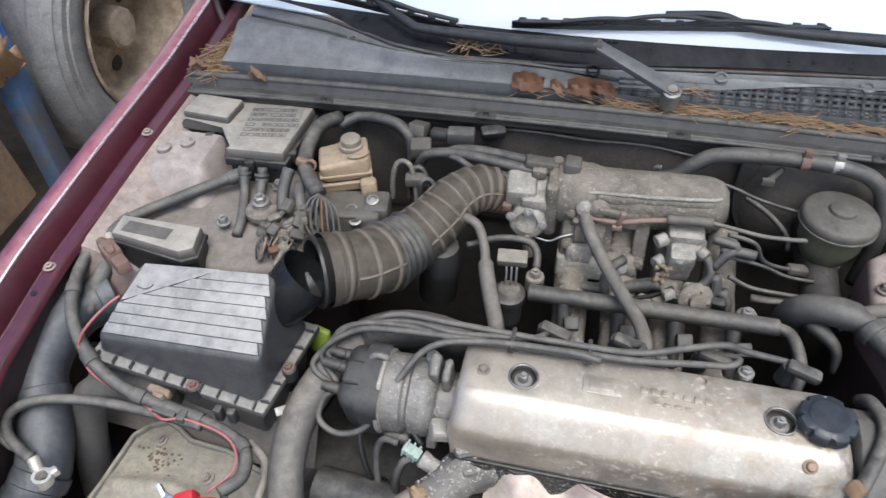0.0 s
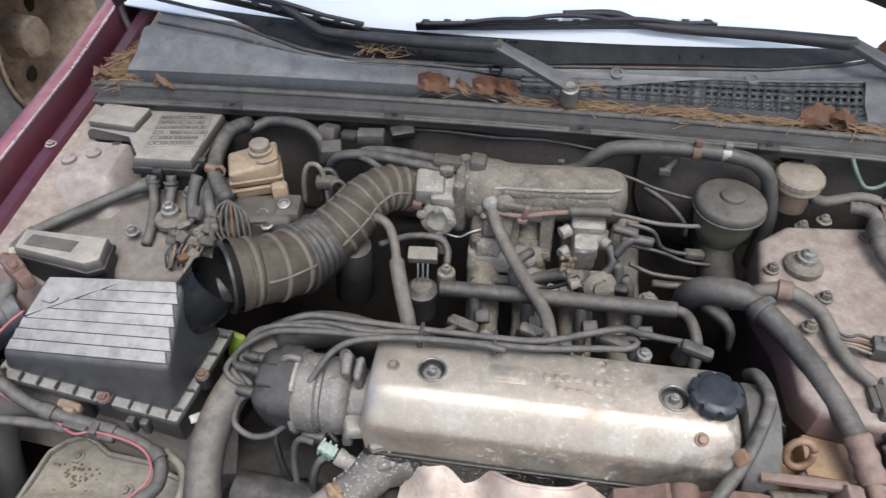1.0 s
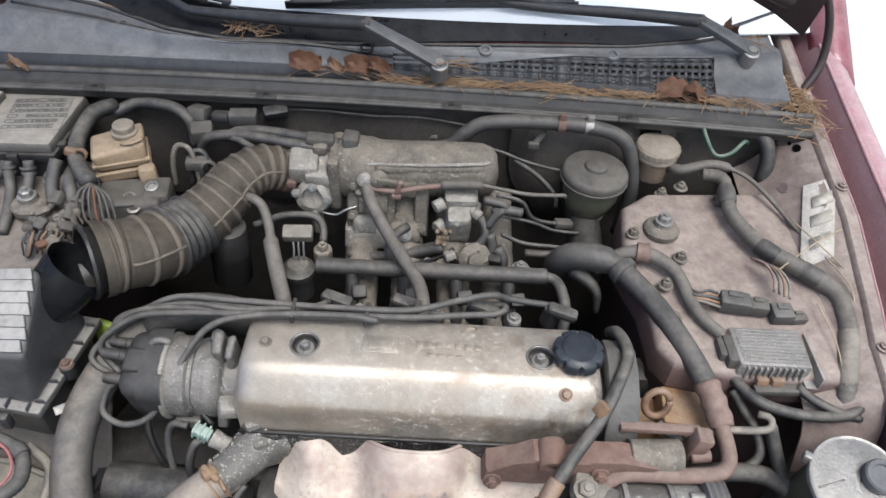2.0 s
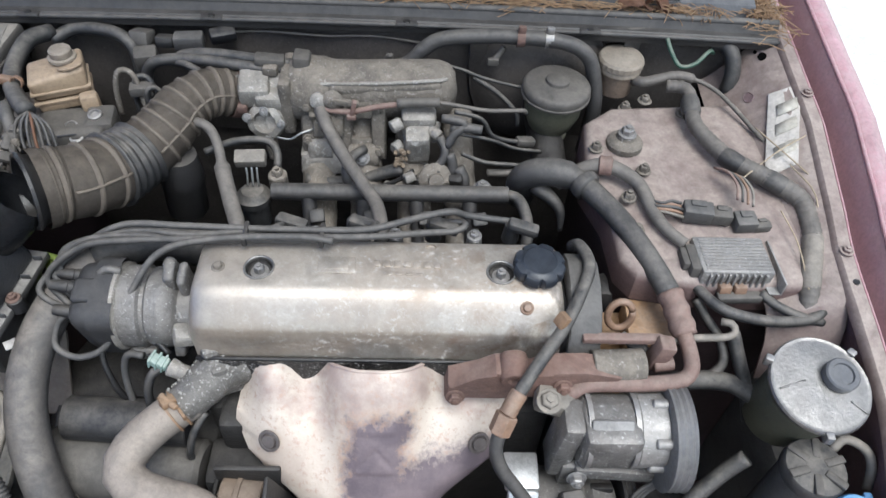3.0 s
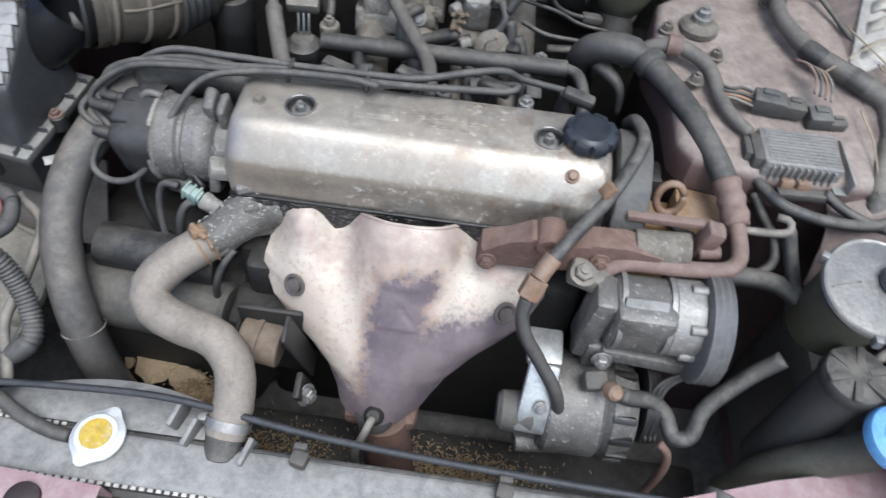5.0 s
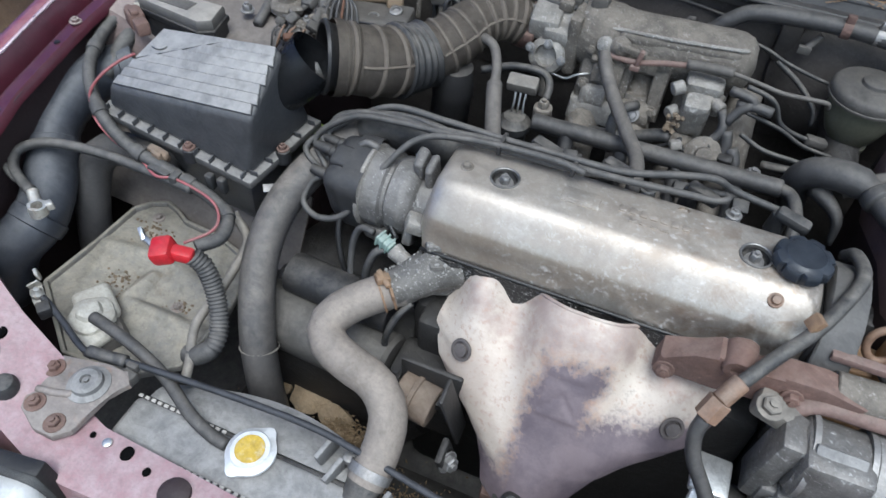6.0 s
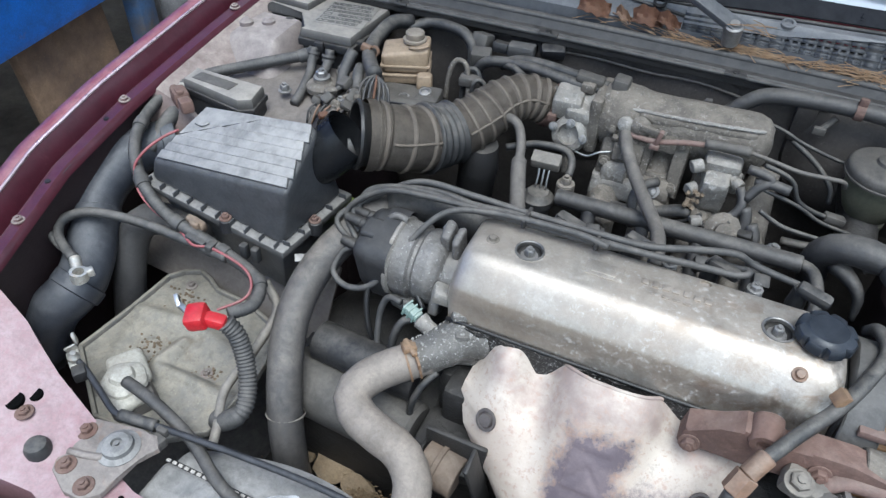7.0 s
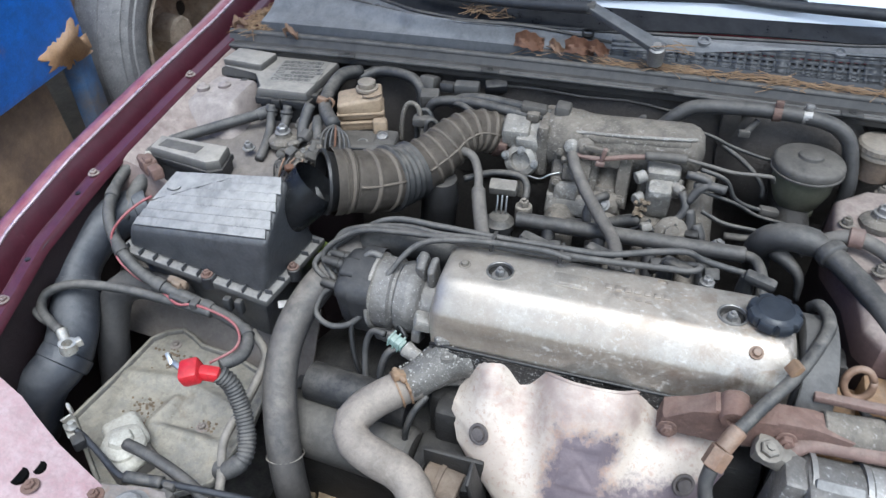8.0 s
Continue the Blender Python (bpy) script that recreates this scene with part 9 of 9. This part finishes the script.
    bmesh.ops.transform(bm, matrix=IM, verts=bm.verts)
    part("front_fin", bm, ALUCAST, ign)
bm = B()
rbox(bm, (-0.051, -0.003, 0.0), (0.016, 0.046, 0.024), 0.004)
rbox(bm, (-0.062, 0.0, 0.0), (0.010, 0.032, 0.020), 0.003)
bmesh.ops.transform(bm, matrix=IM, verts=bm.verts)
part("socket", bm, CAPGREY, ign)
bm = B()
rbox(bm, (0.050, -0.008, -0.012), (0.018, 0.078, 0.003), 0.001)
rbox(bm, (0.057, -0.008, -0.002), (0.003, 0.078, 0.022), 0.001)
bmesh.ops.transform(bm, matrix=IM, verts=bm.verts)
part("bracket", bm, ALUCAST, ign, "bent steel bracket")
for x in (0.592, 0.612):
    bm = B()
    rbox(bm, (x, 0.005, 0.778), (0.016, 0.016, 0.014), 0.002, (-10, 0, 3))
    single("orange_plug", bm, ORANGE, "faded orange plug below the ignition module", "connector", "orange plugs")
bm = B()
rbox(bm, (0.612, -0.004, 0.770), (0.06, 0.014, 0.012), 0.003, (0, 0, 3))
single("plug_holder", bm, CAPGREY, "dusty grey plug holder", "connector")
for k, (p, s, r) in enumerate((((0.572, 0.108, 0.812), (0.040, 0.024, 0.024), -8), ((0.604, 0.104, 0.810), (0.028, 0.020, 0.020), -6), ((0.636, 0.098, 0.806), (0.030, 0.026, 0.020), 4), ((0.660, 0.094, 0.802), (0.024, 0.014, 0.014), 8))):
    bm = B()
    rbox(bm, p, s, 0.003, (6, 0, r))
    rbox(bm, Vector(p) + Vector((0, 0.004, s[2] * 0.5)), (s[0] * 0.5, s[1] * 0.4, 0.006), 0.001, (6, 0, r))
    single("tower_plug", bm, CAPGREY if k % 2 else CAPPLUG, "dusty grey plug beside the ignition module", "connector", "tower plugs")
rnd = random.Random(9)
for k in range(6):
    a = Vector((0.552, 0.100 + 0.004 * k, 0.810 + 0.003 * (k % 3)))
    tube_thing("plug_wire", [a, a + Vector((-0.014, 0.002, 0.003)), a + Vector((-0.028, 0.006 - 0.002 * k, 0.004)), a + Vector((-0.044, 0.01, -0.002))], 0.0022, (HOSEPALE, ORANGE, WIRE)[k % 3], "thin coloured wire entering a plug", "wire", "plug wires", seg=6)
tharn = thing("tower_harness", (0.65, 0.2, 0.82), "grey taped wiring harness over the strut tower", "wiring harness")
TH = [(0.575, 0.352, 0.842), (0.595, 0.345, 0.846), (0.604, 0.330, 0.845), (0.602, 0.300, 0.838), (0.605, 0.262, 0.832), (0.635, 0.207, 0.826), (0.660, 0.186, 0.824), (0.690, 0.166, 0.820), (0.724, 0.138, 0.812), (0.728, 0.100, 0.804), (0.724, 0.070, 0.798), (0.710, 0.025, 0.786), (0.706, -0.005, 0.765), (0.705, -0.03, 0.72)]
bm = B()
tube(bm, TH, 0.0125, 14, 0.003, lambda w, s: 0.0095 + 0.004 * min(1, w * 2) + 0.0006 * math.sin(s * 700))
part("sleeve", bm, HOSEMID, tharn)
TL, _ = spline(TH, 61)
for i, m in ((8, HOSEGREY), (22, BLACK), (30, HOSEGREY), (44, HOSEPALE), (47, HOSEPALE), (50, HOSEPALE)):
    t = (TL[i + 1] - TL[i - 1]).normalized()
    bm = B()
    lathe(bm, TL[i], t, [(0.0125, -0.016), (0.0142, -0.010), (0.0143, 0.0), (0.0141, 0.010), (0.0125, 0.016)], 18)
    part("tape_wrap", bm, m, tharn)
tube_thing("tower_branch", [(0.390, 0.182, 0.790), (0.415, 0.186, 0.806), (0.440, 0.186, 0.820), (0.462, 0.182, 0.825), (0.498, 0.157, 0.818), (0.514, 0.108, 0.808), (0.528, 0.080, 0.804), (0.548, 0.060, 0.800)],
           0.0105, HOSEMID, "grey wiring sleeve beside the strut nut", "wiring harness", seg=12, radius=lambda w, s: 0.012 - 0.004 * w)
bm = B()
lathe(bm, (0.456, 0.184, 0.824), (1, -0.2, 0.1), [(0.0105, -0.010), (0.0145, -0.008), (0.0135, 0.0), (0.0148, 0.008), (0.0105, 0.010)], 16)
single("tape_wrap", bm, PINKRUST, "brown tape round the wiring sleeve", "tape")
tube_thing("low_harness", [(0.553, 0.030, 0.782), (0.560, 0.010, 0.772), (0.584, -0.022, 0.770), (0.620, -0.034, 0.766), (0.660, -0.036, 0.762), (0.701, -0.030, 0.760), (0.72, -0.02, 0.765)], 0.0075, RUBBER, "grey cable under the ignition module", "cable", seg=10)
tube_thing("low_harness", [(0.640, 0.0, 0.775), (0.660, -0.015, 0.768), (0.690, -0.028, 0.762), (0.72, -0.03, 0.755)], 0.0065, RUBBER, "grey cable under the ignition module", "cable", seg=10)
for k in range(4):
    a = Vector((0.612 + 0.006 * k, 0.185 - 0.004 * k, 0.825))
    tube_thing("copper_wire", [a, a + Vector((0.012, -0.018, 0.008)), a + Vector((0.020, -0.038, 0.004)), a + Vector((0.016, -0.062, -0.002))], 0.002, (PINKRUST, WIRE, ORANGE, HOSEPALE)[k], "thin faded wire leaving the harness", "wire", "harness wires", seg=6)


def on_apron(x, y, h=0.0):
    u = (y + 0.06) / 0.49
    x0, z0, z1 = flange_x(1, y) + 0.003, interp(FLANGE_Z, y) - 0.007, 0.745 + 0.055 * u
    v = (x - centre(1) - x0) / (0.62 - x0)
    w = v * v * (3 - 2 * v)
    return Vector((x, y, z0 + (z1 - z0) * (0.4 * v + 0.6 * w) + h))


bm = B()
quad = ((0.694, 0.190), (0.731, 0.190), (0.762, 0.322), (0.722, 0.324))
hexa(bm, [on_apron(x, y, 0.002) for x, y in quad] + [on_apron(x, y, 0.0045) for x, y in quad], 0.0006)
lab = single("wing_label", bm, PAPER, "pale worn paper label on the sheet beside the strut tower", "label")
for v in (0.25, 0.52, 0.75):
    bm = B()
    c = [on_apron(0.702 + 0.03 * v + du, 0.190 + 0.132 * v + dv, 0.0047) for du, dv in ((0.0, -0.010), (0.024, -0.010), (0.026, 0.008), (0.002, 0.008))]
    hexa(bm, c + [p + Vector((0, 0, 0.001)) for p in c], 0)
    part("print_bar", bm, WHITEPL, lab)
for pts in ([(0.69, 0.115, 0.812), (0.697, 0.06, 0.806), (0.700, 0.0, 0.785)], [(0.64, 0.16, 0.822), (0.70, 0.20, 0.845), (0.745, 0.225, 0.855)], [(0.72, 0.19, 0.83), (0.735, 0.14, 0.83), (0.74, 0.11, 0.815)], [(0.695, 0.27, 0.83), (0.725, 0.19, 0.835), (0.75, 0.16, 0.825)]):
    tube_thing("dry_stalk", pts, 0.0011, STRAW, "thin dry grass stalk on the strut tower", "grass stalk", "dry stalks", seg=5)
for x, y in ((0.490, 0.088), (0.60, 0.318), (0.545, 0.345)):
    bm = B()
    bolt(bm, (x, y, 0.786 + 0.09 * y), r=0.0075, h=0.008, washer=1.5)
    single("tower_nut", bm, DULLCAST, "dull dusty nut on the strut tower", "nut", "tower nuts")

# reservoirs by the wing
steer = thing("steering_reservoir", (0.669, -0.135, 0.62), "steering fluid reservoir with dented grey metal lid", "fluid reservoir")
SA = Vector((0.0, -0.22, 1.0)).normalized()
SC = Vector((0.669, -0.136, 0.776))
bm = B()
lathe(bm, SC - SA * 0.125, SA, [(0, 0), (0.040, 0), (0.044, 0.008), (0.050, 0.09), (0.052, 0.124), (0, 0.124)], 34)
part("bowl", bm, GREENISH, steer)
bm = B()
lathe(bm, SC, SA, [(0.054, -0.007), (0.0590, -0.006), (0.0600, -0.001), (0.0585, 0.002), (0.056, 0.001), (0.053, 0.0015), (0.030, 0.002), (0, 0.0025)], 44)
part("lid", bm, LIDSTEEL, steer, "dull grey steel lid")
for a, b in (((-0.050, -0.006), (-0.018, 0.004)), ((0.030, -0.020), (0.046, -0.034))):
    bm = B()
    tube(bm, [SC + Vector((a[0] + (b[0] - a[0]) * k / 4, a[1] + (b[1] - a[1]) * k / 4, 0.0022 + 0.22 * (a[1] + (b[1] - a[1]) * k / 4))) for k in range(5)], 0.0012, 6, 0.006)
    part("lid_crease", bm, LIDSTEEL, steer)
bm = B()
lathe(bm, SC + Vector((0.022, 0.008, 0.004)), SA, [(0, 0), (0.018, 0), (0.020, 0.002), (0.020, 0.012), (0.018, 0.014), (0.013, 0.014), (0.012, 0.0115), (0, 0.0115)], 32)
part("filler_cap", bm, GREYPLASTIC, steer, "blue grey filler cap")
for a in (40, 150, 265):
    bm = B()
    p = SC + Vector((0.062 * math.cos(radians(a)), 0.060 * math.sin(radians(a)), -0.002 + 0.22 * 0.06 * math.sin(radians(a))))
    rbox(bm, p, (0.010, 0.010, 0.014), 0.002, (0, 0, a))
    part("lid_clip", bm, STEEL, steer)
dry = thing("receiver_canister", (0.672, -0.205, 0.45), "grey canister with finned dusty top", "canister")
bm = B()
cyl(bm, (0.672, -0.205, 0.45), (0.672, -0.203, 0.69), 0.034, 0.034, 28, 0.004)
part("can", bm, CANGREY, dry, "smoky grey canister body")
bm = B()
lathe(bm, (0.672, -0.203, 0.690), (0, -0.05, 1), [(0.034, -0.008), (0.0375, -0.004), (0.0375, 0.010), (0.035, 0.014), (0.012, 0.017), (0, 0.017)], 32)
part("top", bm, RUBBER, dry)
for k in range(6):
    bm = B()
    a = 60 * k + 15
    rbox(bm, (0.672 + 0.024 * math.cos(radians(a)), -0.204 + 0.024 * math.sin(radians(a)), 0.7055), (0.026, 0.010, 0.006), 0.002, (0, 0, a))
    part("top_fin", bm, CAPGREY, dry)
tube_thing("canister_hose", [(0.70, -0.18, 0.70), (0.715, -0.172, 0.712), (0.735, -0.185, 0.712), (0.742, -0.20, 0.70), (0.745, -0.215, 0.67)], 0.006, HOSEPALE, "pale hose curling behind the canister", "hose", seg=10)
wash = thing("washer_bottle", (0.69, -0.27, 0.40), "olive washer bottle neck with light blue cap", "washer bottle")
bm = B()
tube(bm, [(0.705, -0.268, 0.690), (0.700, -0.268, 0.655), (0.675, -0.262, 0.60), (0.64, -0.255, 0.53), (0.62, -0.25, 0.42)], 0.028, 20, None, lambda w, s: 0.0235 - 0.003 * w)
part("neck", bm, NECK, wash)
bm = B()
lathe(bm, (0.706, -0.269, 0.690), (0.05, -0.12, 1), [(0.031, -0.010), (0.0345, -0.008), (0.0355, 0.0), (0.033, 0.006), (0.027, 0.0085), (0, 0.010)], 40, wave=lambda t, h: 1.0 + 0.05 * math.cos(2 * t))
rbox(bm, (0.726, -0.238, 0.694), (0.010, 0.014, 0.006), 0.002)
cap_blue = part("cap", bm, BLUEPLASTIC, wash, "light blue snap cap")
bm = B()
for k in range(5):
    rbox(bm, (0.690 + 0.007 * k, -0.266 - 0.001 * k, 0.7005 + 0.0004), (0.0035, 0.014, 0.0016), 0.0005, (8, 0, -20))
part("symbol_bar", bm, BLUEPLASTIC, cap_blue, "raised worn mark")
bm = B()
rbox(bm, (0.64, -0.30, 0.575), (0.022, 0.014, 0.012), 0.002, (0, 0, 14))
single("rim_clip", bm, PAPER, "small pale clip on the front panel rim", "clip")
bm = B()
rbox(bm, (0.757, -0.05, 0.40), (0.10, 0.34, 0.30), 0.03)
single("wing_liner", bm, FLOORHAZE, "dark plastic liner low by the wing", "liner")
bm = B()
cyl(bm, (0.545, -0.345, 0.555), (0.56, -0.31, 0.57), 0.024, 0.02, 16)
single("horn", bm, TIMINGTOP, "grey round horn behind the front panel", "horn")

# ---- wipers ----
def wiper(name, arm, blade, label):
    root = thing(name, arm[0], label, "wiper", "wipers")
    p0, p1 = Vector(arm[0]), Vector(arm[1])
    bm = B()
    lathe(bm, p0 + Vector((0, 0, -0.01)), (0, -0.35, 1), [(0, -0.02), (0.013, -0.02), (0.014, 0.0), (0.014, 0.012), (0.011, 0.014), (0.011, 0.012), (0.007, 0.012), (0.007, 0.018), (0, 0.018)], 20)
    part("pivot", bm, STEEL, root, "dull steel pivot nut")
    bm = B()
    d = (p1 - p0).normalized()
    s = d.cross(Vector((0, -0.4, 1))).normalized()
    u = s.cross(d)
    def bar(a, b, wa, wb, h):
        hexa(bm, [a - s * wa - u * h, b - s * wb - u * h, b + s * wb - u * h, a + s * wa - u * h, a - s * wa + u * h, b - s * wb + u * h, b + s * wb + u * h, a + s * wa + u * h], 0.002)
    bar(p0 - d * 0.012, p1, 0.0125, 0.009, 0.006)
    part("arm_base", bm, GREYPLASTIC, root, "worn grey arm base")
    bm = B()
    rbox(bm, p1, (0.014, 0.018, 0.018), 0.003)
    part("joint", bm, CAPGREY, root)
    bm = B()
    tube(bm, [p1] + [Vector(p) for p in arm[2:]], 0.006, 8, None, lambda w, s_: 0.0115 - 0.005 * w)
    part("arm", bm, WIPER, root)
    a, b = Vector(blade[0]), Vector(blade[1])
    bm = B()
    n = (b - a).cross(Vector((0, 0.86, 0.5))).normalized()
    n = n if n.z > 0 else -n
    hexa(bm, [a - n * 0.024 + Vector((0, -0.003, 0)), b - n * 0.024 + Vector((0, -0.003, 0)), b - n * 0.024 + Vector((0, 0.004, 0)), a - n * 0.024 + Vector((0, 0.004, 0)),
              a - n * 0.006 + Vector((0, -0.003, 0)), b - n * 0.006 + Vector((0, -0.003, 0)), b - n * 0.006 + Vector((0, 0.004, 0)), a - n * 0.006 + Vector((0, 0.004, 0))], 0.001)
    part("rubber_edge", bm, CLEANBLACK, root)
    side = (b - a).normalized().cross(n)
    for w0, w1, h in ((0.02, 0.98, 0.0), (0.16, 0.48, 0.012), (0.54, 0.86, 0.012), (0.30, 0.70, 0.022)):
        bm = B()
        pts = [a.lerp(b, w0 + (w1 - w0) * k / 8) + n * (h * math.sin(math.pi * k / 8)) + side * 0.004 for k in range(9)]
        tube(bm, pts, 0.0038, 8)
        part("bridge", bm, WIPER, root, "slotted blade bridge")
    for k in range(14):
        bm = B()
        rbox(bm, a.lerp(b, (k + 0.5) / 14) - n * 0.004, (0.012, 0.006, 0.010), 0.001)
        part("blade_web", bm, WIPER, root)
    return root


wiper("wiper", [(0.147, 0.447, 0.956), (0.030, 0.473, 1.002), (-0.10, 0.490, 0.992), (-0.245, 0.512, 0.986), (-0.275, 0.520, 0.990), (-0.348, 0.560, 1.010)],
      [(-0.187, 0.530, 0.990), (-0.70, 0.605, 1.035)], "weathered black wiper resting across the windscreen base")
wiper("wiper", [(0.655, 0.525, 0.968), (0.567, 0.549, 1.003), (0.45, 0.570, 0.998), (0.321, 0.570, 1.000), (0.250, 0.568, 1.006), (0.205, 0.578, 1.014), (0.126, 0.572, 1.012)],
      [(-0.109, 0.534, 1.004), (0.372, 0.584, 1.010)], "weathered black wiper lying low on the windscreen")

# ---- dead leaves and needles on the cowl ----
rnd = random.Random(17)


def needles(name, label, places):
    verts, faces = [], []
    for c, sx, sy, n, flat in places:
        for _ in range(n):
            p = Vector((c[0] + rnd.uniform(-sx, sx), c[1] + rnd.gauss(0, sy), c[2] + rnd.uniform(0, 0.012)))
            yaw = rnd.gauss(0.0, 0.5) if flat else rnd.uniform(0, 6.28)
            ln = rnd.uniform(0.03, 0.085 if flat else 0.062)
            d = Vector((math.cos(yaw), math.sin(yaw), rnd.uniform(-0.15, 0.15))) * ln * 0.5
            bend = Vector((0, 0, rnd.uniform(-0.004, 0.006)))
            s = Vector((-math.sin(yaw), math.cos(yaw), 0)) * 0.0007
            h = Vector((0, 0, 0.0009))
            line = (p - d, p + bend, p + d)
            k = len(verts)
            for q in line:
                verts.extend((q - s, q + s, q + h))
            for j in (0, 3):
                a = k + j
                faces.extend(((a, a + 3, a + 4, a + 1), (a + 1, a + 4, a + 5, a + 2), (a + 2, a + 5, a + 3, a)))
    me = bpy.data.meshes.new(name)
    me.from_pydata([tuple(v) for v in verts], [], faces)
    me.materials.append(NEEDLE)
    return tagged(new(name, me), label, "pine needles", kind="stuff")


needles("pine_needles", "dry orange pine needles strewn along the cowl", [
    ((0.22, 0.462, 0.908), 0.14, 0.005, 120, True), ((0.47, 0.458, 0.906), 0.14, 0.005, 120, True), ((0.0, 0.466, 0.910), 0.08, 0.004, 18, True),
    ((-0.16, 0.505, 0.960), 0.035, 0.008, 26, False), ((0.62, 0.452, 0.905), 0.05, 0.012, 45, False), ((0.735, 0.50, 0.905), 0.03, 0.05, 220, False),
    ((-0.622, 0.515, 0.905), 0.022, 0.030, 220, False), ((-0.600, 0.445, 0.908), 0.012, 0.015, 30, False), ((0.178, 0.447, 0.950), 0.012, 0.004, 7, True), ((0.66, 0.55, 0.965), 0.02, 0.01, 14, False)])


def dry_leaf(p, size, yaw, tilt):
    bm = B()
    m = Matrix.Translation(p) @ turn((tilt, rnd.uniform(-12, 12), yaw))
    sheet(bm, lambda u, v: m @ Vector(((u - 0.5) * size, (v - 0.5) * size * 0.62 * (0.7 + math.sin(math.pi * min(1, max(0, u))) * 0.3) * (1 + 0.08 * math.sin(u * 21)), 0.010 * math.sin(u * 5) + 0.012 * (v - 0.5) ** 2 * 4 + 0.003 * math.sin(u * 17 + v * 9))), 12, 6, 0.0008)
    return single("dry_leaf", bm, LEAF if size > 0.03 else ORANGE, "curled rust brown dry leaf on the cowl", "leaf", "dry leaves")


for p, size, yaw, tilt in (((-0.070, 0.470, 0.930), 0.062, 4, 50), ((-0.022, 0.474, 0.922), 0.034, -20, 40), ((0.018, 0.474, 0.928), 0.060, -3, 50), ((0.050, 0.474, 0.927), 0.045, -8, 45),
                           ((0.535, 0.462, 0.917), 0.080, 4, 22), ((0.565, 0.458, 0.915), 0.05, -25, 12), ((-0.517, 0.428, 0.914), 0.028, 8, 10), ((-0.63, 0.44, 0.915), 0.035, 40, 10), ((0.63, 0.575, 0.975), 0.04, 30, 15)):
    dry_leaf(p, size * 0.82, yaw, tilt)

# ---- the truck alongside ----
truck = thing("truck", (-2.4, 0.6, 0.0), "old blue truck with rusty patches and worn wheel", "truck")
bm = B()
# bulk behind the side panel is unseen, added to shade the ground
rbox(bm, (-2.55, -0.235, 1.35), (2.1, 2.3, 1.60), 0.03)
for v in bm.verts:
    if v.co.z < 0.7:
        v.co.z += 0.085 * (v.co.y - 0.915) + 0.015
part("body_side", bm, BLUE, truck)
bm = B()
rbox(bm, (-1.56, 0.90, 0.36), (0.06, 0.10, 0.46), 0.015, (0, 0, 18))
part("skirt", bm, DIRTYBLUE, truck, "dirty blue skirt panel")
bm = B()
rbox(bm, (-1.58, 0.62, 0.36), (0.04, 0.34, 0.34), 0.012, (0, -6, 4))
part("rusty_step", bm, BROWNRUST, truck, "brown rusted step panel")
bm = B()
rbox(bm, (-2.3, 0.9, 0.62), (1.3, 4.2, 0.2), 0.03)
part("chassis", bm, BROWNRUST, truck)
bm = B()
m = Matrix.Translation((-1.499, 0.825, 0.605)) @ turn((90, 0, 90)) @ turn((0, 0, 6))
outline = []
for k in range(56):
    a = 6.283 * k / 56
    r = 0.075 + 0.075 * perlin.noise(Vector((math.cos(a) * 1.6, math.sin(a) * 1.6, 4.2))) + 0.035 * perlin.noise(Vector((math.cos(a) * 6, math.sin(a) * 6, 1.7)))
    outline.append((min(0.086, 1.3 * r * math.cos(a)), max(-0.043, 0.85 * r * math.sin(a))))
slab(bm, outline, -0.002, 0.002, 0, m)
part("rust_patch", bm, TANRUST, truck, "flaking orange rust patch")
wheel = part("wheel", cyl(B(), (-1.73, 1.41, 0.42), (-1.70, 1.41, 0.42), 0.2, seg=40), RIMRUST, truck, "rusted steel truck wheel")
bm = B()
lathe(bm, (-1.50, 1.41, 0.42), (-1, 0, 0), [(0.262, 0.012), (0.285, -0.010), (0.300, -0.016), (0.304, -0.019), (0.33, -0.020), (0.352, -0.018), (0.356, -0.013), (0.375, -0.012), (0.395, 0.004), (0.398, 0.0), (0.405, 0.012), (0.418, 0.035), (0.424, 0.06), (0.418, 0.064), (0.424, 0.068), (0.426, 0.13), (0.420, 0.134), (0.426, 0.138), (0.424, 0.21), (0.405, 0.25), (0.30, 0.27), (0.262, 0.26)], 72)
part("tyre", bm, TYRE, wheel)
bm = B()
lathe(bm, (-1.50, 1.41, 0.42), (-1, 0, 0), [(0.263, 0.012), (0.268, -0.004), (0.262, -0.012), (0.254, -0.004), (0.246, 0.02), (0.238, 0.06), (0.232, 0.13), (0.218, 0.165), (0.18, 0.172), (0.12, 0.160), (0.095, 0.150), (0, 0.150)], 64)
part("rim", bm, RIMRUST, wheel)
bm = B()
lathe(bm, (-1.655, 1.41, 0.42), (1, 0, 0), [(0.095, 0.0), (0.092, 0.012), (0.074, 0.02), (0.070, 0.095), (0.060, 0.104), (0, 0.106)], 10)
part("hub", bm, RIMRUST, wheel, "dusty hub with flat sides")
for k in range(8):
    a = radians(45 * k + 12)
    bm = B()
    # rim holes are discs painted with their shade
    cyl(bm, (-1.676, 1.41 + 0.165 * math.cos(a), 0.42 + 0.165 * math.sin(a)), (-1.664, 1.41 + 0.165 * math.cos(a), 0.42 + 0.165 * math.sin(a)), 0.028, seg=20)
    part("rim_hole", bm, CLEANBLACK, wheel, "black disc painted as a round rim hole")
